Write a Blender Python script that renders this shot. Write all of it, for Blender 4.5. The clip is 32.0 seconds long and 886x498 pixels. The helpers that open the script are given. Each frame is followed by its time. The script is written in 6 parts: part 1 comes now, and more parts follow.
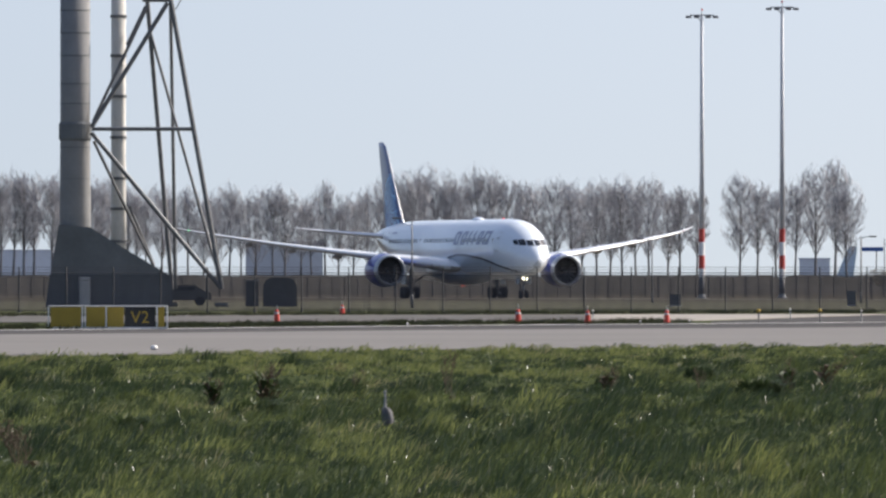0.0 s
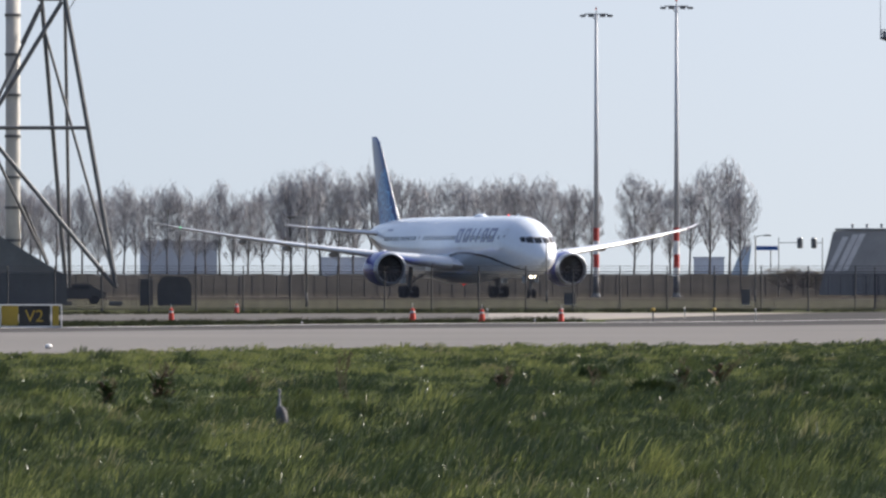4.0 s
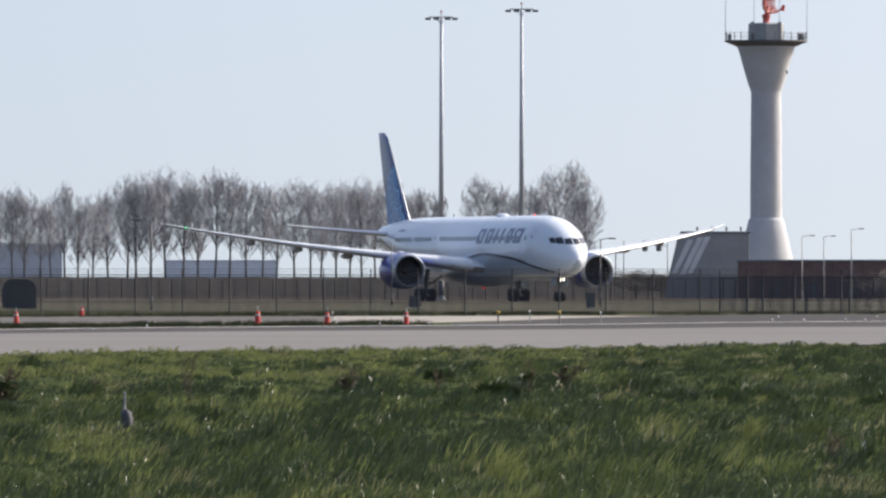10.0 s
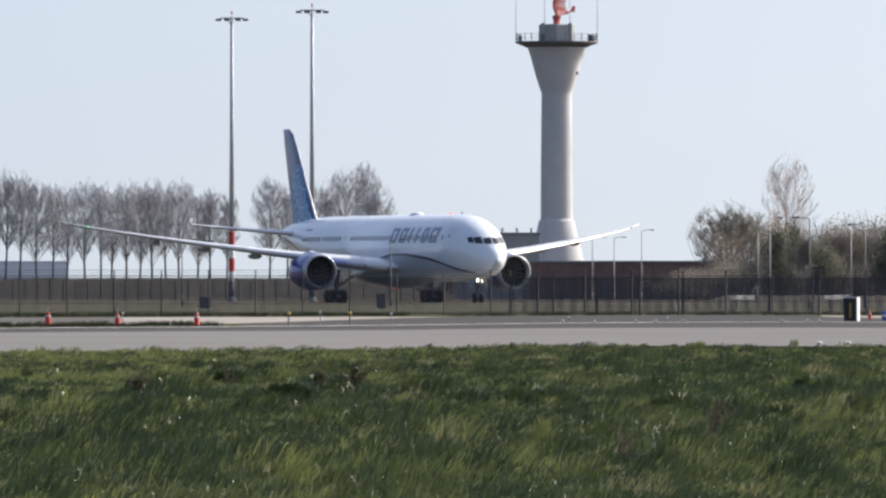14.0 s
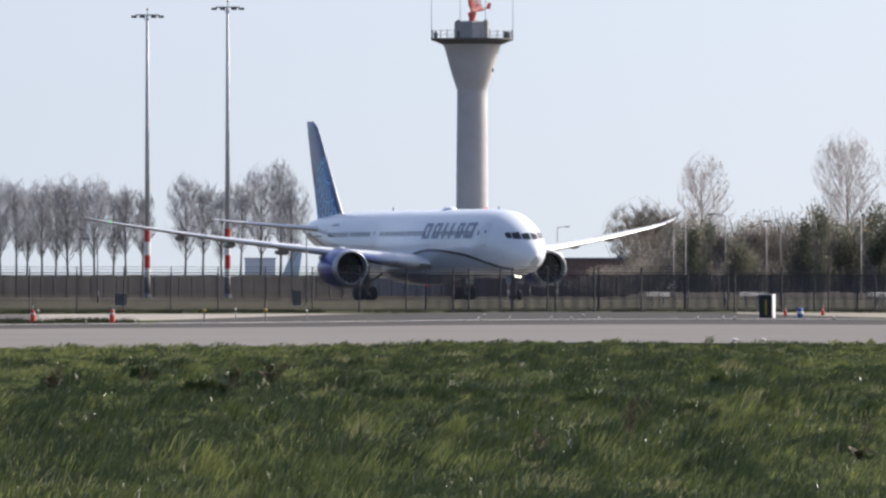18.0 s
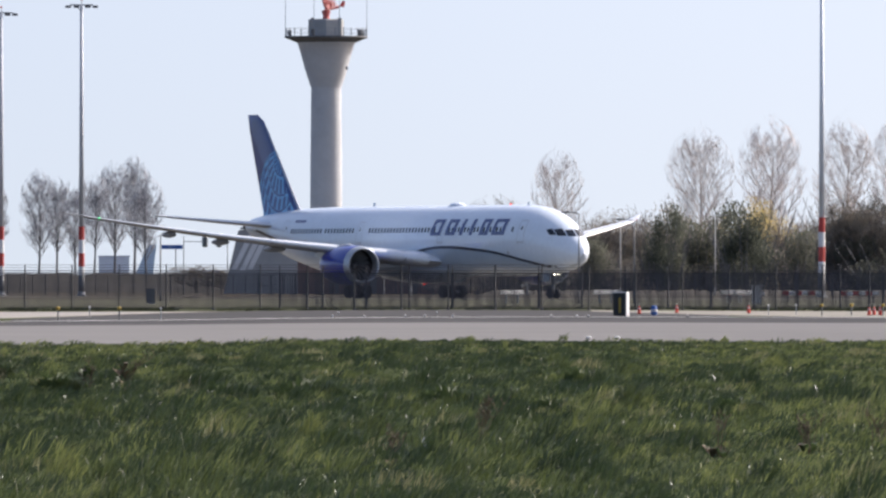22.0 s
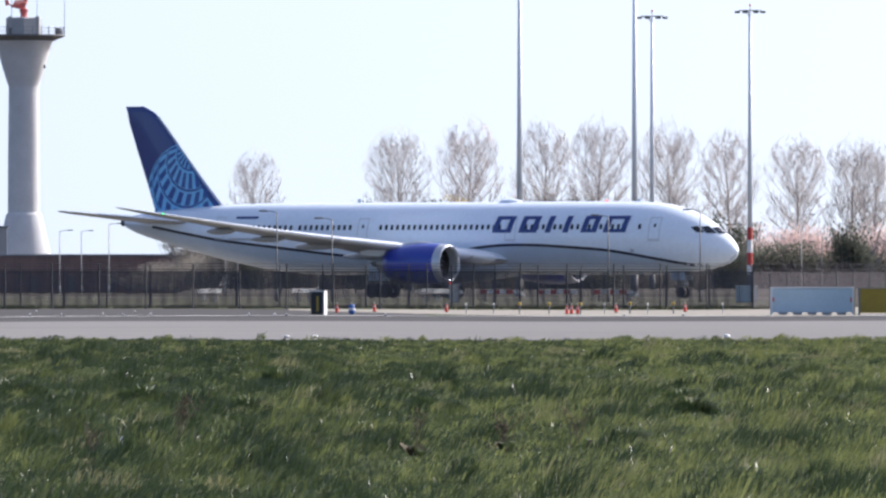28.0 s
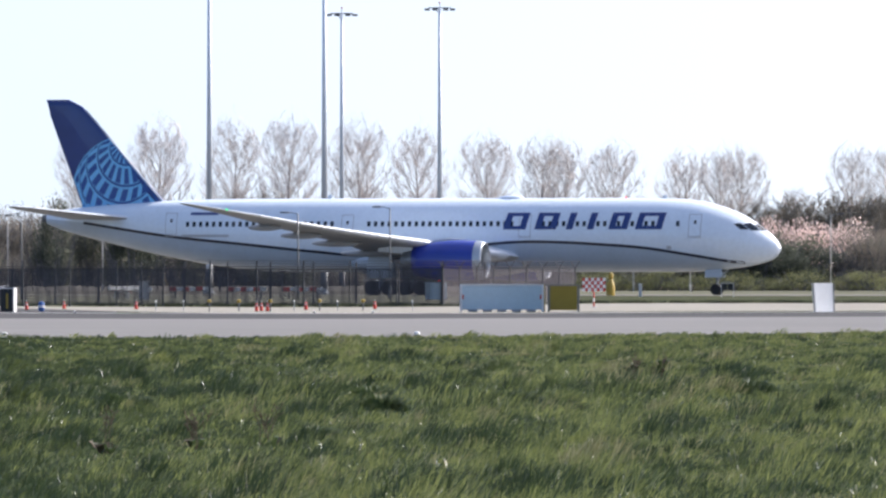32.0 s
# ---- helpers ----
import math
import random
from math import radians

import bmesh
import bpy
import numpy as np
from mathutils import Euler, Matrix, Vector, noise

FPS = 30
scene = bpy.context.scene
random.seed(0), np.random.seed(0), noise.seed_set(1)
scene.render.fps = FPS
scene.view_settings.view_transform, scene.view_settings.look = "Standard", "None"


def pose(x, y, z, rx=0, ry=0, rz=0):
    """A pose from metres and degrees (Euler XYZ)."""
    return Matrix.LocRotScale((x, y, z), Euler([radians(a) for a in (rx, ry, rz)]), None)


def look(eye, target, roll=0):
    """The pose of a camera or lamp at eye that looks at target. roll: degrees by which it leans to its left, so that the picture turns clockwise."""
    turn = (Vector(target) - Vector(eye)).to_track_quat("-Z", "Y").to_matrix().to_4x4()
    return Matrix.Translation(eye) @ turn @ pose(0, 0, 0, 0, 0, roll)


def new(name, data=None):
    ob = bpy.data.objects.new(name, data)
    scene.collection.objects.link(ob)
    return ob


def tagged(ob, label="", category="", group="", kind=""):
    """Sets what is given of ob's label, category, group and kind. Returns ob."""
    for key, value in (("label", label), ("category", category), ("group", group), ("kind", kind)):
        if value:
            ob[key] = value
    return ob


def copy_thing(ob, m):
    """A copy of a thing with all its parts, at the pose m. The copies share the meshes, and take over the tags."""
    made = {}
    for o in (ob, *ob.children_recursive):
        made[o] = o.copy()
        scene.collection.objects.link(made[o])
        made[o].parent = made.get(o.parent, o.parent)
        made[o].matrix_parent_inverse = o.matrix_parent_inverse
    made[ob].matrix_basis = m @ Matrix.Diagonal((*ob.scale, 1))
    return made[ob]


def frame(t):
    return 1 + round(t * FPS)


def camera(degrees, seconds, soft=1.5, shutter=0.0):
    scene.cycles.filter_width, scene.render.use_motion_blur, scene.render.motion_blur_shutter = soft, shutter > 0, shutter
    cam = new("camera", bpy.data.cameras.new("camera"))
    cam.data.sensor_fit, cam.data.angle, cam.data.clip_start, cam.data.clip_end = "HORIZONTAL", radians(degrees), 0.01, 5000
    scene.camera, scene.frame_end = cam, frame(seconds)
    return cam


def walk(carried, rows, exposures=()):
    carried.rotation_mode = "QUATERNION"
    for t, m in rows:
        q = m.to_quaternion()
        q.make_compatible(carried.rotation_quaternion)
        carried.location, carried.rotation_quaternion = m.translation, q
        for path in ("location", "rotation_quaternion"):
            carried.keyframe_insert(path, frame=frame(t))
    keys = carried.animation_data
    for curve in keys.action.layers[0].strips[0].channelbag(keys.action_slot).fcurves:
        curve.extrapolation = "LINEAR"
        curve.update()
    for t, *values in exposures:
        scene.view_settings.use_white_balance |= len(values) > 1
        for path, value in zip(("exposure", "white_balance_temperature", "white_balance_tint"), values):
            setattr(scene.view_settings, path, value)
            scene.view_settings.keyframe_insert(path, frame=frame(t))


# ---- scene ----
# ---- camera: stands still at eye height, pans after the aircraft ----
EYE = 1.47
cam = camera(4.489, 32.0, soft=2.5)
PAN = [(0.0, 0.0000, 0.1813), (0.5, 0.0587, 0.1825), (1.0, 0.1083, 0.1824), (1.5, 0.1375, 0.1813), (2.0, 0.2714, 0.1703),
       (2.5, 0.4180, 0.1659), (4.5, 0.5817, 0.1800), (5.0, 0.6686, 0.1875), (5.5, 0.7167, 0.2017), (6.0, 0.7537, 0.2021),
       (6.5, 0.7877, 0.2054), (7.0, 0.8827, 0.2033), (7.5, 0.9412, 0.1978), (8.0, 1.0276, 0.1980), (8.5, 1.1095, 0.1968),
       (9.0, 1.1899, 0.1972), (9.5, 1.2244, 0.1892), (10.0, 1.3203, 0.1906), (10.5, 1.5011, 0.1888), (11.0, 1.7090, 0.1797),
       (11.5, 1.8683, 0.1701), (12.0, 1.9519, 0.1757), (12.5, 1.9966, 0.1869), (13.0, 2.0901, 0.1957), (13.5, 2.2197, 0.2021),
       (14.0, 2.3822, 0.1959), (14.5, 2.4175, 0.1880), (16.5, 2.6877, 0.2019), (17.0, 2.8040, 0.1930), (17.5, 2.8205, 0.1879),
       (18.0, 2.8101, 0.1801), (18.5, 2.8177, 0.1924), (19.0, 2.8860, 0.1959), (19.5, 2.9982, 0.1863), (20.0, 3.1530, 0.1840),
       (20.5, 3.2839, 0.1849), (21.0, 3.3635, 0.1718), (21.5, 3.4431, 0.1759), (22.0, 3.5504, 0.1697), (22.5, 3.6541, 0.1583),
       (23.0, 3.7416, 0.1627), (23.5, 3.8738, 0.1736), (24.0, 4.0236, 0.1630), (24.5, 4.1085, 0.1706), (26.5, 4.5538, 0.1603),
       (27.0, 4.7386, 0.1370), (27.5, 4.8403, 0.1496), (28.0, 5.0823, 0.1631), (28.5, 5.3451, 0.1521), (29.0, 5.5408, 0.1431),
       (29.5, 5.6450, 0.1494), (30.0, 5.7846, 0.1491), (30.5, 6.0441, 0.1647), (31.0, 6.2918, 0.1437), (31.5, 6.4323, 0.1523),
       (32.0, 6.6548, 0.1491)]
walk(cam, [(t, pose(0, 0, EYE, 90 + p, 0, -y)) for t, y, p in PAN],
     exposures=[(0, 0.35, 6520, 12), (6, 0.36, 6520, 12), (16, 0.38, 6500, 13), (20, 0.40, 6460, 14.5), (26, 0.60, 6150, 15.5), (32, 0.72, 6050, 13)])

# ---- light: hazy spring sun, ahead of the camera and to its right ----
SUN_AZ, SUN_EL = 61.0, 38.0
world = bpy.data.worlds.new("world")
scene.world = world
world.use_nodes = True
wn = world.node_tree
sky = wn.nodes.new("ShaderNodeTexSky")
sky.sky_type = "NISHITA"
sky.sun_disc = False
sky.sun_elevation, sky.sun_rotation = radians(SUN_EL), radians(SUN_AZ)
sky.air_density, sky.dust_density, sky.ozone_density = 1.0, 5.0, 1.0
# the haze near the horizon is bright and pale: read the sky a little higher up
wco, wadd = wn.nodes.new("ShaderNodeTexCoord"), wn.nodes.new("ShaderNodeVectorMath")
wadd.operation = "ADD"
wadd.inputs[1].default_value = (0, 0, 0.16)
wn.links.new(wco.outputs["Generated"], wadd.inputs[0])
wn.links.new(wadd.outputs["Vector"], sky.inputs["Vector"])
wn.links.new(sky.outputs["Color"], wn.nodes["Background"].inputs["Color"])
wn.nodes["Background"].inputs["Strength"].default_value = 0.15
sun = new("sun", bpy.data.lights.new("sun", "SUN"))
sun.data.energy, sun.data.angle, sun.data.color = 4.6, radians(0.5), (1.0, 0.95, 0.87)
_a, _e = radians(SUN_AZ), radians(SUN_EL)
sun.matrix_world = look((math.sin(_a) * math.cos(_e) * 50, math.cos(_a) * math.cos(_e) * 50, math.sin(_e) * 50), (0, 0, 0))


# ---- materials ----
def material(name, color, color2=None, rough=0.6, metal=0.0, scale=4.0, bump=0.0, translucent=0.0, emit=0.0, spec=0.5,
             island=False, coat=0.0, fine=None, objrandom=0.0, patch=0.0):
    """Procedural surface: two colours mixed by noise at two scales, with a fine bump."""
    m = bpy.data.materials.new(name)
    m.use_nodes = True
    n, l = m.node_tree.nodes, m.node_tree.links
    b = n["Principled BSDF"]
    b.inputs["Roughness"].default_value = rough
    b.inputs["Metallic"].default_value = metal
    b.inputs["Specular IOR Level"].default_value = spec
    b.inputs["Coat Weight"].default_value = coat
    c2 = color2 or tuple(c * 0.8 for c in color)
    co = n.new("ShaderNodeTexCoord")
    t1 = n.new("ShaderNodeTexNoise")
    t1.inputs["Scale"].default_value = scale
    t1.inputs["Detail"].default_value = 6
    t1.inputs["Roughness"].default_value = 0.65
    l.new(co.outputs["Object"], t1.inputs["Vector"])
    ramp = n.new("ShaderNodeValToRGB")
    ramp.color_ramp.elements[0].position, ramp.color_ramp.elements[1].position = 0.33, 0.68
    ramp.color_ramp.elements[0].color, ramp.color_ramp.elements[1].color = (*c2, 1), (*color, 1)
    out = ramp.outputs["Color"]
    fac = t1.outputs["Fac"]
    if island or objrandom:
        src = n.new("ShaderNodeNewGeometry").outputs["Random Per Island"] if island else n.new("ShaderNodeObjectInfo").outputs["Random"]
        mx = n.new("ShaderNodeMix")
        mx.inputs["Factor"].default_value = (0.55 if island is True else island) if island else objrandom
        l.new(fac, mx.inputs[2])
        l.new(src, mx.inputs[3])
        fac = mx.outputs[0]
    l.new(fac, ramp.inputs["Fac"])
    t2 = n.new("ShaderNodeTexNoise")
    t2.inputs["Scale"].default_value = fine or scale * 14
    t2.inputs["Detail"].default_value = 3
    l.new(co.outputs["Object"], t2.inputs["Vector"])
    mul = n.new("ShaderNodeMix")
    mul.data_type, mul.blend_type = "RGBA", "MULTIPLY"
    mul.inputs["Factor"].default_value = 0.35
    l.new(out, mul.inputs[6])
    r2 = n.new("ShaderNodeValToRGB")
    r2.color_ramp.elements[0].color = (0.55, 0.55, 0.55, 1)
    l.new(t2.outputs["Fac"], r2.inputs["Fac"])
    l.new(r2.outputs["Color"], mul.inputs[7])
    out = mul.outputs[2]
    if patch:
        # broad darker and paler patches
        t3 = n.new("ShaderNodeTexNoise")
        t3.inputs["Scale"].default_value = patch
        t3.inputs["Detail"].default_value = 3
        l.new(co.outputs["Object"], t3.inputs["Vector"])
        r3 = n.new("ShaderNodeValToRGB")
        r3.color_ramp.elements[0].position, r3.color_ramp.elements[1].position = 0.36, 0.64
        r3.color_ramp.elements[0].color, r3.color_ramp.elements[1].color = (0.50, 0.58, 0.62, 1), (1, 1, 1, 1)
        l.new(t3.outputs["Fac"], r3.inputs["Fac"])
        mp = n.new("ShaderNodeMix")
        mp.data_type, mp.blend_type = "RGBA", "MULTIPLY"
        mp.inputs["Factor"].default_value = 1.0
        l.new(out, mp.inputs[6])
        l.new(r3.outputs["Color"], mp.inputs[7])
        out = mp.outputs[2]
    l.new(out, b.inputs["Base Color"])
    if bump:
        bp = n.new("ShaderNodeBump")
        bp.inputs["Strength"].default_value = bump
        bp.inputs["Distance"].default_value = 0.02
        l.new(t2.outputs["Fac"], bp.inputs["Height"])
        l.new(bp.outputs["Normal"], b.inputs["Normal"])
    if emit:
        b.inputs["Emission Color"].default_value = (*color, 1)
        b.inputs["Emission Strength"].default_value = emit
    if translucent:
        tr = n.new("ShaderNodeBsdfTranslucent")
        l.new(out, tr.inputs["Color"])
        ms = n.new("ShaderNodeMixShader")
        ms.inputs["Fac"].default_value = translucent
        l.new(b.outputs[0], ms.inputs[1])
        l.new(tr.outputs[0], ms.inputs[2])
        l.new(ms.outputs[0], n["Material Output"].inputs["Surface"])
    return m


M_GROUND = material("turf_soil", (0.058, 0.072, 0.026), (0.034, 0.046, 0.017), 1.0, scale=0.9, bump=0.4, spec=0.02)
M_FIELD = material("field", (0.092, 0.078, 0.062), (0.070, 0.062, 0.048), 1.0, scale=0.02, fine=0.3, spec=0.02)
M_VERGE = material("verge_grass", (0.062, 0.068, 0.034), (0.042, 0.047, 0.024), 1.0, scale=0.06, fine=0.9, spec=0.02)
M_MEADOW = material("rough_meadow", (0.145, 0.142, 0.100), (0.112, 0.110, 0.078), 1.0, scale=0.03, fine=0.4, spec=0.02)
M_RUNWAY = material("runway_concrete", (0.192, 0.187, 0.182), (0.160, 0.156, 0.152), 0.95, scale=0.05, fine=1.5, spec=0.05)
M_ASPHALT = material("asphalt", (0.075, 0.073, 0.074), (0.055, 0.054, 0.055), 0.95, scale=0.06, fine=1.2, spec=0.05)
# road in two tones, which partly paint sun and cloud shade
M_ROAD = material("service_road", (0.33, 0.31, 0.285), (0.27, 0.253, 0.232), 0.95, scale=0.08, fine=1.2, spec=0.05)
M_ROAD_DARK = material("dark_road_asphalt", (0.13, 0.125, 0.12), (0.095, 0.092, 0.09), 0.95, scale=0.08, fine=1.2, spec=0.05)
M_ROAD_MID = material("far_taxiway_concrete", (0.205, 0.195, 0.175), (0.165, 0.157, 0.14), 0.95, scale=0.08, fine=1.2, spec=0.05)
M_SAND = material("pale_concrete", (0.30, 0.28, 0.24), (0.23, 0.215, 0.185), 0.95, scale=0.12, fine=1.5, spec=0.05)
M_LINE = material("line_paint", (0.8, 0.8, 0.78), (0.6, 0.6, 0.58), 0.6, scale=0.6)
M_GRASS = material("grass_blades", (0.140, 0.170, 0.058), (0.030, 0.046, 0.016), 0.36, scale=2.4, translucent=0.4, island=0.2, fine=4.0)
# dark and olive blades: own tones, which also paint cloud shade and sun by zone
M_GRASS_DARK = material("dark_grass_blades", (0.066, 0.096, 0.040), (0.015, 0.027, 0.012), 0.34, scale=2.4, translucent=0.35, island=0.2, fine=4.0)
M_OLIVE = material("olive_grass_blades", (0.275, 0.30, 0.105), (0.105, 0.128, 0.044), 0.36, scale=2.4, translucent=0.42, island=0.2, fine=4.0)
M_TUFT = material("dark_verge_blades", (0.062, 0.066, 0.032), (0.022, 0.027, 0.012), 0.7, scale=0.5, translucent=0.25, island=True)
M_STRAW = material("dry_grass", (0.34, 0.32, 0.17), (0.17, 0.17, 0.07), 0.45, scale=0.5, translucent=0.3, island=True)
M_CONC = material("weathered_concrete", (0.585, 0.59, 0.595), (0.50, 0.505, 0.51), 0.85, scale=0.35, bump=0.2, fine=5)
M_CONC_GREY = material("grey_concrete", (0.25, 0.25, 0.25), (0.19, 0.192, 0.195), 0.85, scale=0.35, bump=0.2, fine=5)
M_CONC_MID = material("mid_grey_concrete", (0.40, 0.405, 0.40), (0.33, 0.335, 0.33), 0.85, scale=0.35, bump=0.2, fine=5)
M_CONC_DARK = material("stained_concrete", (0.17, 0.18, 0.19), (0.11, 0.12, 0.125), 0.9, scale=0.3, bump=0.2, fine=4)
M_STEEL = material("galvanised_steel", (0.34, 0.36, 0.38), (0.25, 0.27, 0.29), 0.5, 0.6, scale=1.5)
# dark steel and fence steel are lightened to paint distance haze
M_STEEL_DARK = material("dark_steel", (0.17, 0.175, 0.185), (0.11, 0.115, 0.12), 0.6, 0.2, scale=1.5)
M_FENCE = material("fence_post_steel", (0.085, 0.085, 0.092), (0.062, 0.063, 0.068), 0.7, 0.1, scale=2)
M_MESH = material("fence_mesh_steel", (0.11, 0.103, 0.115), (0.088, 0.083, 0.092), 0.9, 0.0, scale=2, spec=0.0)
M_MAST = material("mast_paint", (0.80, 0.85, 0.90), (0.74, 0.79, 0.85), 0.5, 0.0, scale=0.6)
# same mast paint again, greyer: duller light on the left masts painted in
M_MAST_GREY = material("dimmed_mast_paint", (0.57, 0.59, 0.62), (0.50, 0.52, 0.55), 0.6, 0.0, scale=0.6)
M_RED = material("red_paint", (0.55, 0.06, 0.045), (0.42, 0.045, 0.035), 0.5, scale=1.0)
M_WHITE = material("white_paint", (0.80, 0.80, 0.79), (0.68, 0.68, 0.67), 0.5, scale=1.0)
# white and belly paint tinted blue: reflected sky put into the colour
M_SKIN = material("white_fuselage_paint", (0.82, 0.89, 0.97), (0.79, 0.86, 0.94), 0.26, scale=0.25, coat=0.5, fine=3)
M_BELLY = material("grey_belly_paint", (0.53, 0.60, 0.68), (0.48, 0.55, 0.62), 0.32, scale=0.3, coat=0.3, fine=3)
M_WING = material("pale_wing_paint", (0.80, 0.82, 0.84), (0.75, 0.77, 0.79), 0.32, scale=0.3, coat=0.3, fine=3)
# underside: a greyer paint, darkened further to paint the shade below the wing
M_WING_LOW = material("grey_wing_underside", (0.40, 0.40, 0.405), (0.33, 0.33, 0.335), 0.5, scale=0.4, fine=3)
# navy lightened to paint the sky it reflects
M_NAVY = material("navy_blue_paint", (0.018, 0.045, 0.21), (0.015, 0.037, 0.18), 0.28, scale=0.5, coat=0.5)
M_COWL = material("royal_blue_paint", (0.018, 0.045, 0.36), (0.015, 0.038, 0.30), 0.3, scale=0.5, coat=0.4)
M_SKYBLUE = material("sky_blue_paint", (0.20, 0.54, 0.86), (0.17, 0.48, 0.79), 0.3, scale=0.5, coat=0.3)
M_MIDBLUE = material("mid_blue_paint", (0.022, 0.085, 0.32), (0.018, 0.07, 0.28), 0.3, scale=0.5, coat=0.3)
M_LIP = material("polished_lip", (0.50, 0.53, 0.57), (0.44, 0.47, 0.51), 0.38, 0.6, scale=1)
# near-black lining that paints the shade inside the engine inlets
M_DARK = material("dark_cavity", (0.016, 0.016, 0.018), (0.010, 0.010, 0.012), 0.6, scale=2)
M_GLASS = material("dark_glass", (0.02, 0.025, 0.035), (0.015, 0.02, 0.028), 0.12, scale=1)
M_TYRE = material("tyre_rubber", (0.022, 0.022, 0.023), (0.016, 0.016, 0.017), 0.8, scale=3)
M_SEAM = material("door_seam", (0.50, 0.52, 0.55), (0.45, 0.47, 0.50), 0.4, scale=2)
# bark and twigs paled and greyed to paint distance haze on the trees
M_BARK = material("bark", (0.195, 0.192, 0.198), (0.128, 0.126, 0.130), 0.95, scale=1.5, spec=0.1)
M_BARK_HAZED = material("hazed_bark", (0.46, 0.415, 0.39), (0.35, 0.315, 0.29), 0.95, scale=1.5, spec=0.1)
M_TWIG_HAZED = material("hazed_twigs", (0.68, 0.62, 0.59), (0.56, 0.51, 0.48), 0.95, scale=0.4, objrandom=0.3, spec=0.1)
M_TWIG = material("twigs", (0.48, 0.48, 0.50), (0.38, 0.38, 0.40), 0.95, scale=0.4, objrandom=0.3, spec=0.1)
# scrub and evergreens lightened: distance haze put into their colours
M_HEDGE = material("bare_scrub", (0.40, 0.365, 0.315), (0.30, 0.275, 0.235), 0.95, scale=0.3, island=0.3, translucent=0.45, spec=0.05)
M_BROWN = material("brown_scrub", (0.30, 0.265, 0.23), (0.22, 0.195, 0.165), 0.95, scale=0.3, island=0.3, translucent=0.45, spec=0.05)
M_LEAF = material("evergreen_leaves", (0.205, 0.21, 0.165), (0.145, 0.15, 0.117), 0.9, scale=0.3, island=0.3, translucent=0.5, spec=0.05)
M_IVY = material("dark_ivy_leaves", (0.125, 0.138, 0.11), (0.088, 0.098, 0.075), 0.9, scale=0.3, island=0.3, translucent=0.5, spec=0.05)
M_FRESH = material("fresh_leaves", (0.30, 0.30, 0.14), (0.19, 0.20, 0.09), 0.7, scale=0.5, island=True, translucent=0.3)
M_WILLOW = material("yellow_willow", (0.62, 0.50, 0.24), (0.48, 0.39, 0.19), 0.8, scale=0.5, island=0.4, translucent=0.5, spec=0.05)
M_BLOSSOM = material("pink_blossom", (0.86, 0.70, 0.65), (0.70, 0.56, 0.52), 0.8, scale=0.3, island=0.4, translucent=0.5, spec=0.05)
M_BRICK = material("red_brick", (0.26, 0.17, 0.15), (0.19, 0.125, 0.11), 0.9, scale=0.6, fine=6, bump=0.2)
M_ORANGE = material("traffic_orange", (0.72, 0.065, 0.04), (0.58, 0.055, 0.035), 0.5, scale=2)
M_YELLOW = material("sign_yellow", (0.42, 0.29, 0.03), (0.33, 0.22, 0.025), 0.5, scale=1)
M_SIGNBLACK = material("sign_black", (0.014, 0.014, 0.014), (0.01, 0.01, 0.01), 0.45, scale=2)
M_SIGNBLUE = material("pale_blue_panel", (0.52, 0.64, 0.71), (0.46, 0.58, 0.65), 0.55, scale=0.5)
M_BLUE = material("blue_sign", (0.03, 0.12, 0.40), (0.025, 0.10, 0.34), 0.5, scale=1)
# cladding raised to pale blue-grey so the colour itself carries the haze
M_BUILD_GREY = material("hazed_grey_cladding", (0.62, 0.65, 0.69), (0.55, 0.58, 0.62), 0.7, scale=0.1, fine=1)
M_BUILD = material("hazed_cladding", (0.80, 0.84, 0.90), (0.75, 0.79, 0.85), 0.7, scale=0.1, fine=1)
M_ROOF = material("grey_roof", (0.26, 0.28, 0.30), (0.2, 0.22, 0.24), 0.8, scale=0.2)
M_PALEBLUE = material("pale_blue_paint", (0.55, 0.68, 0.80), (0.50, 0.62, 0.74), 0.5, scale=0.5)
# slats near white: glare on the grey leading edge put into the colour
M_SLAT = material("slat_glare_white", (0.93, 0.935, 0.94), (0.90, 0.905, 0.91), 0.22, 0.1, scale=0.5, coat=0.8)
M_REDGLASS = material("red_lamp_glass", (0.35, 0.03, 0.02), None, 0.2, scale=2)
M_BANK = material("bank_grass", (0.105, 0.098, 0.088), (0.076, 0.072, 0.064), 1.0, scale=0.15, fine=1.0, spec=0.02)
M_RADAR = material("radar_red", (0.60, 0.13, 0.115), (0.50, 0.10, 0.09), 0.5, scale=1)
M_LAMP = material("landing_light", (1.0, 0.93, 0.72), (1.0, 0.93, 0.72), 0.3, emit=14)
M_NAVGREEN = material("green_nav_light", (0.02, 0.9, 0.25), (0.02, 0.9, 0.25), 0.3, emit=0.8)
M_BEACON = material("red_beacon", (0.9, 0.05, 0.03), (0.9, 0.05, 0.03), 0.3, emit=0.8)
M_LINEBLACK = material("blue_black_paint", (0.012, 0.015, 0.035), (0.010, 0.012, 0.028), 0.3, scale=0.5, coat=0.3)
M_FEATHER = material("grey_feathers", (0.12, 0.122, 0.13), (0.06, 0.06, 0.066), 0.8, scale=6)
M_PALEFEATHER = material("pale_neck_feathers", (0.34, 0.34, 0.35), (0.24, 0.24, 0.25), 0.8, scale=8)
M_BILL = material("bill_horn", (0.35, 0.25, 0.08), None, 0.5, scale=6)
M_DOCK = material("dock_leaves", (0.090, 0.128, 0.048), (0.040, 0.062, 0.022), 0.6, scale=3, translucent=0.3)
M_STALK = material("dry_stalk", (0.16, 0.115, 0.075), (0.10, 0.072, 0.048), 0.9, scale=3)


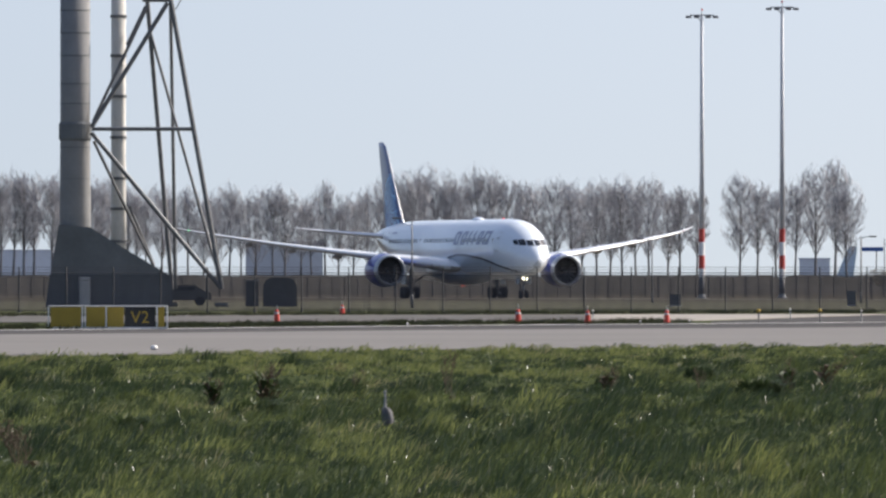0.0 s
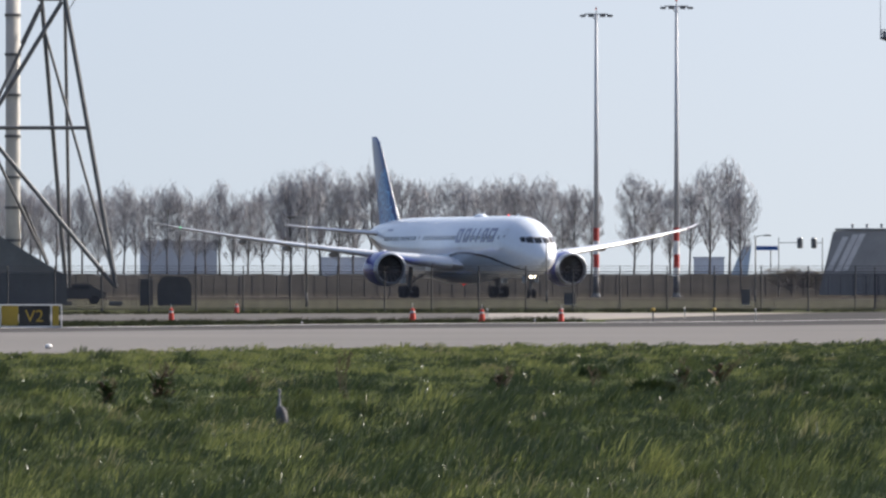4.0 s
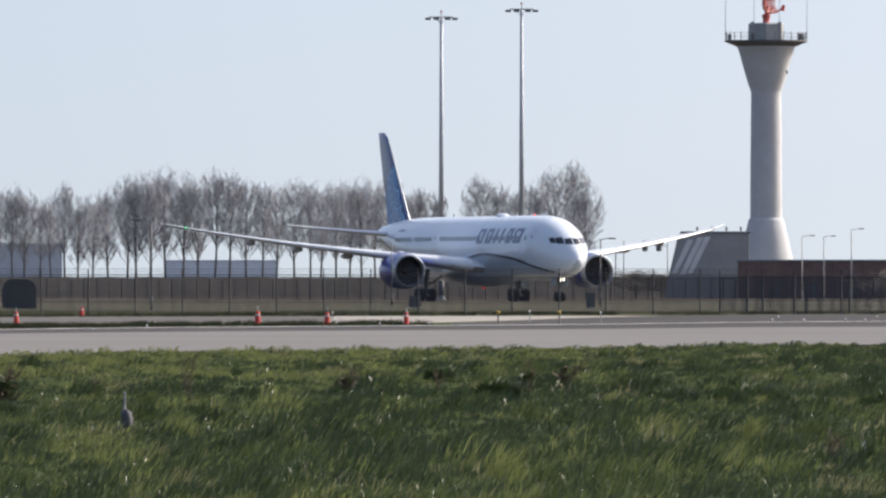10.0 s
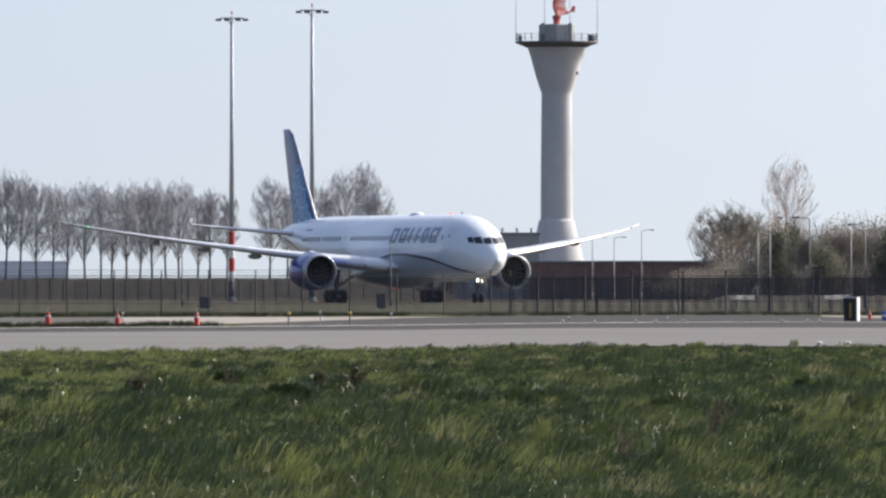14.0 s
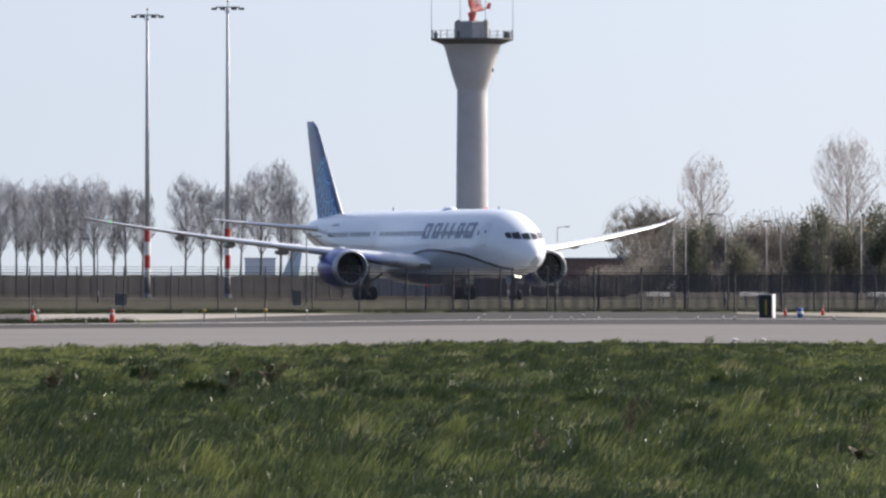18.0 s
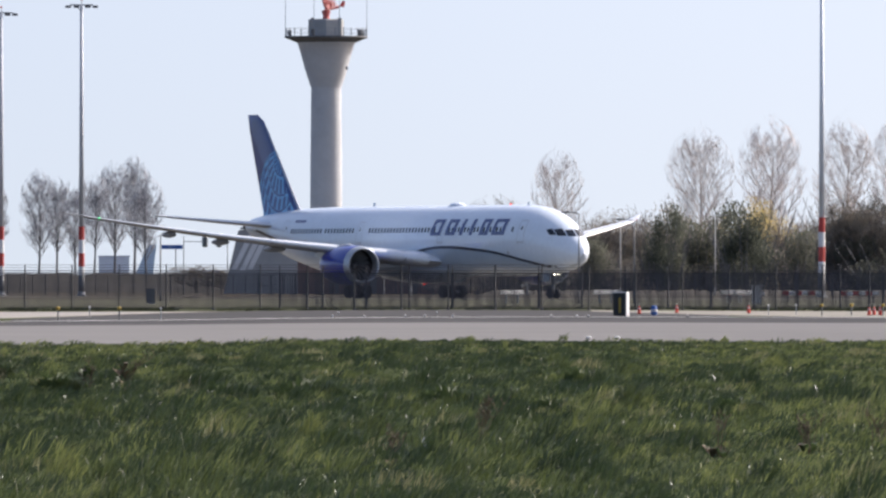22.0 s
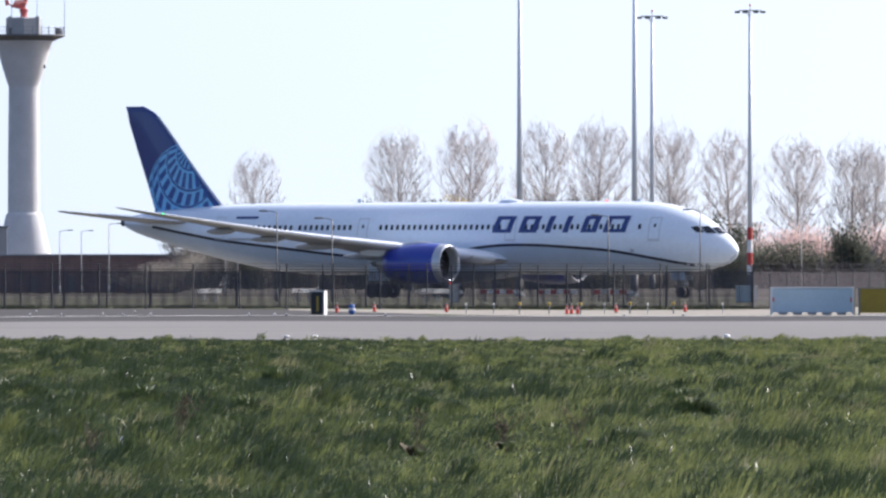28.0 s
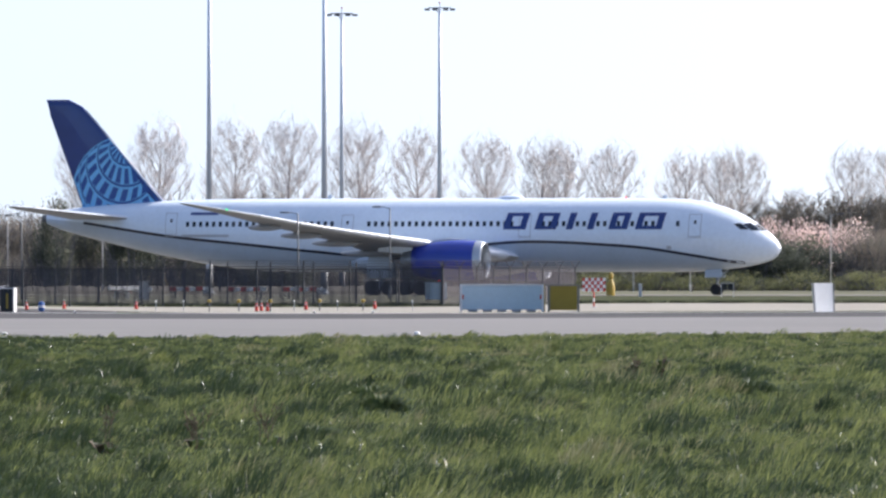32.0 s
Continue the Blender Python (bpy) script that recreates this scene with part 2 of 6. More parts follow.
# ---- building helpers ----
def at(az, d, z=0.0):
    """A place at a bearing in degrees to the right of the first view and a distance in metres."""
    a = radians(az)
    return Vector((d * math.sin(a), d * math.cos(a), z))


def mesh_of(bm, name, mat, smooth=True):
    me = bpy.data.meshes.new(name)
    bm.to_mesh(me)
    bm.free()
    for m in (mat if isinstance(mat, (list, tuple)) else [mat]):
        me.materials.append(m)
    if smooth:
        me.shade_smooth()
    return me


def part(name, bm, mat, parent, label="", smooth=False, m=None):
    ob = new(name, mesh_of(bm, name, mat, smooth))
    ob.parent = parent
    if m is not None:
        ob.matrix_basis = m
    return tagged(ob, label)


def thing(name, label, category, m=None, group="", kind=""):
    ob = new(name)
    ob.empty_display_size = 0.2
    if m is not None:
        ob.matrix_basis = m
    return tagged(ob, label, category, group, kind)


def solid(name, bm, mat, label, category, m=None, group="", kind="", smooth=False):
    ob = new(name, mesh_of(bm, name, mat, smooth))
    if m is not None:
        ob.matrix_basis = m
    return tagged(ob, label, category, group, kind)


def box(bm, lo, hi, bevel=0.0):
    """A box between two corners, its edges bevelled."""
    c = [(a + b) / 2 for a, b in zip(lo, hi)]
    s = [b - a for a, b in zip(lo, hi)]
    r = bmesh.ops.create_cube(bm, size=1, matrix=Matrix.Translation(c) @ Matrix.Diagonal((*s, 1)))
    if bevel:
        es = list({e for v in r["verts"] for e in v.link_edges})
        bmesh.ops.bevel(bm, geom=es, offset=bevel, segments=1, affect="EDGES")
    return bm


def boxed(lo, hi, bevel=0.0):
    return box(bmesh.new(), lo, hi, bevel)


def tube(bm, a, b, r0, r1=None, n=8, caps=True):
    """A tapered round bar from a to b."""
    a, b = Vector(a), Vector(b)
    r1 = r0 if r1 is None else r1
    q = (b - a).to_track_quat("Z", "Y")
    ra = [bm.verts.new(a + q @ Vector((r0 * math.cos(2 * math.pi * i / n), r0 * math.sin(2 * math.pi * i / n), 0))) for i in range(n)]
    rb = [bm.verts.new(b + q @ Vector((r1 * math.cos(2 * math.pi * i / n), r1 * math.sin(2 * math.pi * i / n), 0))) for i in range(n)]
    for i in range(n):
        bm.faces.new((ra[i], ra[(i + 1) % n], rb[(i + 1) % n], rb[i]))
    if caps:
        bm.faces.new(ra[::-1])
        bm.faces.new(rb)
    return bm


def tubed(a, b, r0, r1=None, n=8):
    return tube(bmesh.new(), a, b, r0, r1, n)


def lathe(profile, n=32, axis="Z", bm=None, caps=True):
    """A turned form from (radius, height) pairs."""
    bm = bm or bmesh.new()
    rings = []
    for r, z in profile:
        ring = []
        for i in range(n):
            a = 2 * math.pi * i / n
            p = (r * math.cos(a), r * math.sin(a), z) if axis == "Z" else (r * math.cos(a), z, r * math.sin(a))
            ring.append(bm.verts.new(p))
        rings.append(ring)
    for a, b in zip(rings, rings[1:]):
        for i in range(n):
            bm.faces.new((a[i], a[(i + 1) % n], b[(i + 1) % n], b[i]))
    for ring in (rings[0], rings[-1]) if caps else ():
        if (ring[0].co - ring[n // 2].co).length > 0.001:
            bm.faces.new(ring)
    bmesh.ops.remove_doubles(bm, verts=bm.verts, dist=1e-5)
    bmesh.ops.recalc_face_normals(bm, faces=bm.faces)
    return bm


def loft(rings, closed=True, caps=True):
    """A skin over rings of points of equal count."""
    bm = bmesh.new()
    vs = [[bm.verts.new(p) for p in ring] for ring in rings]
    n = len(vs[0])
    for a, b in zip(vs, vs[1:]):
        for i in range(n if closed else n - 1):
            bm.faces.new((a[i], a[(i + 1) % n], b[(i + 1) % n], b[i]))
    if caps and closed:
        bm.faces.new(vs[0][::-1])
        bm.faces.new(vs[-1])
    bmesh.ops.remove_doubles(bm, verts=bm.verts, dist=1e-5)
    bmesh.ops.recalc_face_normals(bm, faces=bm.faces)
    return bm


def interp(x, table, col=1):
    """Smooth reading from a table of rows whose first entry rises."""
    xs = [r[0] for r in table]
    x = min(max(x, xs[0]), xs[-1])
    i = min(max(sum(1 for v in xs if v <= x) - 1, 0), len(xs) - 2)
    f = (x - xs[i]) / (xs[i + 1] - xs[i])
    y0, y1 = table[i][col], table[i + 1][col]
    d = lambda j: (table[min(j + 1, len(xs) - 1)][col] - table[max(j - 1, 0)][col]) / (xs[min(j + 1, len(xs) - 1)] - xs[max(j - 1, 0)])
    h = xs[i + 1] - xs[i]
    f2, f3 = f * f, f * f * f
    return (2 * f3 - 3 * f2 + 1) * y0 + (f3 - 2 * f2 + f) * h * d(i) + (-2 * f3 + 3 * f2) * y1 + (f3 - f2) * h * d(i + 1)


# ---- ground: one sheet to the horizon, with paving laid on it ----
def bumps(x, y):
    """Height of the rough turf before the runway."""
    d = math.hypot(x, y)
    k = min(max((d - 30) / 30, 0), 1) * min(max((262 - d) / 30, 0), 1)
    k2 = k * (0.12 * math.exp(-((d - 146) / 9) ** 2) - 0.34 * math.exp(-((d - 163) / 8) ** 2))
    return k2 + k * (0.10 * noise.noise((x * 0.22, y * 0.045, 0)) + 0.05 * noise.noise((x * 0.8, y * 0.16, 3)))


def ground_sheet():
    bm = bmesh.new()
    ds = [0.5, 20, 40] + [60 + 3 * i for i in range(75)] + [300, 340, 400, 480, 520, 600, 680, 700, 800, 1000, 1020, 1100, 1600, 2400, 3500, 4900]
    angs = [-180 + 12 * i for i in range(15)] + [-6 + 0.25 * i for i in range(78)] + [18 + 12 * i for i in range(14)]
    rows = []
    for d in ds:
        rows.append([bm.verts.new((*at(a, d)[:2], bumps(*at(a, d)[:2]) if 55 < d < 285 and -6 < a < 14 else 0)) for a in angs])
    for a, b in zip(rows, rows[1:]):
        for i in range(len(angs)):
            j = (i + 1) % len(angs)
            f = bm.faces.new((a[i], a[j], b[j], b[i]))
            d = (a[i].co.xy.length + b[i].co.xy.length) / 2
            open_end = 7.2 < angs[i] < 30
            f.material_index = 0 if d < 500 else (1 if d < 690 or (open_end and d < 1010) else (3 if d < 1010 or open_end else 2))
    bm.faces.new(rows[0])
    bmesh.ops.recalc_face_normals(bm, faces=bm.faces)
    if bm.faces[0].normal.z < 0:
        bmesh.ops.reverse_faces(bm, faces=bm.faces)
    solid("ground", bm, [M_GROUND, M_VERGE, M_FIELD, M_MEADOW], "flat airfield turf with brown fields behind it", "ground", kind="structure", smooth=True)


FAR_EDGE = [(-6, 318), (-1.7, 369), (0, 402), (2.05, 434), (3.0, 462), (4.1, 476), (6, 468), (8.7, 488), (14, 530)]
MID_EDGE = [(-6, 285), (-1.7, 334), (0, 360), (2.05, 383), (3.0, 402), (4.1, 408), (6, 402), (8.7, 425), (14, 465)]
NEAR_EDGE = [(-6, 206), (-1.96, 232), (0, 250), (2.07, 266), (3.0, 280), (5.0, 275), (7.0, 281), (8.7, 300), (14, 330)]


def strip(name, near, far, z, mat, label, category="pavement", a0=-6.0, a1=14.0, thick=0.03, step=0.25):
    """A paved band between two outlines given as (bearing, distance)."""
    bm = bmesh.new()
    n = max(int((a1 - a0) / step), 2)
    rows = []
    for i in range(n + 1):
        a = a0 + (a1 - a0) * i / n
        dn, df = interp(a, near), interp(a, far)
        rows.append([bm.verts.new(at(a, dn, z - thick)), bm.verts.new(at(a, dn, z)), bm.verts.new(at(a, df, z)), bm.verts.new(at(a, df, z - thick))])
    for p, q in zip(rows, rows[1:]):
        for i in range(3):
            bm.faces.new((p[i], q[i], q[i + 1], p[i + 1]))
    bm.faces.new(rows[0])
    bm.faces.new(rows[-1])
    bmesh.ops.recalc_face_normals(bm, faces=bm.faces)
    return solid(name, bm, mat, label, category, kind="structure")


def edge(table, k=0.0):
    return [(a, d + k) for a, d in table]


def paving():
    strip("runway", NEAR_EDGE, MID_EDGE, 0.034, M_RUNWAY, "pale grey runway paving in the sun", "runway")
    strip("runway_shoulder", edge(MID_EDGE, 0.05), edge(FAR_EDGE, -2.2), 0.030, M_ASPHALT, "dark asphalt runway shoulder", "pavement")
    strip("edge_line", edge(FAR_EDGE, -2.1), FAR_EDGE, 0.032, M_LINE, "white painted line along the runway edge", "line")
    strip("service_road", [(-6, 430), (-1, 440), (0, 452), (1.3, 462), (2.3, 556), (3, 557)], [(-6, 515), (0, 548), (2.3, 562), (3, 558)], 0.024, M_ROAD,
          "pale grey service road beside the fence", "road", 0.75, 2.45)
    # darker stretch of the same road, cloud shade partly painted in
    strip("dark_road", [(-6, 430), (-1, 440), (0, 452), (1.3, 462)], [(-6, 515), (0, 548), (2.3, 562)], 0.024, M_ROAD_DARK, "dark grey service road beside the fence", "road", -6, 0.746)
    strip("taxiway", edge(FAR_EDGE, 0.1), [(1.3, 440), (2.3, 552), (3.0, 590), (3.6, 596), (4.4, 575), (5.2, 492)], 0.020, M_ASPHALT,
          "dark asphalt taxiway joining the runway", "taxiway", 1.36, 5.0)
    strip("concrete_verge", [(4.3, 566), (4.96, 503), (5.3, 480), (6, 471), (6.6, 477), (7.3, 494), (8.7, 508), (14, 550)], [(4.3, 590), (5.3, 572), (6, 566), (6.8, 590), (7.4, 652), (8.7, 662), (14, 720)], 0.022, M_SAND,
          "pale sunlit concrete verge beyond the runway", "pavement", 4.3, 14)


# the parallel taxiway that the aircraft follows, far behind the fence
AIRWAY = [(-6, 1480), (-2, 1345), (0.48, 1193), (1.85, 1109), (3.52, 1028), (4.61, 1003), (6.58, 986), (8.37, 983), (10, 986), (14, 1000)]
ground_sheet()
paving()
strip("far_taxiway", edge(AIRWAY, -30), edge(AIRWAY, 36), 0.02, M_ROAD_MID, "grey concrete taxiway beyond the fence", "taxiway")


# ---- the airliner: nose on the origin, forward is +y, right is +x; s runs aft from the nose ----
FUS = [(0.0, 4.05, 0.04, 0.04), (0.25, 4.08, 0.54, 0.5), (0.7, 4.15, 1.0, 0.9), (1.4, 4.31, 1.43, 1.32), (2.4, 4.53, 1.91, 1.75), (3.6, 4.764, 2.352, 2.12), (5.0, 4.975, 2.70, 2.42),
       (7.0, 5.14, 3.06, 2.69), (9.0, 5.22, 3.18, 2.82), (11.0, 5.25, 3.22, 2.87), (14.0, 5.26, 3.23, 2.885), (30.0, 5.26, 3.23, 2.885), (44.0, 5.26, 3.23, 2.885), (48.0, 5.34, 3.14, 2.82),
       (52.0, 5.56, 2.88, 2.56), (56.0, 5.865, 2.46, 2.1), (60.0, 6.185, 1.92, 1.55), (63.5, 6.47, 1.34, 1.05), (66.0, 6.66, 0.84, 0.62), (67.2, 6.74, 0.42, 0.34)]
LINE = [(0.6, 3.25), (2.0, 2.86), (3.8, 2.9), (7.0, 3.42), (11.7, 4.14), (16.0, 4.46), (20.4, 4.66), (24.0, 4.6), (30.0, 4.0), (37.2, 3.5), (42.0, 3.85), (47.4, 4.4),
        (55.0, 5.15), (60.0, 5.85), (64.0, 6.45), (67.2, 6.74)]


def fus_at(s):
    return interp(s, FUS, 1), interp(s, FUS, 2), interp(s, FUS, 3)


def skin(s, z, side, off=0.0):
    """A place on the fuselage skin at station s and height z, on side +1 (right) or -1."""
    zc, hh, hw = fus_at(s)
    k = max(min((z - zc) / hh, 0.9999), -0.9999)
    x = hw * math.sqrt(1 - k * k)
    n = Vector((x / hw ** 2, 0, (z - zc) / hh ** 2)).normalized()
    return Vector((side * x, -s, z)) + Vector((side * n.x, 0, n.z)) * off


def skin_patch(corner_fn, side, nu=6, nv=6, off=0.02, bm=None):
    """A thin curved plate that lies on the skin; corner_fn(u, v) gives s and z."""
    bm = bm or bmesh.new()
    g = [[bm.verts.new(skin(*corner_fn(i / nu, j / nv), side, off)) for j in range(nv + 1)] for i in range(nu + 1)]
    for i in range(nu):
        for j in range(nv):
            bm.faces.new((g[i][j], g[i + 1][j], g[i + 1][j + 1], g[i][j + 1]))
    bmesh.ops.recalc_face_normals(bm, faces=bm.faces)
    for f in bm.faces:
        if f.normal.x * side < 0 and abs(f.normal.x) > 0.01:
            f.normal_flip()
    return bm


def nose_skin(x, z, off=0.0):
    """A place on the nose at a given breadth and height, lifted a little off the skin."""
    lo, hi = 0.02, 11.0
    for _ in range(40):
        s = (lo + hi) / 2
        zc, hh, hw = fus_at(s)
        if ((z - zc) / hh) ** 2 + (x / hw) ** 2 > 1:
            lo = s
        else:
            hi = s
    zc, hh, hw = fus_at(s)
    n = Vector((x / hw ** 2, 0.28, (z - zc) / hh ** 2)).normalized()
    return Vector((x, -s, z)) + n * off


def rect(s0, s1, z0, z1, lean=0.0):
    return lambda u, v: (s0 + (s1 - s0) * u - lean * v, z0 + (z1 - z0) * v)


def slanted(s0, s1, a, b, z0, z1, side):
    """A slab that leans forward (or back) with its height between z0 and z1."""
    def f(u, v):
        z = a + (b - a) * v
        return s0 + (s1 - s0) * u - side * 0.34 * ((z - z0) / (z1 - z0) - 0.5), z
    return f


def airfoil(chord, thick, n=9):
    """Points (x aft, z) of a closed wing section."""
    xs = [0.5 - 0.5 * math.cos(math.pi * i / (n - 1)) for i in range(n)]
    t = lambda x: 5 * thick * (0.2969 * math.sqrt(x) - 0.126 * x - 0.3516 * x * x + 0.2843 * x ** 3 - 0.1015 * x ** 4)
    up = [(x * chord, t(x) * chord + 0.012 * chord * math.sin(math.pi * x)) for x in xs]
    lo = [(x * chord, -t(x) * chord * 0.8 + 0.012 * chord * math.sin(math.pi * x)) for x in xs[-2:0:-1]]
    return up + lo


# span station, leading edge s, chord, height, thickness ratio
WING = [(2.3, 23.0, 13.2, 3.35, 0.13), (5.0, 24.9, 11.2, 3.72, 0.125), (9.8, 28.3, 8.3, 4.42, 0.11), (15.0, 32.0, 6.2, 5.15, 0.10), (20.0, 35.6, 4.6, 5.9, 0.095),
        (25.5, 39.5, 2.9, 6.85, 0.09), (27.8, 41.6, 2.1, 7.3, 0.09), (29.2, 43.4, 1.35, 7.65, 0.08), (30.05, 44.9, 0.5, 7.9, 0.08)]
STAB = [(0.8, 58.6, 6.4, 6.75, 0.10), (4.0, 61.2, 4.6, 7.05, 0.10), (8.0, 64.4, 2.9, 7.5, 0.09), (9.3, 65.7, 2.0, 7.68, 0.09), (9.8, 66.7, 0.9, 7.75, 0.08)]
FIN = [(7.0, 54.6, 9.4, 0.0, 0.085), (8.0, 56.0, 8.0, 0, 0.09), (10.5, 58.35, 6.55, 0, 0.09), (13.5, 61.0, 5.05, 0, 0.085), (15.8, 63.0, 3.9, 0, 0.08),
       (16.7, 63.95, 3.15, 0, 0.08), (17.3, 65.2, 2.1, 0, 0.06)]


def fin_at(z):
    return interp(z, FIN, 1), interp(z, FIN, 2), interp(z, FIN, 4)


def fin_skin(s, z, side, off=0.0):
    le, ch, th = fin_at(z)
    x = min(max((s - le) / ch, 0.0), 1.0)
    t = 5 * th * (0.2969 * math.sqrt(x) - 0.126 * x - 0.3516 * x * x + 0.2843 * x ** 3 - 0.1015 * x ** 4) * ch
    return Vector((side * (t + off), -s, z))


def fin_patch(bm, ring, side, off):
    """A flat plate on the fin: a quad mesh between two rows of (s, z)."""
    a, b = ring
    va = [bm.verts.new(fin_skin(*p, side, off)) for p in a]
    vb = [bm.verts.new(fin_skin(*p, side, off)) for p in b]
    for i in range(len(a) - 1):
        bm.faces.new((va[i], va[i + 1], vb[i + 1], vb[i]))
    return bm


def wheel(parent, x, y, r, w, name="wheel"):
    """One wheel on a cross axle: tyre and rim."""
    hub = part(name, lathe([(0.05, -w * 0.36), (r * 0.55, -w * 0.36), (r * 0.58, -w * 0.2), (r * 0.58, w * 0.2), (r * 0.55, w * 0.36), (0.05, w * 0.36)], 16), M_STEEL, parent,
               m=Matrix.Translation((x, y, r)) @ Matrix.Rotation(radians(90), 4, "Y"))
    part("tyre", lathe([(r * 0.56, -w * 0.5), (r * 0.86, -w * 0.5), (r * 0.97, -w * 0.38), (r, -w * 0.15), (r, w * 0.15), (r * 0.97, w * 0.38), (r * 0.86, w * 0.5),
                        (r * 0.56, w * 0.5)], 20), M_TYRE, hub, smooth=True)
    return hub


def airliner():
    jet = thing("airliner", "white twin-engined airliner with blue engines and blue tail, taxiing", "airplane")
    st = [0.0, 0.06, 0.15, 0.25, 0.45, 0.7, 1.0, 1.4, 1.9, 2.4, 3.0, 3.6, 4.3, 5.0, 6.0, 7.0, 8.0, 9.5, 11.0, 13.0] + [15 + 2 * i for i in range(15)] + \
         [45, 46.5, 48, 50, 52, 54, 56, 58, 60, 62, 63.5, 65, 66, 66.7, 67.2]
    up, low = [], []
    for s in st:
        zc, hh, hw = fus_at(s)
        k = max(min((interp(s, LINE) - zc) / hh, 0.95), -0.98) if s > 0.55 else -0.75
        a0 = math.asin(k)
        up.append([(hw * math.cos(a), -s, zc + hh * math.sin(a)) for a in [a0 + (math.pi - 2 * a0) * i / 30 for i in range(31)]])
        low.append([(hw * math.cos(a), -s, zc + hh * math.sin(a)) for a in [math.pi - a0 + (math.pi + 2 * a0) * i / 20 for i in range(21)]])
    part("upper_fuselage", loft(up, closed=False), M_SKIN, jet, "glossy white upper fuselage", True)
    part("belly", loft(low, closed=False), M_BELLY, jet, "light grey belly", True)
    bm = bmesh.new()
    for side in (1, -1):
        skin_patch(lambda u, v: (3.0 + 60.5 * u, interp(3.0 + 60.5 * u, LINE) - 0.12 + 0.24 * v), side, 70, 1, 0.012, bm)
    part("cheat_line", bm, M_LINEBLACK, jet, "thin dark blue wavy line", True)
    # wing-to-body fairing and tail cone nozzle
    bm = bmesh.new()
    bmesh.ops.create_uvsphere(bm, u_segments=32, v_segments=16, radius=1, matrix=Matrix.Translation((0, -31.0, 2.95)) @ Matrix.Diagonal((3.25, 9.6, 1.55, 1)))
    part("wing_fairing", bm, M_BELLY, jet, "light grey wing root fairing", True)
    part("tail_nozzle", lathe([(0.34, 0), (0.30, 0.5), (0.22, 0.5), (0.2, 0.1)], 16, "Y"), M_STEEL_DARK, jet, m=Matrix.Translation((0, -67.65, 6.77)))
    bm = bmesh.new()
    bmesh.ops.create_uvsphere(bm, u_segments=20, v_segments=10, radius=1, matrix=Matrix.Translation((0, -24.4, 8.32)) @ Matrix.Diagonal((0.7, 1.35, 0.46, 1)))
    part("antenna_dome", bm, M_SKIN, jet, "white antenna dome on the roof", True)
    for s, z, hgt in ((10.5, 8.36, 0.35), (41.0, 8.42, 0.4)):
        part("blade_antenna", box(bmesh.new(), (-0.03, -s - 0.2, z), (0.03, -s + 0.2, z + hgt), 0.02), M_SKIN, jet)
    # wings, flap fairings
    for side in (1, -1):
        rings = [[(side * y, -(le + x), z + zz) for x, zz in airfoil(c, t)] for y, le, c, z, t in WING]
        w = part("wing", loft([r[:9] for r in rings], closed=False), M_WING, jet, "long swept pale grey wing curving upward", True)
        part("wing_underside", loft([r[8:] + r[:1] for r in rings], closed=False), M_WING_LOW, w, "grey wing underside with shade painted in", True)
        for k in range(len(WING) - 3):
            y0, y1 = WING[k][0] + (0.9 if k == 0 else 0.04), WING[k + 1][0] - 0.04
            rings = []
            for y in (y0, (y0 + y1) / 2, y1):
                le, c, z, t = (interp(y, WING, q) for q in (1, 2, 3, 4))
                pr = airfoil(c, t * 1.06)
                half = len(pr) // 2
                sec = [pr[3], pr[2], pr[1], pr[0], pr[-1], pr[-2]]
                rings.append([(side * y, -(le + x - 0.02), z + zz) for x, zz in sec])
            part("slat", loft(rings, closed=False), M_SLAT, w, "leading edge slat with glare painted white", True)
        for y in (6.6, 12.6, 17.2, 21.5):
            le, c, z = interp(y, WING, 1), interp(y, WING, 2), interp(y, WING, 3)
            bm = bmesh.new()
            bmesh.ops.create_uvsphere(bm, u_segments=10, v_segments=8, radius=1,
                                      matrix=Matrix.Translation((side * y, -(le + c * 0.88), z - 0.3)) @ Matrix.Diagonal((0.22, c * 0.26 + 0.5, 0.3, 1)))
            part("flap_fairing", bm, M_WING_LOW, w, "dark grey flap fairing", True)
        # flap and aileron edges: thin dark joint lines standing on the upper skin
        for y0, y1 in ((3.5, 9.4), (10.4, 20.5), (21.0, 25.5)):
            bm = bmesh.new()
            pts = []
            for i in range(7):
                y = y0 + (y1 - y0) * i / 6
                le, c, z = interp(y, WING, 1), interp(y, WING, 2), interp(y, WING, 3)
                pts.append(Vector((side * y, -(le + c * 0.76), z + c * 0.042)))
            for p, q in zip(pts, pts[1:]):
                tube(bm, p, q, 0.025, n=4)
            part("flap_joint", bm, M_STEEL_DARK, w)
        bm = bmesh.new()
        bmesh.ops.create_uvsphere(bm, u_segments=8, v_segments=6, radius=0.09, matrix=Matrix.Translation((side * 27.9, -41.75, 7.36)))
        part("nav_light", bm, M_NAVGREEN if side > 0 else M_REDGLASS, jet, "glowing green wing light" if side > 0 else "red wing light")
        rings = [[(side * y, -(le + x), z + zz) for x, zz in airfoil(c, t)] for y, le, c, z, t in STAB]
        tp = part("tailplane", loft([r[:9] for r in rings], closed=False), M_WING, jet, "grey swept tailplane", True)
        part("tailplane_underside", loft([r[8:] + r[:1] for r in rings], closed=False), M_WING_LOW, tp, "grey tailplane underside with shade painted in", True)
    # fin with its globe emblem of plain tiles
    rings = []
    for z, le, c, _, t in FIN:
        prof = [(x, zz - 0.012 * c * math.sin(math.pi * x / c)) for x, zz in airfoil(c, t)]
        rings.append([(zz, -(le + x), z) for x, zz in prof])
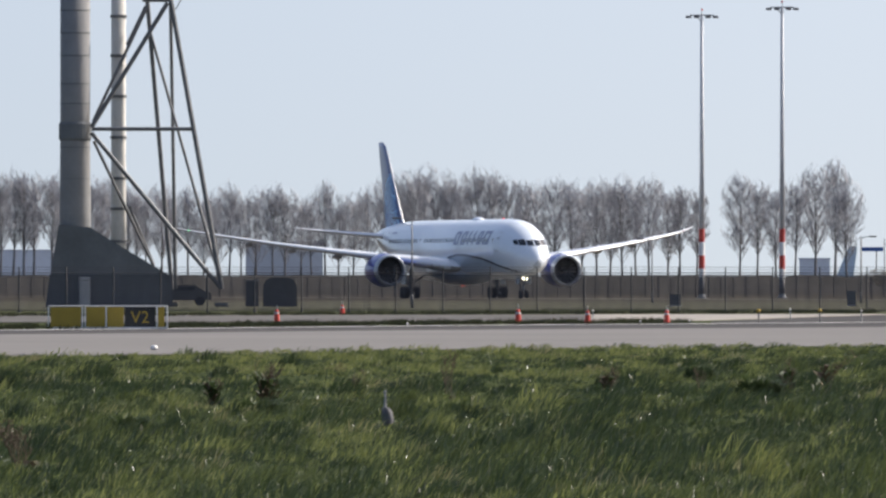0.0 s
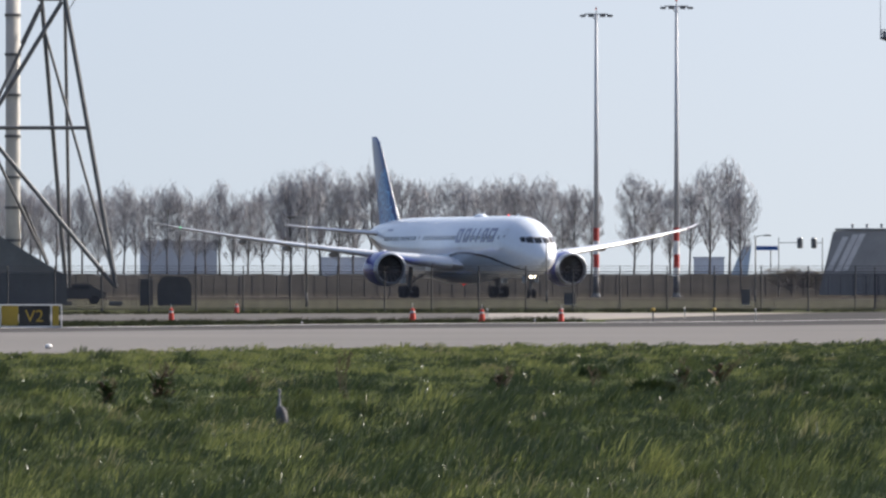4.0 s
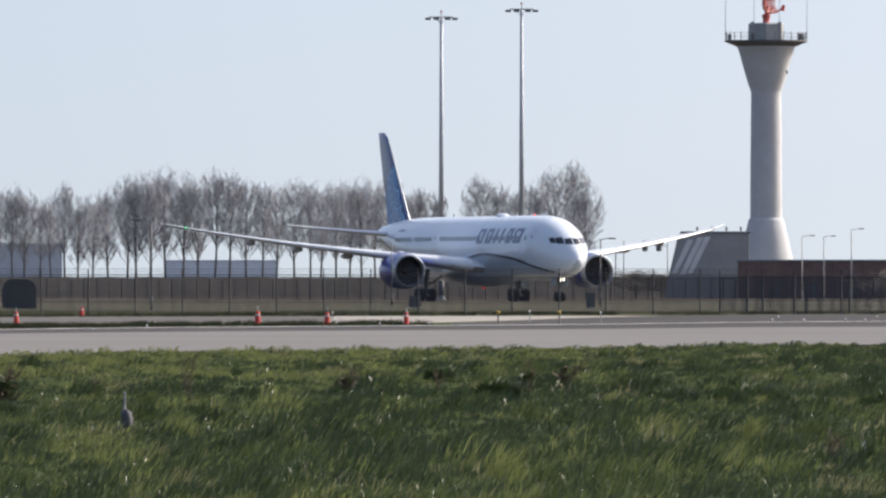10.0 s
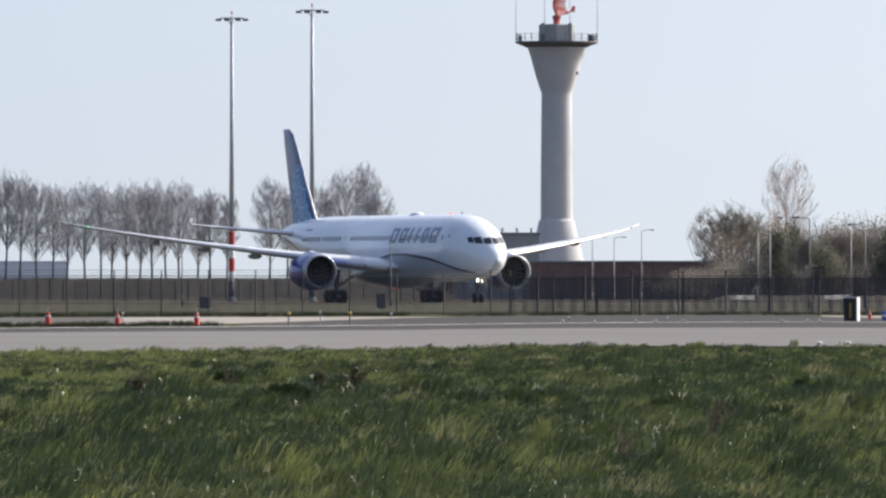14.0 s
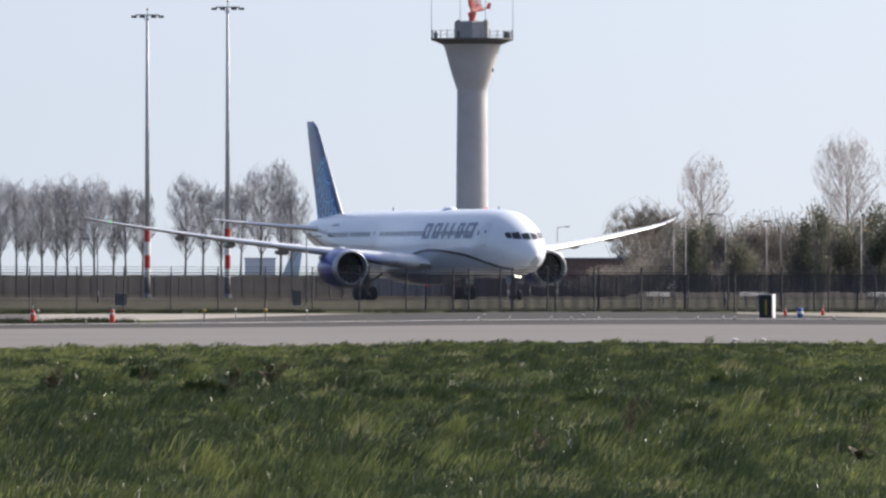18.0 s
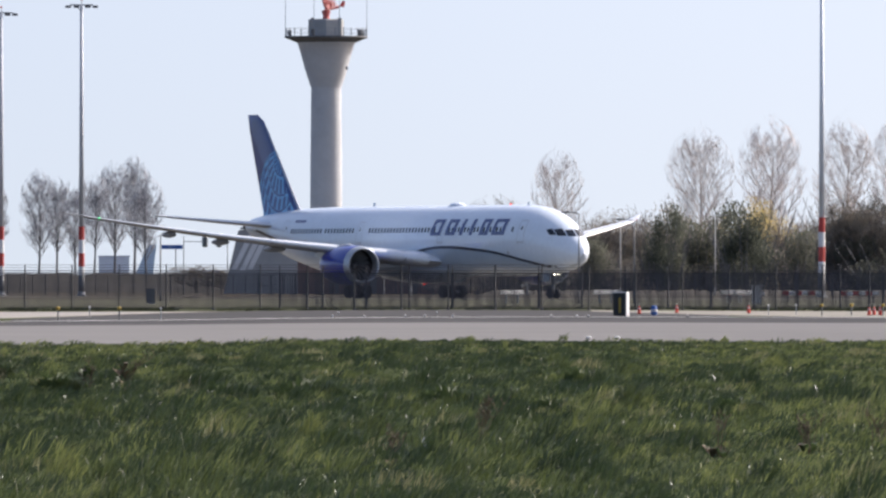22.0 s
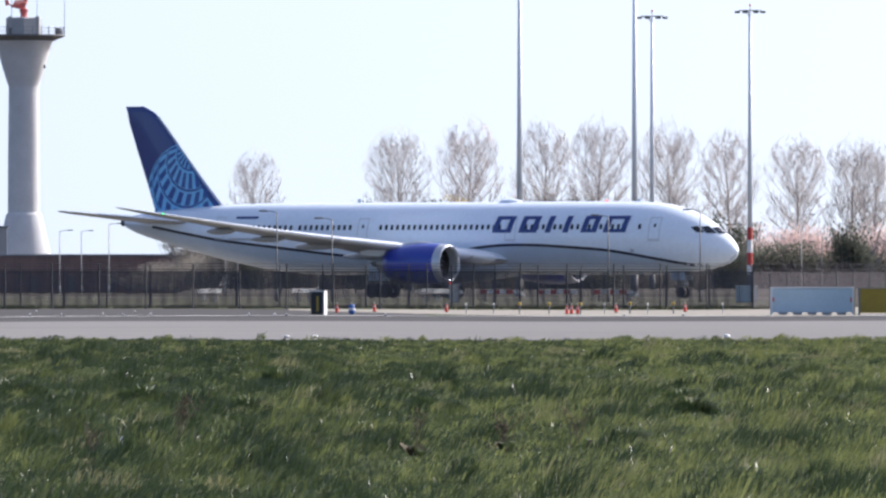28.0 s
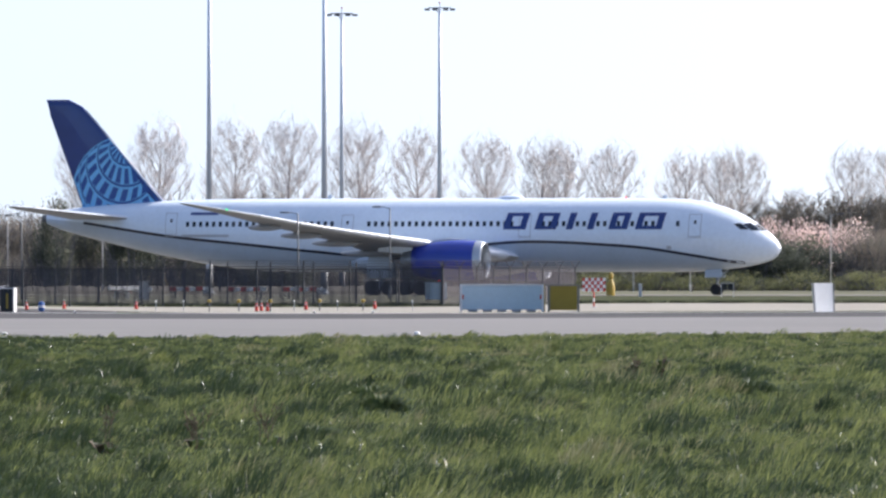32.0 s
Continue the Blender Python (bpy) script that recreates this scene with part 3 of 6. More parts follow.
    fin = part("fin", loft(rings), M_NAVY, jet, "tall dark blue tail fin", True)
    # a globe of sky blue with darker tiles between parallels that open away from a pole at the leading edge
    cs, cz, rad = 59.8, 9.0, 5.1
    parallels = [(59.85, 13.35, 0.75), (59.8, 13.0, 1.5), (59.75, 12.3, 2.7), (60.2, 11.45, 3.3), (60.1, 10.3, 4.05), (59.9, 9.2, 4.95)]

    def inside(s, z, m=0.10):
        le, c, _ = fin_at(z)
        return le + m < s < le + c - m and 7.75 < z < 14.2 and math.hypot(s - cs, z - cz) < rad - 0.06

    def ring_point(k, th):
        i = min(int(k), len(parallels) - 2)
        x_, z_, r_ = (parallels[i][q] + (parallels[i + 1][q] - parallels[i][q]) * (k - i) for q in range(3))
        return x_ + r_ * math.sin(th), z_ + r_ * math.cos(th)

    for side in (1, -1):
        bm = bmesh.new()
        n = 48
        z_top = cz + rad - 0.02
        for k in range(n):
            rows = []
            for z in (7.7 + (z_top - 7.7) * k / n, 7.7 + (z_top - 7.7) * (k + 1) / n):
                le, c, _ = fin_at(z)
                half = math.sqrt(max(rad ** 2 - (z - cz) ** 2, 0.0))
                a, b = max(le + 0.10, cs - half), min(le + c - 0.06, cs + half)
                rows.append([(a + (b - a) * i / 8, z) for i in range(9)] if b > a else [(a, z)] * 9)
            fin_patch(bm, rows, side, 0.012)
        bmesh.ops.remove_doubles(bm, verts=bm.verts, dist=0.004)
        g = part("globe_field", bm, M_SKYBLUE, fin, "sky blue globe field", True)
        bm = bmesh.new()

        def plate(k0, k1, t0, t1, nk, nt):
            for iu in range(nk):
                for iv in range(nt):
                    sub = [ring_point(k0 + (k1 - k0) * (iu + du) / nk, t0 + (t1 - t0) * (iv + dv) / nt) for du, dv in ((0, 0), (1, 0), (1, 1), (0, 1))]
                    if all(inside(*c) for c in sub):
                        fin_patch(bm, ((sub[0], sub[3]), (sub[1], sub[2])), side, 0.024)

        for i in range(len(parallels) - 1):
            for j in range(15):
                t0 = 0.05 + j * 0.335
                plate(i + 0.17, i + 0.90, t0, t0 + 0.185, 6, 4)
            plate(i + 0.93, i + 1.05 if i + 2 < len(parallels) else i + 1.0, 0.0, 5.0, 1, 60)
        bmesh.ops.remove_doubles(bm, verts=bm.verts, dist=0.002)
        part("globe_tiles", bm, M_MIDBLUE, g, "darker blue tiles in rings", True)
        le_strip = [(z, fin_at(z)[0]) for z in (7.6, 8.5, 9.5, 10.5, 11.5, 12.5, 13.5, 14.5, 15.5, 16.4)]
        bm = bmesh.new()
        fin_patch(bm, ([(le + 0.0, z) for z, le in le_strip], [(le + 0.16, z) for z, le in le_strip]), side, 0.02)
        part("leading_edge", bm, M_LIP, fin, "bare metal leading edge strip", True)
    # cabin windows, doors, cockpit glass, name blocks
    spans = ((8.6, 8.7), (10.2, 21.2), (23.6, 37.2), (40.0, 45.6), (46.6, 53.6))
    for side in (1, -1):
        for a, b in spans:
            k = 0
            while a + k * 0.62 <= b:
                s = a + k * 0.62
                bm = skin_patch(rect(s - 0.15, s + 0.15, 6.02, 6.46), side, 1, 2, 0.014)
                part("window_pane", bm, M_GLASS, jet)
                k += 1
        for s in (7.1, 22.4, 38.6, 55.0):
            z0 = 5.1 if s < 50 else 5.3
            bm = bmesh.new()
            for r in (rect(s - 0.56, s - 0.50, z0, z0 + 1.95), rect(s + 0.50, s + 0.56, z0, z0 + 1.95), rect(s - 0.5, s + 0.5, z0, z0 + 0.06), rect(s - 0.5, s + 0.5, z0 + 1.89, z0 + 1.95)):
                skin_patch(r, side, 2, 6, 0.012, bm)
            d = part("cabin_door", bm, M_SEAM, jet, "cabin door with a thin grey outline")
            part("door_window", skin_patch(rect(s - 0.12, s + 0.08, z0 + 1.1, z0 + 1.4), side, 1, 1, 0.016), M_GLASS, d)
            part("door_sill", skin_patch(rect(s - 0.6, s + 0.6, z0 - 0.12, z0 - 0.06), side, 2, 1, 0.012), M_SEAM, d)
        for x0, x1, z0, z1 in ((0.06, 0.74, 5.60, 6.18), (0.83, 1.40, 5.64, 6.26), (1.45, 1.78, 5.72, 6.24)):
            bm = bmesh.new()
            g = [[bm.verts.new(nose_skin(side * (x0 + (x1 - x0) * i / 5), z0 + (z1 - z0) * j / 5 - 0.10 * (i / 5 - 0.5) * (1 if x0 < 1.6 else -1.2) * (j / 5), 0.018)) for j in range(6)] for i in range(6)]
            for i in range(5):
                for j in range(5):
                    bm.faces.new((g[i][j], g[i + 1][j], g[i + 1][j + 1], g[i][j + 1]))
            part("cockpit_window", bm, M_GLASS, jet, "dark cockpit window")
        for s0, s1, z0, z1 in ((9.2, 9.6, 5.2, 5.5),):
            part("service_hatch", skin_patch(rect(s0, s1, z0 - 1.2, z1 - 1.2), side, 1, 1, 0.012), M_SEAM, jet)
        # plain bars stand for the name on the side
        for s0, s1, hollow in ((24.2, 22.15, True), (21.35, 19.4, True), (18.5, 17.9, False), (16.6, 16.0, False), (14.65, 12.95, True), (12.25, 9.85, True)):
            if side < 0:
                s0, s1 = 34.0 - s1, 34.0 - s0
            z0, z1 = 5.74, 7.2
            bm = bmesh.new()
            if hollow:
                for r in ((s0, s0 - 0.58, z0, z1), (s1 + 0.58, s1, z0, z1), (s0 - 0.58, s1 + 0.58, z0, z0 + 0.3), (s0 - 0.58, s1 + 0.58, z1 - 0.3, z1)):
                    skin_patch(slanted(*r, z0, z1, side), side, 2, 6, 0.022, bm)
                bmesh.ops.remove_doubles(bm, verts=bm.verts, dist=0.002)
            else:
                skin_patch(slanted(s0, s1, z0, z1, z0, z1, side), side, 1, 6, 0.022, bm)
            part("name_block", bm, M_NAVY, jet, "plain dark blue block of the airline's name")
        for a, b, z in ((53.2, 50.6, 7.05), (54.0, 49.5, 5.1)):
            part("registration_bar", skin_patch(rect(a, b, z, z + 0.22), side, 4, 1, 0.014), M_SEAM if z < 6 else M_NAVY, jet, "small plain marking bar")
    # engines
    for side in (1, -1):
        e = part("engine", lathe([(1.62, 0.35), (1.74, -0.4), (1.80, -1.4), (1.80, -2.6), (1.70, -3.9), (1.50, -5.2), (1.32, -5.9), (1.26, -5.9), (1.30, -4.9), (1.35, -3.8)], 40, "Y", caps=False), M_COWL, jet,
                 "royal blue engine cowling", True, Matrix.Translation((side * 9.83, -24.4, 3.02)))
        part("inlet_lip", lathe([(1.735, -0.25), (1.715, -0.05), (1.65, 0.3), (1.595, 0.44), (1.52, 0.5), (1.45, 0.44), (1.41, 0.3), (1.42, -0.15), (1.44, -0.6)], 40, "Y", caps=False), M_LIP, e, "bare silver inlet lip", True)
        part("inlet_duct", lathe([(1.44, -0.6), (1.43, -1.35), (0.3, -1.37)], 40, "Y", caps=False), M_DARK, e, "engine inlet lined black to paint its shade")
        part("spinner", lathe([(0.01, -0.75), (0.18, -0.95), (0.34, -1.34)], 20, "Y"), M_STEEL_DARK, e, "grey fan spinner", True)
        bm = bmesh.new()
        v = [bm.verts.new(p) for p in ((-0.05, -1.1, 0.33), (0.09, -1.3, 0.33), (0.24, -1.34, 1.42), (-0.1, -1.05, 1.42))]
        bm.faces.new(v)
        blade = mesh_of(bm, "fan_blade", M_STEEL_DARK, False)
        for i in range(18):
            o = new("fan_blade", blade)
            o.parent = e
            o.matrix_basis = Matrix.Rotation(2 * math.pi * i / 18, 4, "Y")
        part("core_nozzle", lathe([(0.98, -4.6), (0.92, -5.9), (0.74, -7.0), (0.68, -7.0), (0.66, -6.0)], 28, "Y", caps=False), M_STEEL, e, "grey metal core nozzle", True)
        part("exhaust_plug", lathe([(0.5, -6.0), (0.42, -6.9), (0.18, -7.9), (0.02, -8.2)], 20, "Y"), M_STEEL_DARK, e, "", True)
        rings = []
        for y, zt, zb, hw in ((-25.9, 4.85, 4.7, 0.10), (-27.2, 5.0, 4.55, 0.24), (-29.0, 4.75, 4.0, 0.26), (-31.0, 4.45, 3.6, 0.24), (-33.6, 4.1, 3.8, 0.10)):
            rings.append([(side * 9.83 - hw, y, zb), (side * 9.83 + hw, y, zb), (side * 9.83 + hw, y, zt), (side * 9.83 - hw, y, zt)])
        part("pylon", loft(rings), M_WING, jet, "grey engine pylon")
    # landing gear
    ng = part("nose_gear", tube(tubed((0, -5.78, 0.5), (0, -5.65, 2.9), 0.13, 0.16, 12), (0, -5.75, 1.2), (0, -4.4, 2.6), 0.07, n=8), M_STEEL, jet, "silver nose gear strut")
    for x in (-0.32, 0.32):
        wheel(ng, x, -5.78, 0.5, 0.36)
    for x in (-0.62, 0.62):
        part("gear_door", boxed((x - 0.03, -6.7, 1.55), (x + 0.03, -5.2, 2.3), 0.02), M_BELLY, jet, "grey nose gear door")
    for x, z in ((-0.2, 2.2), (0.2, 2.2)):
        ll = part("landing_light", lathe([(0.17, 0.0), (0.17, 0.05), (0.11, 0.08), (0.01, 0.09)], 14, "Y"), M_LAMP, ng, "bright white taxi light", m=Matrix.Translation((x, -5.5, z)))
        # deep tube added to cut off the lamp's glow in side views
        part("lamp_shroud", lathe([(0.05, -0.1), (0.185, -0.08), (0.19, 0.48), (0.175, 0.48), (0.172, -0.06)], 14, "Y", caps=False), M_STEEL_DARK, ll, "deep dark tube added to hide the lamp from the side")
    for side in (1, -1):
        mg = part("main_gear", tube(tube(tubed((side * 4.9, -34.8, 0.65), (side * 4.75, -34.6, 3.2), 0.24, 0.26, 12), (side * 4.9, -33.6, 0.62), (side * 4.9, -36.0, 0.62), 0.15, n=8),
                                         (side * 4.85, -34.7, 1.5), (side * 3.1, -34.6, 2.6), 0.1, n=8), M_STEEL, jet, "silver main gear strut with four wheels")
        for y in (-34.05, -35.55):
            for dx in (-0.56, 0.56):
                wheel(mg, side * 4.9 + dx, y, 0.64, 0.5)
        part("gear_door", boxed((side * 5.55 - 0.04, -35.9, 1.5), (side * 5.55 + 0.04, -33.6, 3.4), 0.02), M_BELLY, jet, "grey main gear door")
    bm = bmesh.new()
    bmesh.ops.create_uvsphere(bm, u_segments=10, v_segments=6, radius=0.11, matrix=Matrix.Translation((0, -14.0, 8.52)))
    part("roof_beacon", bm, M_BEACON, jet, "red beacon on the roof")
    bm = bmesh.new()
    bmesh.ops.create_uvsphere(bm, u_segments=10, v_segments=6, radius=0.16, matrix=Matrix.Translation((0, -31.0, 1.4)))
    part("belly_beacon", bm, M_BEACON, jet, "red beacon under the belly")
    return jet


JET = airliner()
TAXI = [(0, 10.05, 1193.33, 165.17), (1, 12.99, 1183.68, 165.09), (2, 15.89, 1174.04, 165.05), (4.5, 22.85, 1150.30, 164.62), (5, 24.40, 1145.65, 164.46),
        (6, 27.53, 1136.40, 164.13), (7, 30.16, 1127.18, 164.22), (8, 32.90, 1118.05, 164.29), (9, 35.82, 1109.06, 164.13), (10, 38.50, 1100.17, 164.24),
        (11, 41.24, 1091.39, 164.25), (12, 44.00, 1082.74, 164.17), (13, 46.83, 1074.18, 164.03), (14, 49.48, 1065.67, 164.10), (16.5, 55.65, 1045.00, 164.43),
        (17, 56.63, 1041.13, 164.41), (18, 59.30, 1033.53, 163.92), (19, 63.18, 1026.19, 162.43), (20, 66.20, 1019.05, 161.23), (21, 70.12, 1012.24, 159.18),
        (22, 75.00, 1005.89, 156.12), (23, 80.74, 1000.05, 152.35), (24, 86.21, 994.61, 148.88), (24.5, 89.19, 992.11, 146.90), (26.5, 102.30, 984.14, 137.74),
        (27, 105.77, 982.50, 135.52), (28, 112.94, 979.54, 131.04), (29, 120.30, 977.17, 126.48), (30, 127.88, 975.25, 121.99), (31, 135.43, 973.72, 117.64),
        (32, 143.09, 972.63, 113.07)]


# ---- perimeter fence across the view ----
def fence():
    d0, step, hgt = 600.0, 2.5, 2.0
    x0, x1 = -30.0, 70.5
    n = int((x1 - x0) / step)
    f = thing("perimeter_fence", "dark steel mesh fence with bent barbed-wire posts", "fence")
    post = tube(tubed((0, 0, 0), (0, 0, hgt + 0.05), 0.046, 0.046, 6), (0, 0, hgt + 0.03), (0.0, -0.28, hgt + 0.42), 0.03, 0.025, 6)
    tube(post, (0, 0, 0.0), (0, 0, 0.12), 0.09, 0.08, 6)
    tube(post, (0, 0, hgt + 0.03), (0.0, 0.26, hgt + 0.40), 0.028, 0.022, 6)
    pm = mesh_of(post, "post", M_FENCE, False)
    bm = bmesh.new()
    for i in range(44):
        x = (i + 0.5) * step / 44
        v = [bm.verts.new(p) for p in ((x - 0.0145, 0, 0.06), (x + 0.0145, 0, 0.06), (x + 0.0145, 0, hgt), (x - 0.0145, 0, hgt))]
        bm.faces.new(v)
    for j in range(14):
        z = 0.1 + j * (hgt - 0.12) / 13
        w = 0.02 if j == 13 else 0.007
        v = [bm.verts.new(p) for p in ((0, 0.012, z - w), (step, 0.012, z - w), (step, 0.012, z + w), (0, 0.012, z + w))]
        bm.faces.new(v)
    # barbed strands on the bent arms
    for q, rw in ((0.10, 0.024), (0.26, 0.010), (0.40, 0.012)):
        tube(bm, (0, -0.28 * q / 0.4, hgt + q), (step, -0.28 * q / 0.4, hgt + q), rw, n=4, caps=False)
    mm = mesh_of(bm, "mesh_panel", M_MESH, False)

    def run(p, direction, count):
        ang = math.atan2(direction[1], direction[0])
        for i in range(count + 1):
            o = new("post", pm)
            o.parent = f
            o.matrix_basis = Matrix.Translation((p[0] + direction[0] * step * i, p[1] + direction[1] * step * i, 0)) @ Matrix.Rotation(ang, 4, "Z")
            if i < count:
                o = new("mesh_panel", mm)
                o.parent = f
                o.matrix_basis = Matrix.Translation((p[0] + direction[0] * step * i, p[1] + direction[1] * step * i, 0)) @ Matrix.Rotation(ang, 4, "Z")

    run((x0, d0), (1, 0), n)
    # past the corner it runs away from the runway
    c = Vector((x0 + n * step, d0))
    dirv = Vector((0.47, 0.883)).normalized()
    run((c.x, c.y), (dirv.x, dirv.y), 8)
    # low field fence far behind, at the edge of the brown field
    h = thing("field_fence", "long row of thin dark fence posts across the field", "fence")
    fp = mesh_of(tubed((0, 0, 0), (0, 0, 2.35), 0.06, 0.055, 5), "post", M_FENCE, False)
    wm_ = mesh_of(tube(tube(bmesh.new(), (0, 0, 2.3), (1.42, 0, 2.3), 0.02, n=4), (0, 0, 1.2), (1.42, 0, 1.2), 0.015, n=4), "wire_pair", M_FENCE, False)
    for i in range(136):
        for nm, me in (("post", fp), ("wire", wm_)):
            o = new(nm, me)
            o.parent = h
            o.matrix_basis = Matrix.Translation((-58.0 + i * 1.42, 1280.0, 0))
    # inner fence behind the taxiway, and braces at its posts
    g = thing("inner_fence", "second dark mesh fence farther back", "fence")
    bm = bmesh.new()
    for i in range(22):
        x = (i + 0.5) * step / 22
        v = [bm.verts.new(p) for p in ((x - 0.012, 0, 0.06), (x + 0.012, 0, 0.06), (x + 0.012, 0, hgt), (x - 0.012, 0, hgt))]
        bm.faces.new(v)
    tube(bm, (0, 0, hgt), (step, 0, hgt), 0.02, n=4, caps=False)
    im = mesh_of(bm, "wire_panel", M_MESH, False)
    for i in range(21):
        for nm, me in (("post", pm), ("wire_panel", im)):
            o = new(nm, me)
            o.parent = g
            if me is im:
                tagged(o, kind="stuff")
            o.matrix_basis = Matrix.Translation((31.0 + i * step, 652.0, 0))


# ---- masts ----
def flood_mast(az, d, hgt, band0, label, heads=True):
    """A tall tapered floodlight mast with red and white bands low on it; band0 is the height of the top band's upper edge."""
    m = thing("floodlight_mast", label, "mast", Matrix.Translation(at(az, d)) @ Matrix.Rotation(radians(-az), 4, "Z"), "floodlight masts")
    r = lambda z: 0.33 - 0.17 * z / hgt
    part("pole", tubed((0, 0, band0), (0, 0, hgt), r(band0), r(hgt), 12), M_MAST if az > 5 else M_MAST_GREY, m, "grey steel pole", True)
    part("base_flange", lathe([(0.6, 0), (0.6, 0.12), (0.4, 0.18), (0.36, 0.5)], 12), M_STEEL, m)
    z, k = band0, 0
    part("pole_foot", tubed((0, 0, 0.1), (0, 0, 2.3), r(0) + 0.02, r(2.3) + 0.01, 12), M_STEEL_DARK, m, "dark unpainted pole foot", True)
    while z > 2.9:
        z2 = max(z - 1.45, 2.25)
        part("paint_band", tubed((0, 0, z2), (0, 0, z), r(z2) + 0.025, r(z) + 0.025, 12), M_RED if k % 2 == 0 else M_WHITE, m, "red band" if k % 2 == 0 else "white band")
        z, k = z2, k + 1
    if heads:
        part("head_frame", tube(tube(tubed((-1.3, 0, hgt), (1.3, 0, hgt), 0.07, n=6), (-0.6, 0, hgt - 0.05), (0, 0, hgt - 0.8), 0.04, n=6), (0, 0, hgt), (0, 0, hgt + 0.55), 0.05, 0.02, 6), M_STEEL_DARK, m, "cross arm")
        for x in (-1.45, -0.55, 0.7, 1.5):
            part("floodlight", boxed((x - 0.32, -0.25, hgt - 0.32), (x + 0.32, 0.2, hgt - 0.06), 0.05), M_STEEL_DARK, m, "dark floodlight box")
        part("obstacle_light", lathe([(0.1, hgt + 0.5), (0.12, hgt + 0.62), (0.05, hgt + 0.74), (0.01, hgt + 0.76)], 8), M_RED, m)


def street_lamp(az, d, hgt, arm=0.9, side=-1, mat=None, k=1.0):
    m = thing("street_lamp", "thin grey street lamp with a short arm", "lamp", Matrix.Translation(at(az, d)) @ Matrix.Rotation(radians(-az), 4, "Z"), "street lamps")
    part("pole", tube(tubed((0, 0, 0), (0, 0, hgt), 0.06 * k, 0.04 * k, 8), (0, 0, 0), (0, 0, 0.9), 0.085 * k, 0.08 * k, 8), mat or M_STEEL_DARK, m, "", True)
    if arm:
        part("arm", tube(tubed((0, 0, hgt - 0.02), (side * arm * 0.6, 0, hgt + 0.1), 0.04, 0.035, 6), (side * arm * 0.6, 0, hgt + 0.1), (side * arm, 0, hgt + 0.1), 0.035, n=6), mat or M_STEEL, m)
        part("lamp_head", boxed((side * (arm + 0.25) - 0.3, -0.12, hgt + 0.05), (side * (arm + 0.25) + 0.3, 0.12, hgt + 0.17), 0.04), M_STEEL_DARK, m, "flat lamp head")


# ---- radar control tower ----
def radar_tower():
    d, az = 1500.0, 2.958
    k = d / 20004.0
    z = lambda px: EYE + (504 - px) * k
    m = thing("radar_tower", "pale concrete radar tower with flared top and railing", "tower", Matrix.Translation(at(az, d)) @ Matrix.Rotation(radians(-az), 4, "Z"))
    prof = [(4.9, 0.0), (4.2, 2.6), (3.5, 5.4), (2.9, 7.9), (2.38, 10.2), (2.3, 10.42), (2.12, 10.5), (2.115, 10.7), (2.11, 12.0), (2.08, 18.0), (2.0, z(175)), (2.0, z(162)), (2.0, z(158.2)), (2.0, z(158)), (2.1, z(157.8)), (2.1, z(157.6)), (2.13, z(155)), (2.36, z(146)), (2.85, z(125)),
            (3.35, z(100)), (3.75, z(82)), (4.1, z(77))]
    part("shaft", lathe(prof, 40), M_CONC, m, "pale grey concrete shaft flaring at the top", True)
    part("gallery", lathe([(4.0, z(79)), (5.1, z(73)), (5.5, z(71)), (5.5, z(68.5)), (2.4, z(68.5))], 32), M_STEEL_DARK, m, "dark gallery floor")
    part("cabin", lathe([(2.35, z(69)), (2.35, z(40)), (2.22, z(38)), (0.05, z(37))], 8), M_CONC_MID, m, "octagonal concrete cabin")
    for x in (-2.05, 1.55):
        part("parapet_post", boxed((x, -1.7, z(69)), (x + 0.5, -1.2, z(36)), 0.03), M_CONC_MID, m)
    part("wall_lamp", boxed((2.62, -2.1, z(128)), (2.86, -1.9, z(122)), 0.03), M_STEEL_DARK, m, "small dark lamp on the shaft")
    for i in range(28):
        a = 2 * math.pi * i / 28
        x, y = 5.35 * math.cos(a), 5.35 * math.sin(a)
        part("rail_post", tubed((x, y, z(70)), (x, y, z(54)), 0.055, n=5), M_STEEL, m)
    for zz in (55, 62):
        bm = bmesh.new()
        for i in range(28):
            a, b = 2 * math.pi * i / 28, 2 * math.pi * (i + 1) / 28
            tube(bm, (5.35 * math.cos(a), 5.35 * math.sin(a), z(zz)), (5.35 * math.cos(b), 5.35 * math.sin(b), z(zz)), 0.022, n=4, caps=False)
        part("hand_rail", bm, M_STEEL, m)
    for a in (20, 75, 100, 160, 250, 330):
        x, y = 5.15 * math.cos(radians(a)), 5.15 * math.sin(radians(a))
        part("equipment_box", boxed((x - 0.25, y - 0.25, z(70)), (x + 0.25, y + 0.25, z(57)), 0.04), M_STEEL_DARK, m)
    for x, y in ((-5.4, 0), (5.4, 0), (1.75, -2.6), (-1.6, -2.6)):
        part("whip_antenna", tubed((x, y, z(70)), (x, y, z(-22)), 0.05, 0.025, 5), M_STEEL, m)
    part("antenna_pedestal", lathe([(0.5, z(38)), (0.42, z(33)), (0.5, z(28)), (0.62, z(24))], 16), M_RADAR, m, "red turning pedestal")
    # the turning radar reflector is a thing of its own, so that it can turn
    r = thing("radar_antenna", "red lattice radar reflector turning on the tower", "antenna", Matrix.Translation(at(az, d, z(24))))
    # a dish with rounded lower corners: close upright ribs on a few bowed bars
    dish = lambda u, j: Vector((2.2 * u * (1 - 0.012 * (j - 3.5) ** 2), 0.5 - 1.5 * u * u - 0.05 * (j - 3.5) ** 2, j * 0.42 + 0.1 + 0.35 * u * u * max(0, 1 - j / 3)))
    for j in (0, 2, 4.5, 7):
        bm = bmesh.new()
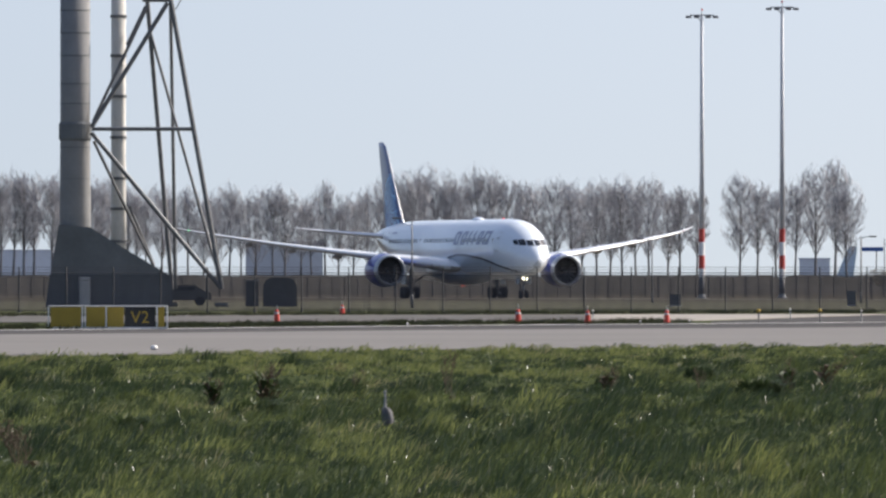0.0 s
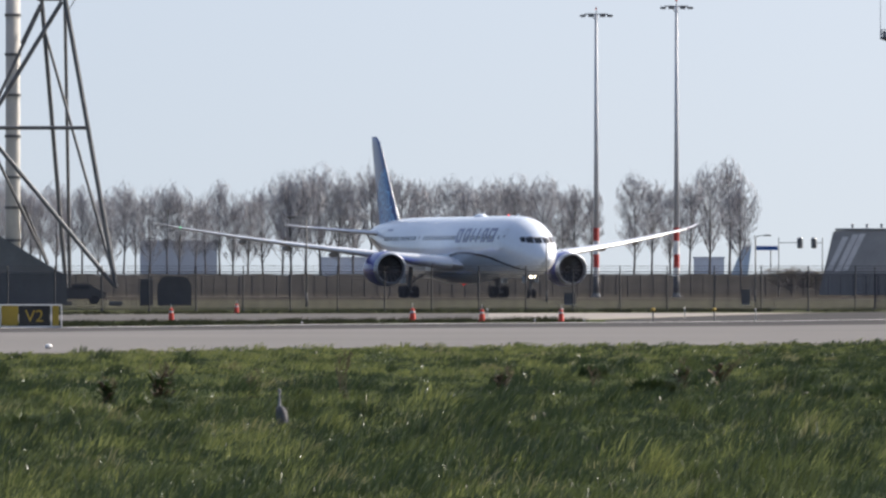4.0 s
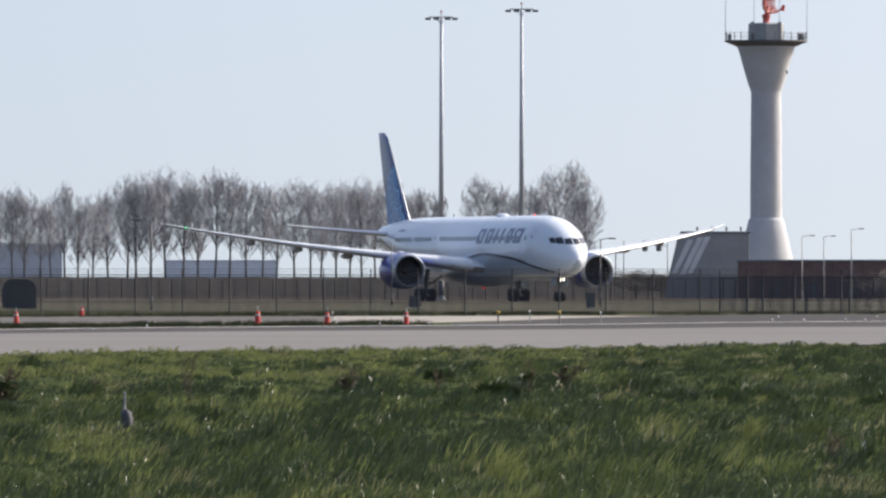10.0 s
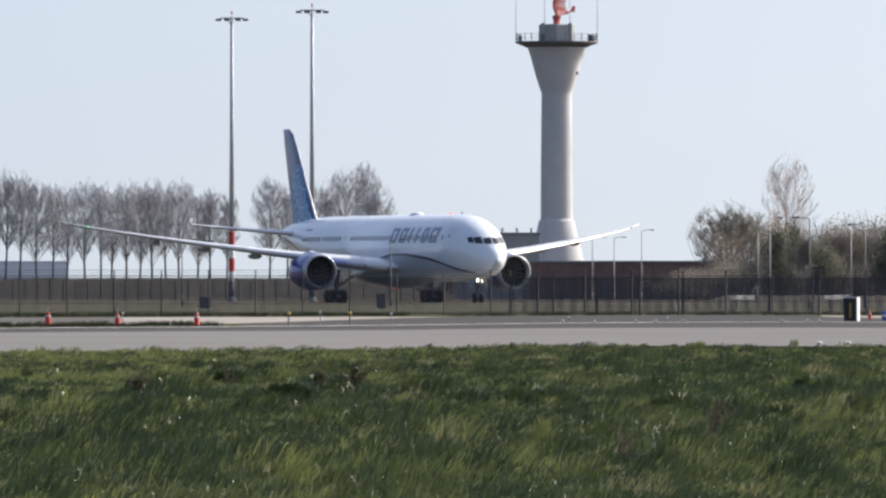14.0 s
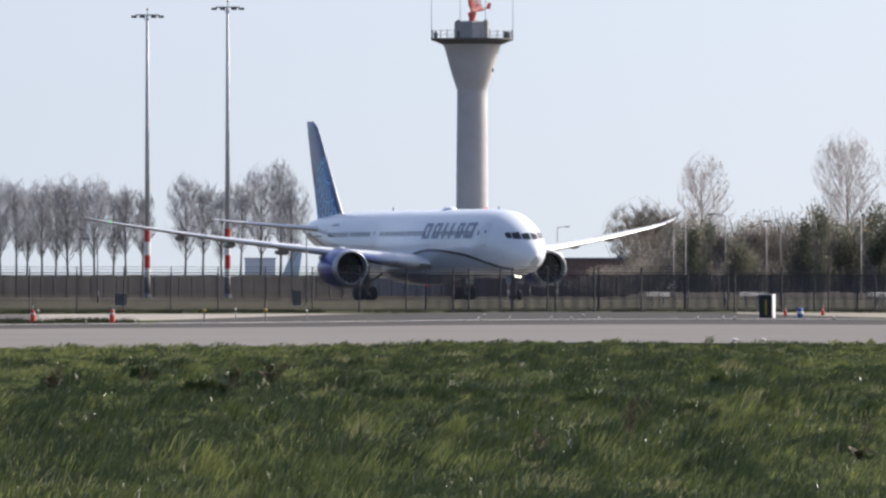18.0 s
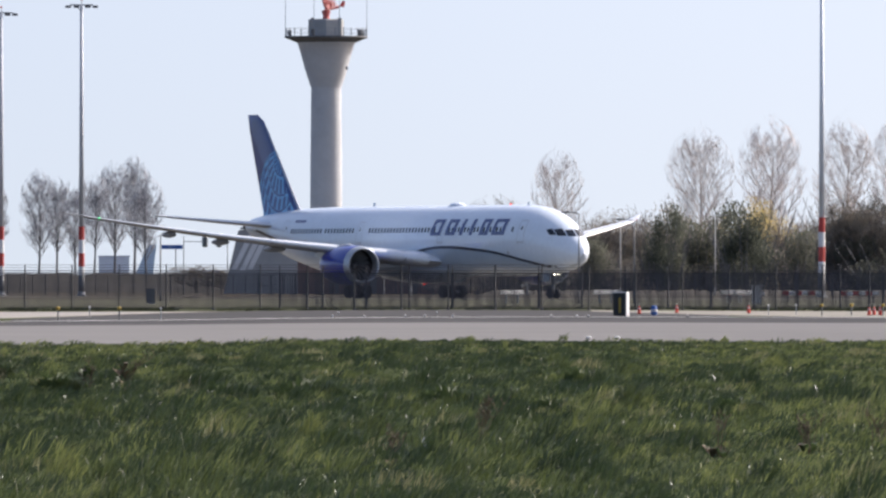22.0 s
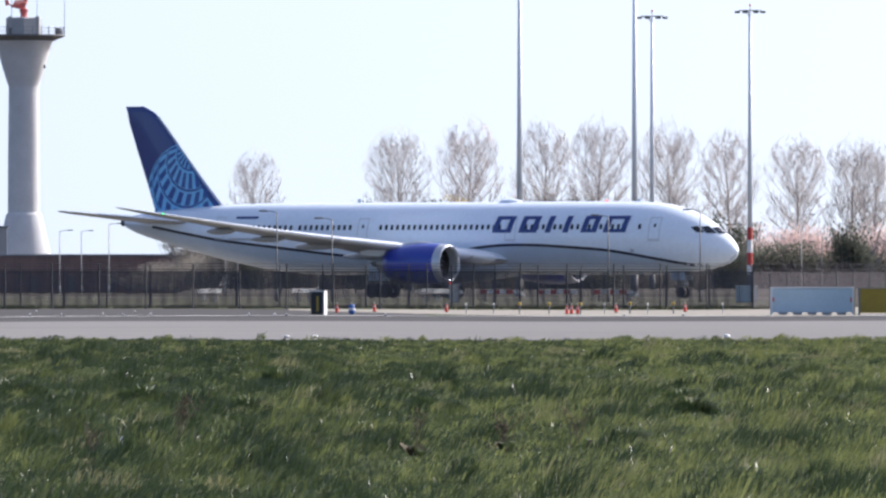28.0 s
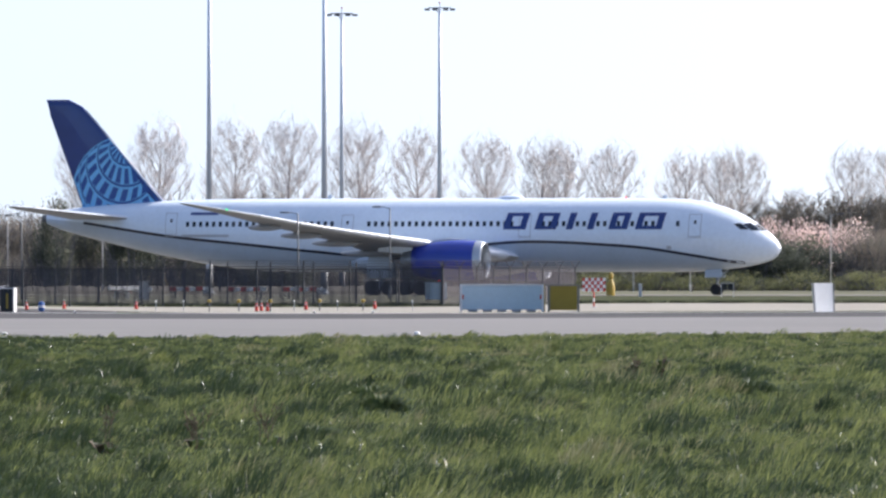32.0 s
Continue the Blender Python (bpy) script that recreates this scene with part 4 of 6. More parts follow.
        pts = [dish(-1 + i / 7, j) for i in range(15)]
        for p, q in zip(pts, pts[1:]):
            tube(bm, p, q, 0.06, n=5, caps=False)
        part("reflector_bar", bm, M_RADAR, r)
    for i in range(31):
        bm = bmesh.new()
        pts = [dish(-1 + i / 15, j) for j in range(8)]
        for p, q in zip(pts, pts[1:]):
            tube(bm, p, q, 0.05, n=4, caps=False)
        part("reflector_rib", bm, M_RADAR, r)
    for x in (-0.9, 0.9):
        part("rear_strut", tubed((0, 0.1, 0.0), (x, 0.35, 2.1), 0.07, n=5), M_RADAR, r)
    part("feed_arm", tube(tubed((0, 0.1, 0.1), (0, -2.1, 0.75), 0.1, n=6), (0, -2.1, 0.6), (0, -2.35, 1.35), 0.30, 0.22, 8), M_RADAR, r)
    part("turntable", lathe([(0.5, -0.15), (0.5, 0.1), (0.3, 0.2), (0.02, 0.22)], 14), M_RADAR, r)
    return r


def tower_base():
    """The sloped bunker and the long brick wall at the tower's foot."""
    d = 1480.0
    k = d / 20004.0
    hz = 502
    x = lambda az: d * math.tan(radians(az - 2.958))
    m = thing("bunker", "grey concrete bunker with a sloping striped end", "building", Matrix.Translation(at(2.958, d)) @ Matrix.Rotation(radians(-2.958), 4, "Z"))
    xl, xr, xs = -13.4, -2.2, -11.5
    zt = EYE + (hz - 409) * k
    rings = [[(xl, y, 0), (xs, y, zt - 0.15), (xs + 0.3, y, zt), (xr, y, zt + 0.35), (xr, y, 0)] for y in (-3.5, 6)]
    part("wall", loft(rings), M_CONC_MID, m, "grey concrete wall")
    part("roof", boxed((xs + 0.25, -3.7, zt + 0.10), (xr + 0.2, 6.2, zt + 0.34), 0.05), M_ROOF, m)
    for x0, z0, z1 in ((-12.35, 3.2, 7.6), (-11.3, 3.0, 7.9), (-10.3, 3.2, 8.0)):
        bm = bmesh.new()
        lean = 0.5
        v = [bm.verts.new(p) for p in ((x0, -3.53, z0), (x0 + 0.68, -3.53, z0), (x0 + 0.68 + lean * (z1 - z0), -3.53, z1), (x0 + lean * (z1 - z0) - 0.1, -3.53, z1))]
        bm.faces.new(v)
        bmesh.ops.extrude_face_region(bm, geom=bm.faces[:])
        for vv in v:
            vv.co.y += 0.05
        bmesh.ops.recalc_face_normals(bm, faces=bm.faces)
        part("stripe", bm, M_WHITE, m, "pale slanting stripe")
    for i in range(4):
        part("roof_vent", lathe([(0.15, zt + 0.4), (0.15, zt + 0.8), (0.25, zt + 0.85), (0.02, zt + 1.0)], 8), M_STEEL, m, m=Matrix.Translation((-9 + i * 1.9, 1, 0)))
    w = thing("brick_building", "long low dark red brick building", "building", Matrix.Translation(at(3.3, 1440)) @ Matrix.Rotation(radians(-3.3), 4, "Z"))
    part("wall", boxed((-12.2, -3, 0), (12.2, 6, 4.65)), M_BRICK, w, "dark red brick wall")
    part("coping", boxed((-12.35, -3.15, 4.65), (12.35, 6.1, 4.9), 0.03), M_ROOF, w)
    for i in range(13):
        part("pier", boxed((-11.7 + i * 1.93, -3.12, 0), (-11.35 + i * 1.93, -2.95, 4.6), 0.02), M_BRICK, w)
    for i in range(4):
        part("door", boxed((-8 + i * 5.0, -3.06, 0), (-7 + i * 5.0, -2.98, 2.1), 0.01), M_STEEL_DARK, w, "dark metal door")


M_SAND2 = material("pale_cast_concrete", (0.58, 0.57, 0.53), (0.48, 0.47, 0.44), 0.85, scale=0.4, fine=5)


# ---- lattice tower on a concrete column ----
def lattice_tower():
    d, az = 760.0, -1.864
    k = d / 20004.0
    z = lambda px: EYE + (504.3 - px) * k
    X = lambda px: (px - 133) * k
    m = thing("lattice_tower", "tall concrete column braced by a dark steel lattice frame", "tower", Matrix.Translation(at(az, d)) @ Matrix.Rotation(radians(-az), 4, "Z"))
    part("column", lathe([(1.12, z(470)), (1.04, z(380)), (1.0, z(230)), (1.0, z(-60))], 28), M_CONC_GREY, m, "round grey concrete column", True)
    for px in (350, 318, 262, 185, 150, 100, 60, 20, -25):
        part("column_joint", lathe([(1.015, z(px)), (1.03, z(px - 1)), (1.015, z(px - 2))], 28, caps=False), M_CONC_DARK, m)
    part("column_collar", lathe([(1.01, z(250)), (1.1, z(246)), (1.1, z(220)), (1.01, z(216))], 28), M_CONC_DARK, m, "dark collar at the brace node")
    rings = [[(X(80), y, 0), (X(90), y, z(480)), (X(104), y, z(398)), (X(160), y, z(403)), (X(190), y, z(422)), (X(245), y, z(455)), (X(302), y, z(489)), (X(306), y, 0)] for y in (-1.3, 1.3)]
    part("footing", loft(rings), M_CONC_DARK, m, "dark concrete footing with a sloping wing wall")
    part("footing_box", boxed((X(140), -1.9, 0), (X(160), -1.3, z(490)), 0.05), M_CONC, m)
    part("rear_column", lathe([(0.52, z(500)), (0.5, z(370)), (0.49, z(-60))], 20), M_SAND2, m, "slimmer second concrete column", True, Matrix.Translation((X(210), 3.0, 0)))
    for px in (30, 100, 172, 245, 318, 372, 430):
        part("rear_joint", lathe([(0.56, z(px)), (0.56, z(px - 5))], 20), M_STEEL_DARK, m, "", False, Matrix.Translation((X(210), 3.0, 0)))

    def beam(a, b, r=0.13, ya=-1.0, yb=-1.0, name="brace"):
        part(name, tubed((X(a[0]), ya, z(a[1])), (X(b[0]), yb, z(b[1])), r, n=8), M_STEEL_DARK, m)

    beam((300, -10), (392, 512), 0.17, -0.6, -2.5, "leg")
    beam((260, -10), (305, 512), 0.15, 1.8, 3.5, "leg")
    beam((302, -10), (312, 512), 0.12, 2.8, 5.2, "leg")
    beam((266, 55), (385, 480), 0.10, 2.0, 1.0)
    beam((162, 229), (342, 229), 0.13, -1.0, -1.0, "cross_beam")
    beam((162, 226), (296, 6), 0.15, -1.0, -0.7)
    beam((165, 215), (262, 8), 0.11, 1.0, 1.8)
    beam((162, 236), (388, 508), 0.15, -1.0, -2.5)
    beam((166, 250), (272, 470), 0.11, 1.0, 3.2)
    beam((230, 365), (272, 468), 0.10, 2.8, 3.2)
    beam((252, 0), (305, 0), 0.14, 0.5, 0.5, "cross_beam")
    beam((225, 78), (258, 10), 0.10, 2.5, 1.8)
    part("cable", tubed((X(303), 0.5, z(30)), (X(360), 0.5, z(-70)), 0.03, n=4), M_STEEL_DARK, m)
    for px in (305, 392):
        part("foundation", boxed((X(px) - 0.5, -3.2 if px > 350 else 3.2, 0), (X(px) + 0.4, -1.9 if px > 350 else 4.4, 0.3), 0.06), M_CONC_DARK, m)


# ---- bare trees ----
def bare_tree_mesh(seed, hgt, width, clear=0.3, limbs=22, twigs=7, bark=None, fine=None, thin=0.012, steep=0.0):
    """Trunk and crown of a leafless tree: steep limbs that fill an egg-shaped crown and split into fine twigs. Returns two meshes."""
    rnd = random.Random(seed)
    tb, cb = bmesh.new(), bmesh.new()
    lean = Vector((rnd.uniform(-0.03, 0.03), rnd.uniform(-0.03, 0.03), 1)).normalized()
    kink = Vector((rnd.uniform(-0.02, 0.02) * hgt, rnd.uniform(-0.02, 0.02) * hgt, 0))
    stem = lambda f: lean * hgt * f + kink * math.sin(f * 3.0)
    r0 = 0.0125 * hgt
    for f0, f1 in ((-0.01, clear), (clear, 0.55), (0.55, 0.78), (0.78, 0.97)):
        tube(tb, stem(f0), stem(f1), r0 * (1.05 - f0) , r0 * (1.03 - f1), 7, False)

    def twig(p, d, length, r, level):
        into = tb if level > 2 else cb
        pts = [p]
        for k in range(2):
            d = (d + Vector((rnd.uniform(-.2, .2), rnd.uniform(-.2, .2), rnd.uniform(0.0, .25)))).normalized()
            pts.append(pts[-1] + d * length / 2)
        tube(into, pts[0], pts[1], r, r * 0.75, 3, False)
        tube(into, pts[1], pts[2], r * 0.75, r * 0.45, 3, False)
        if level:
            for _ in range(twigs if level > 1 else twigs - 1):
                f = rnd.uniform(0.15, 1.0)
                s = pts[0].lerp(pts[1], f * 2) if f < 0.5 else pts[1].lerp(pts[2], f * 2 - 1)
                a = rnd.uniform(0, 2 * math.pi)
                side = Vector((math.cos(a), math.sin(a), rnd.uniform(-0.2, 0.75)))
                twig(s, (d + side * (0.62 if level > 1 else 0.95)).normalized(), length * rnd.uniform(0.32, 0.5), max(r * 0.5, thin), level - 1)

    for i in range(limbs):
        f = clear + (0.93 - clear) * ((i + rnd.random()) / limbs) ** 1.1
        g = (f - clear) / (1 - clear)
        reach = width * 0.5 * math.sqrt(max(1 - ((g - 0.42) / 0.62) ** 2, 0.05)) * rnd.uniform(0.7, 1.15)
        a = i * 2.4 + rnd.uniform(-0.5, 0.5)
        up = rnd.uniform(0.75, 1.5) + 0.9 * g + steep
        d = Vector((math.cos(a), math.sin(a), up)).normalized()
        twig(stem(f), d, min(reach * math.sqrt(1 + up * up), (1.06 - f) * hgt * 1.05 + 0.6), 0.0029 * hgt * (1.15 - f) + 0.012, 3)
    top = sorted(v.co.z for v in cb.verts)[-max(len(cb.verts) // 400, 1)]
    far = sorted(v.co.xy.length for v in cb.verts)[-max(len(cb.verts) // 12, 1)]
    # draw the crown into an egg-shaped, softly bounded outline
    for b in (tb, cb):
        for v in b.verts:
            if v.co.z > clear * hgt:
                v.co.z = clear * hgt + (v.co.z - clear * hgt) * (hgt * (1 - clear)) / (top - clear * hgt)
            g = (v.co.z - clear * hgt) / (hgt * (1 - clear))
            v.co.xy *= width * 0.5 / far
            hull = width * 0.5 * math.sqrt(max(1 - ((g - 0.43) / (0.60 if g < 0.43 or clear < 0.1 else 0.585)) ** 2, 0.02))
            out = v.co.xy.length
            if out > hull * 0.8 and g > -0.05:
                v.co.xy *= hull * (0.8 + 0.3 * math.tanh((out / hull - 0.8) / 0.3)) / out
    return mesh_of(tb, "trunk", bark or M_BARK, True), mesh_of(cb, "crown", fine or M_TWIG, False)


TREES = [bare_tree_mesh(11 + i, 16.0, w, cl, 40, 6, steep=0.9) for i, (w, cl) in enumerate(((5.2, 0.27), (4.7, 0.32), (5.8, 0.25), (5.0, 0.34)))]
BROAD = [bare_tree_mesh(31 + i, 20.0, w, cl, 48, 6, M_BARK_HAZED, M_TWIG_HAZED, 0.008) for i, (w, cl) in enumerate(((8.6, 0.22), (8.2, 0.20), (9.0, 0.25)))]
THICKET = [bare_tree_mesh(51 + i, 8.0, 7.5, 0.06, 30, 6, M_BROWN, M_HEDGE, 0.014) for i in range(3)]


def plant_tree(kind, az, d, hgt, turn, label, group):
    meshes, base = (TREES[kind % len(TREES)], 16.0) if kind < 10 else (BROAD[kind % len(BROAD)], 20.0)
    t = thing("poplar_tree", label, "tree", Matrix.Translation(at(az, d)) @ Matrix.Rotation(turn, 4, "Z") @ Matrix.Scale(hgt / base, 4), group)
    for nm, me in zip(("trunk", "crown"), meshes):
        o = new(nm, me)
        o.parent = t


def woods():
    rnd = random.Random(5)
    az = -2.45
    while az < 1.32:
        top = 16.8 + 1.2 * math.sin(az * 2.3 + 0.5) + 2.0 * math.exp(-((az + 0.08) / 0.32) ** 2) + rnd.uniform(-1.4, 1.2)
        plant_tree(rnd.randrange(4), az, 1700 + rnd.uniform(-25, 25), top, rnd.uniform(0, 6.28), "tall leafless grey poplar in a row beyond the field", "row of poplars")
        az += rnd.uniform(0.05, 0.095)
    for i, (a, h) in enumerate(((1.50, 18.3), (1.59, 17.2), (1.69, 17.2), (1.78, 17.6), (1.885, 19.6), (1.985, 20.6), (2.05, 17.2))):
        plant_tree(i % 4, a, 1690 + (i % 3) * 14, h, i * 1.3, "leafless poplar in a small group past the masts", "group of poplars")
    for i, (a, top) in enumerate(((4.14, 262), (4.85, 222), (5.2, 200), (5.58, 200), (5.885, 204), (6.236, 204), (6.54, 218), (6.868, 229), (7.16, 238), (7.27, 246), (7.53, 247), (7.875, 260),
                                  (8.06, 262), (8.16, 256), (8.45, 330), (8.734, 248), (8.95, 255))):
        hgt = EYE + (497 - top) * 1500 / 20004
        plant_tree(10 + i, a, 1500 + (i % 4) * 12, hgt, i * 0.9, "broad leafless tree behind the scrub", "broad bare trees")


# ---- scrub and hedges ----
def clump_mesh(seed, w, h, dep, mat, n=420, leaf=0.32, stems=14, name="foliage"):
    """A shrub: stems and many small leaves thrown over an uneven crown. Returns two meshes."""
    rnd = random.Random(seed)
    sb = bmesh.new()
    for i in range(stems):
        a, b = rnd.uniform(-0.3, 0.3) * w, rnd.uniform(-0.2, 0.2) * dep
        e = Vector((a * 2.6, b * 2, h * rnd.uniform(0.55, 0.95)))
        q = Vector((a, b, 0)).lerp(e, 0.5) + Vector((rnd.uniform(-.2, .2), 0, 0.1))
        tube(sb, (a, b, 0), q, 0.07, 0.05, 4, False)
        tube(sb, q, e, 0.05, 0.02, 3, False)
    vs, fs = [], []
    n, leaf = int(n * 3.0), leaf * 0.5
    lumps = [(rnd.uniform(-0.36, 0.36) * w, rnd.uniform(-0.3, 0.3) * dep, rnd.uniform(0.12, 0.8) * h, rnd.uniform(0.16, 0.32)) for _ in range(17)]
    for i in range(n):
        lx, ly, lz, lr = rnd.choice(lumps)
        v = Vector((rnd.gauss(0, 1), rnd.gauss(0, 1), rnd.gauss(0, 1))).normalized() * (rnd.random() ** 0.4)
        c = Vector((lx + v.x * lr * w, ly + v.y * lr * dep, max(lz + v.z * lr * h * 0.9, 0.1)))
        q = Euler((rnd.uniform(0, 6.3), rnd.uniform(0, 6.3), rnd.uniform(0, 6.3))).to_matrix()
        s = leaf * rnd.uniform(0.5, 1.2)
        k = len(vs)
        vs += [c + q @ Vector((-s, 0, 0)), c + q @ Vector((0, -s * 0.45, s * 0.1)), c + q @ Vector((s, 0, 0)), c + q @ Vector((0, s * 0.45, s * 0.1))]
        fs.append((k, k + 1, k + 2, k + 3))
    me = bpy.data.meshes.new(name)
    me.from_pydata(vs, [], fs)
    me.materials.append(mat)
    return mesh_of(sb, "stems", M_BARK, False), me


def scrub():
    rnd = random.Random(8)
    kinds = {"bramble": ([clump_mesh(60 + i, 9, 5, 5, M_HEDGE, 1300, 0.24) for i in range(3)], "brown bramble thicket at the field edge", "bush"),
             "brown": ([clump_mesh(70 + i, 9, 8, 6, M_BROWN, 2600, 0.20, 30) for i in range(2)], "large rounded brown leafless bush", "bush"),
             "scrub": (THICKET, "leafless brown scrub thicket", "shrub"),
             "ever": ([clump_mesh(10 + i, 5, 7, 5, M_LEAF, 1100, 0.35) for i in range(2)], "dark evergreen bush among the scrub", "bush"),
             "ivy": ([clump_mesh(15 + i, 5, 7, 5, M_IVY, 1600, 0.30) for i in range(2)], "dark ivy-covered bush beside the blossom", "bush"),
             "willow": ([clump_mesh(20, 7, 8, 6, M_WILLOW, 1100, 0.26)], "yellow-twigged willow behind the scrub", "tree"),
             "pink": ([clump_mesh(30 + i, 7, 4, 5, M_BLOSSOM, 1100, 0.24) for i in range(2)], "low tree in pale pink blossom", "tree"),
             "fresh": ([clump_mesh(40 + i, 7, 3.4, 4, M_FRESH, 800, 0.24) for i in range(2)], "bush in fresh yellow-green leaf", "bush")}

    def put(kind, az, d, w, h):
        meshes, label, cat = kinds[kind]
        i = rnd.randrange(len(meshes))
        base_h = {"bramble": 5, "brown": 8, "scrub": 8, "ever": 7, "ivy": 7, "willow": 8, "pink": 4, "fresh": 3.4}[kind]
        base_w = {"bramble": 9, "brown": 9, "scrub": 6.5, "ever": 5, "ivy": 5, "willow": 7, "pink": 7, "fresh": 7}[kind]
        t = thing("bush" if cat != "tree" else "small_tree", label, cat,
                  Matrix.Translation(at(az, d)) @ Matrix.Rotation(radians(-az) + (math.pi if rnd.random() < 0.5 else 0), 4, "Z") @ Matrix.Diagonal((w / base_w, w / base_w, h / base_h, 1)),
                  "scrub along the field")
        for nm, me in zip(("stem", "foliage"), meshes[i]):
            o = new(nm, me)
            o.parent = t
            tagged(o, kind="stuff")

    az = 3.62
    while az < 8.98:
        put("bramble", az, 1378 + rnd.uniform(-6, 6), rnd.uniform(7, 10), rnd.uniform(3.6, 6.0))
        az += rnd.uniform(0.11, 0.2)
    az = 3.95
    while az < 8.98:
        put("bramble", az, 1405 + rnd.uniform(-8, 8), rnd.uniform(8, 11), rnd.uniform(8.6, 11.4) if az < 5.6 else rnd.uniform(6.8, 9.0) if az < 6.7 else rnd.uniform(6.0, 7.8))
        az += rnd.uniform(0.12, 0.22)
    put("scrub", 3.82, 1400, 9, 12.0)
    put("scrub", 3.92, 1420, 8, 11.4)
    put("ever", 4.06, 1380, 5, 9.2)
    az = 4.0
    while az < 8.95:
        put("scrub", az, 1390 + rnd.uniform(-20, 40), rnd.uniform(6.5, 9), rnd.uniform(6.2, 8.6) if az < 7.3 else rnd.uniform(6.0, 8.0))
        az += rnd.uniform(0.07, 0.12)
    for a, w, h in ((4.32, 5, 7.6), (4.67, 5.5, 11.6), (4.86, 7, 9.8), (5.08, 8, 11.8), (5.35, 5.5, 8.6), (5.62, 7, 7.5), (5.82, 9, 7), (6.70, 5, 9.0), (8.1, 7, 5), (8.5, 8, 5)):
        put("ever", a, 1365 + rnd.uniform(-10, 10), w, h)
    for a, w, h in ((5.72, 13, 12.3), (5.84, 11, 11.5), (5.62, 9, 10.5), (8.85, 10, 9.4)):
        put("scrub", a, 1372, w, h)
    for a, w, h in ((5.70, 13, 12.6), (5.86, 11, 11.2), (5.57, 8, 10.2), (8.8, 8, 8.4), (8.93, 10, 9.0), (4.24, 9, 10.4), (4.36, 9, 11.0), (4.48, 9, 10.4), (4.58, 8, 10.8), (4.76, 8, 10.0), (4.95, 8, 10.4), (5.3, 8, 10.0), (5.42, 8, 10.6), (3.84, 7, 9.6)):
        put("brown", a, 1340 if a > 8 else 1370 if a > 5.5 else 1388, w, h)
    put("ivy", 4.10, 1362, 4.6, 10.2)
    for a, w, h in ((6.54, 5.5, 9.9), (7.13, 5.5, 9.0), (7.17, 5, 7.4), (5.08, 6.5, 11.4), (4.67, 4.5, 11.2), (8.05, 6, 5.6), (8.18, 6, 7.4), (8.28, 6, 8.2), (8.37, 6, 6.2), (8.5, 8, 5.2)):
        put("ivy", a, 1338 if a > 6 else 1358, w, h)
    for a, w, h in ((8.26, 11, 11.0), (8.40, 11, 12.4), (8.54, 12, 11.6), (8.66, 11, 12.8), (8.80, 11, 12.0), (8.92, 11, 12.6)):
        put("scrub", a, 1440, w, h)
    for a, h in ((8.3, 9.6), (8.48, 10.4), (8.62, 10.8), (8.76, 11.0), (8.9, 10.6)):
        put("bramble", a, 1450, 13, h)
    put("willow", 5.10, 1392, 9, 13.2)
    put("willow", 5.21, 1390, 8, 12.6)
    for a, h in ((6.8, 8.9), (6.93, 9.6), (7.03, 9.2), (7.3, 9.6), (7.43, 9.8), (7.56, 10.2), (7.7, 10.0), (7.84, 9.6), (8.0, 9.2), (8.2, 9.4), (8.36, 9.2), (8.5, 9.0), (8.63, 9.2)):
        put("pink", a, 1352, 9, h)
    for a, h, w in ((7.42, 2.6, 7), (7.55, 2.0, 5), (7.72, 3.2, 5), (7.9, 2.2, 7), (8.12, 2.6, 6), (8.3, 1.8, 7), (8.47, 2.8, 6), (8.66, 2.0, 6), (8.84, 2.7, 7)):
        put("fresh", a, 1330, w, h)
    for a in (6.66, 6.8, 6.92, 7.06, 7.28, 7.42, 7.56, 7.7, 7.85, 8.0, 8.15, 8.3, 8.45, 8.6, 8.75, 8.9):
        put("ever", a, 1345, 10, 6.1 + 0.9 * math.sin(a * 17))
    # far low wood behind the right-hand field, and a thicket near the brick wall
    for a, h in ((2.3, 4), (2.45, 3.5), (3.6, 4.5), (3.68, 5.2)):
        put("scrub", a, 1600, 9, h)


# ---- far buildings and airfield clutter ----
M_BANK2 = material("rough_bank", (0.16, 0.148, 0.13), (0.115, 0.106, 0.093), 1.0, scale=0.2, fine=0.8, spec=0.02)


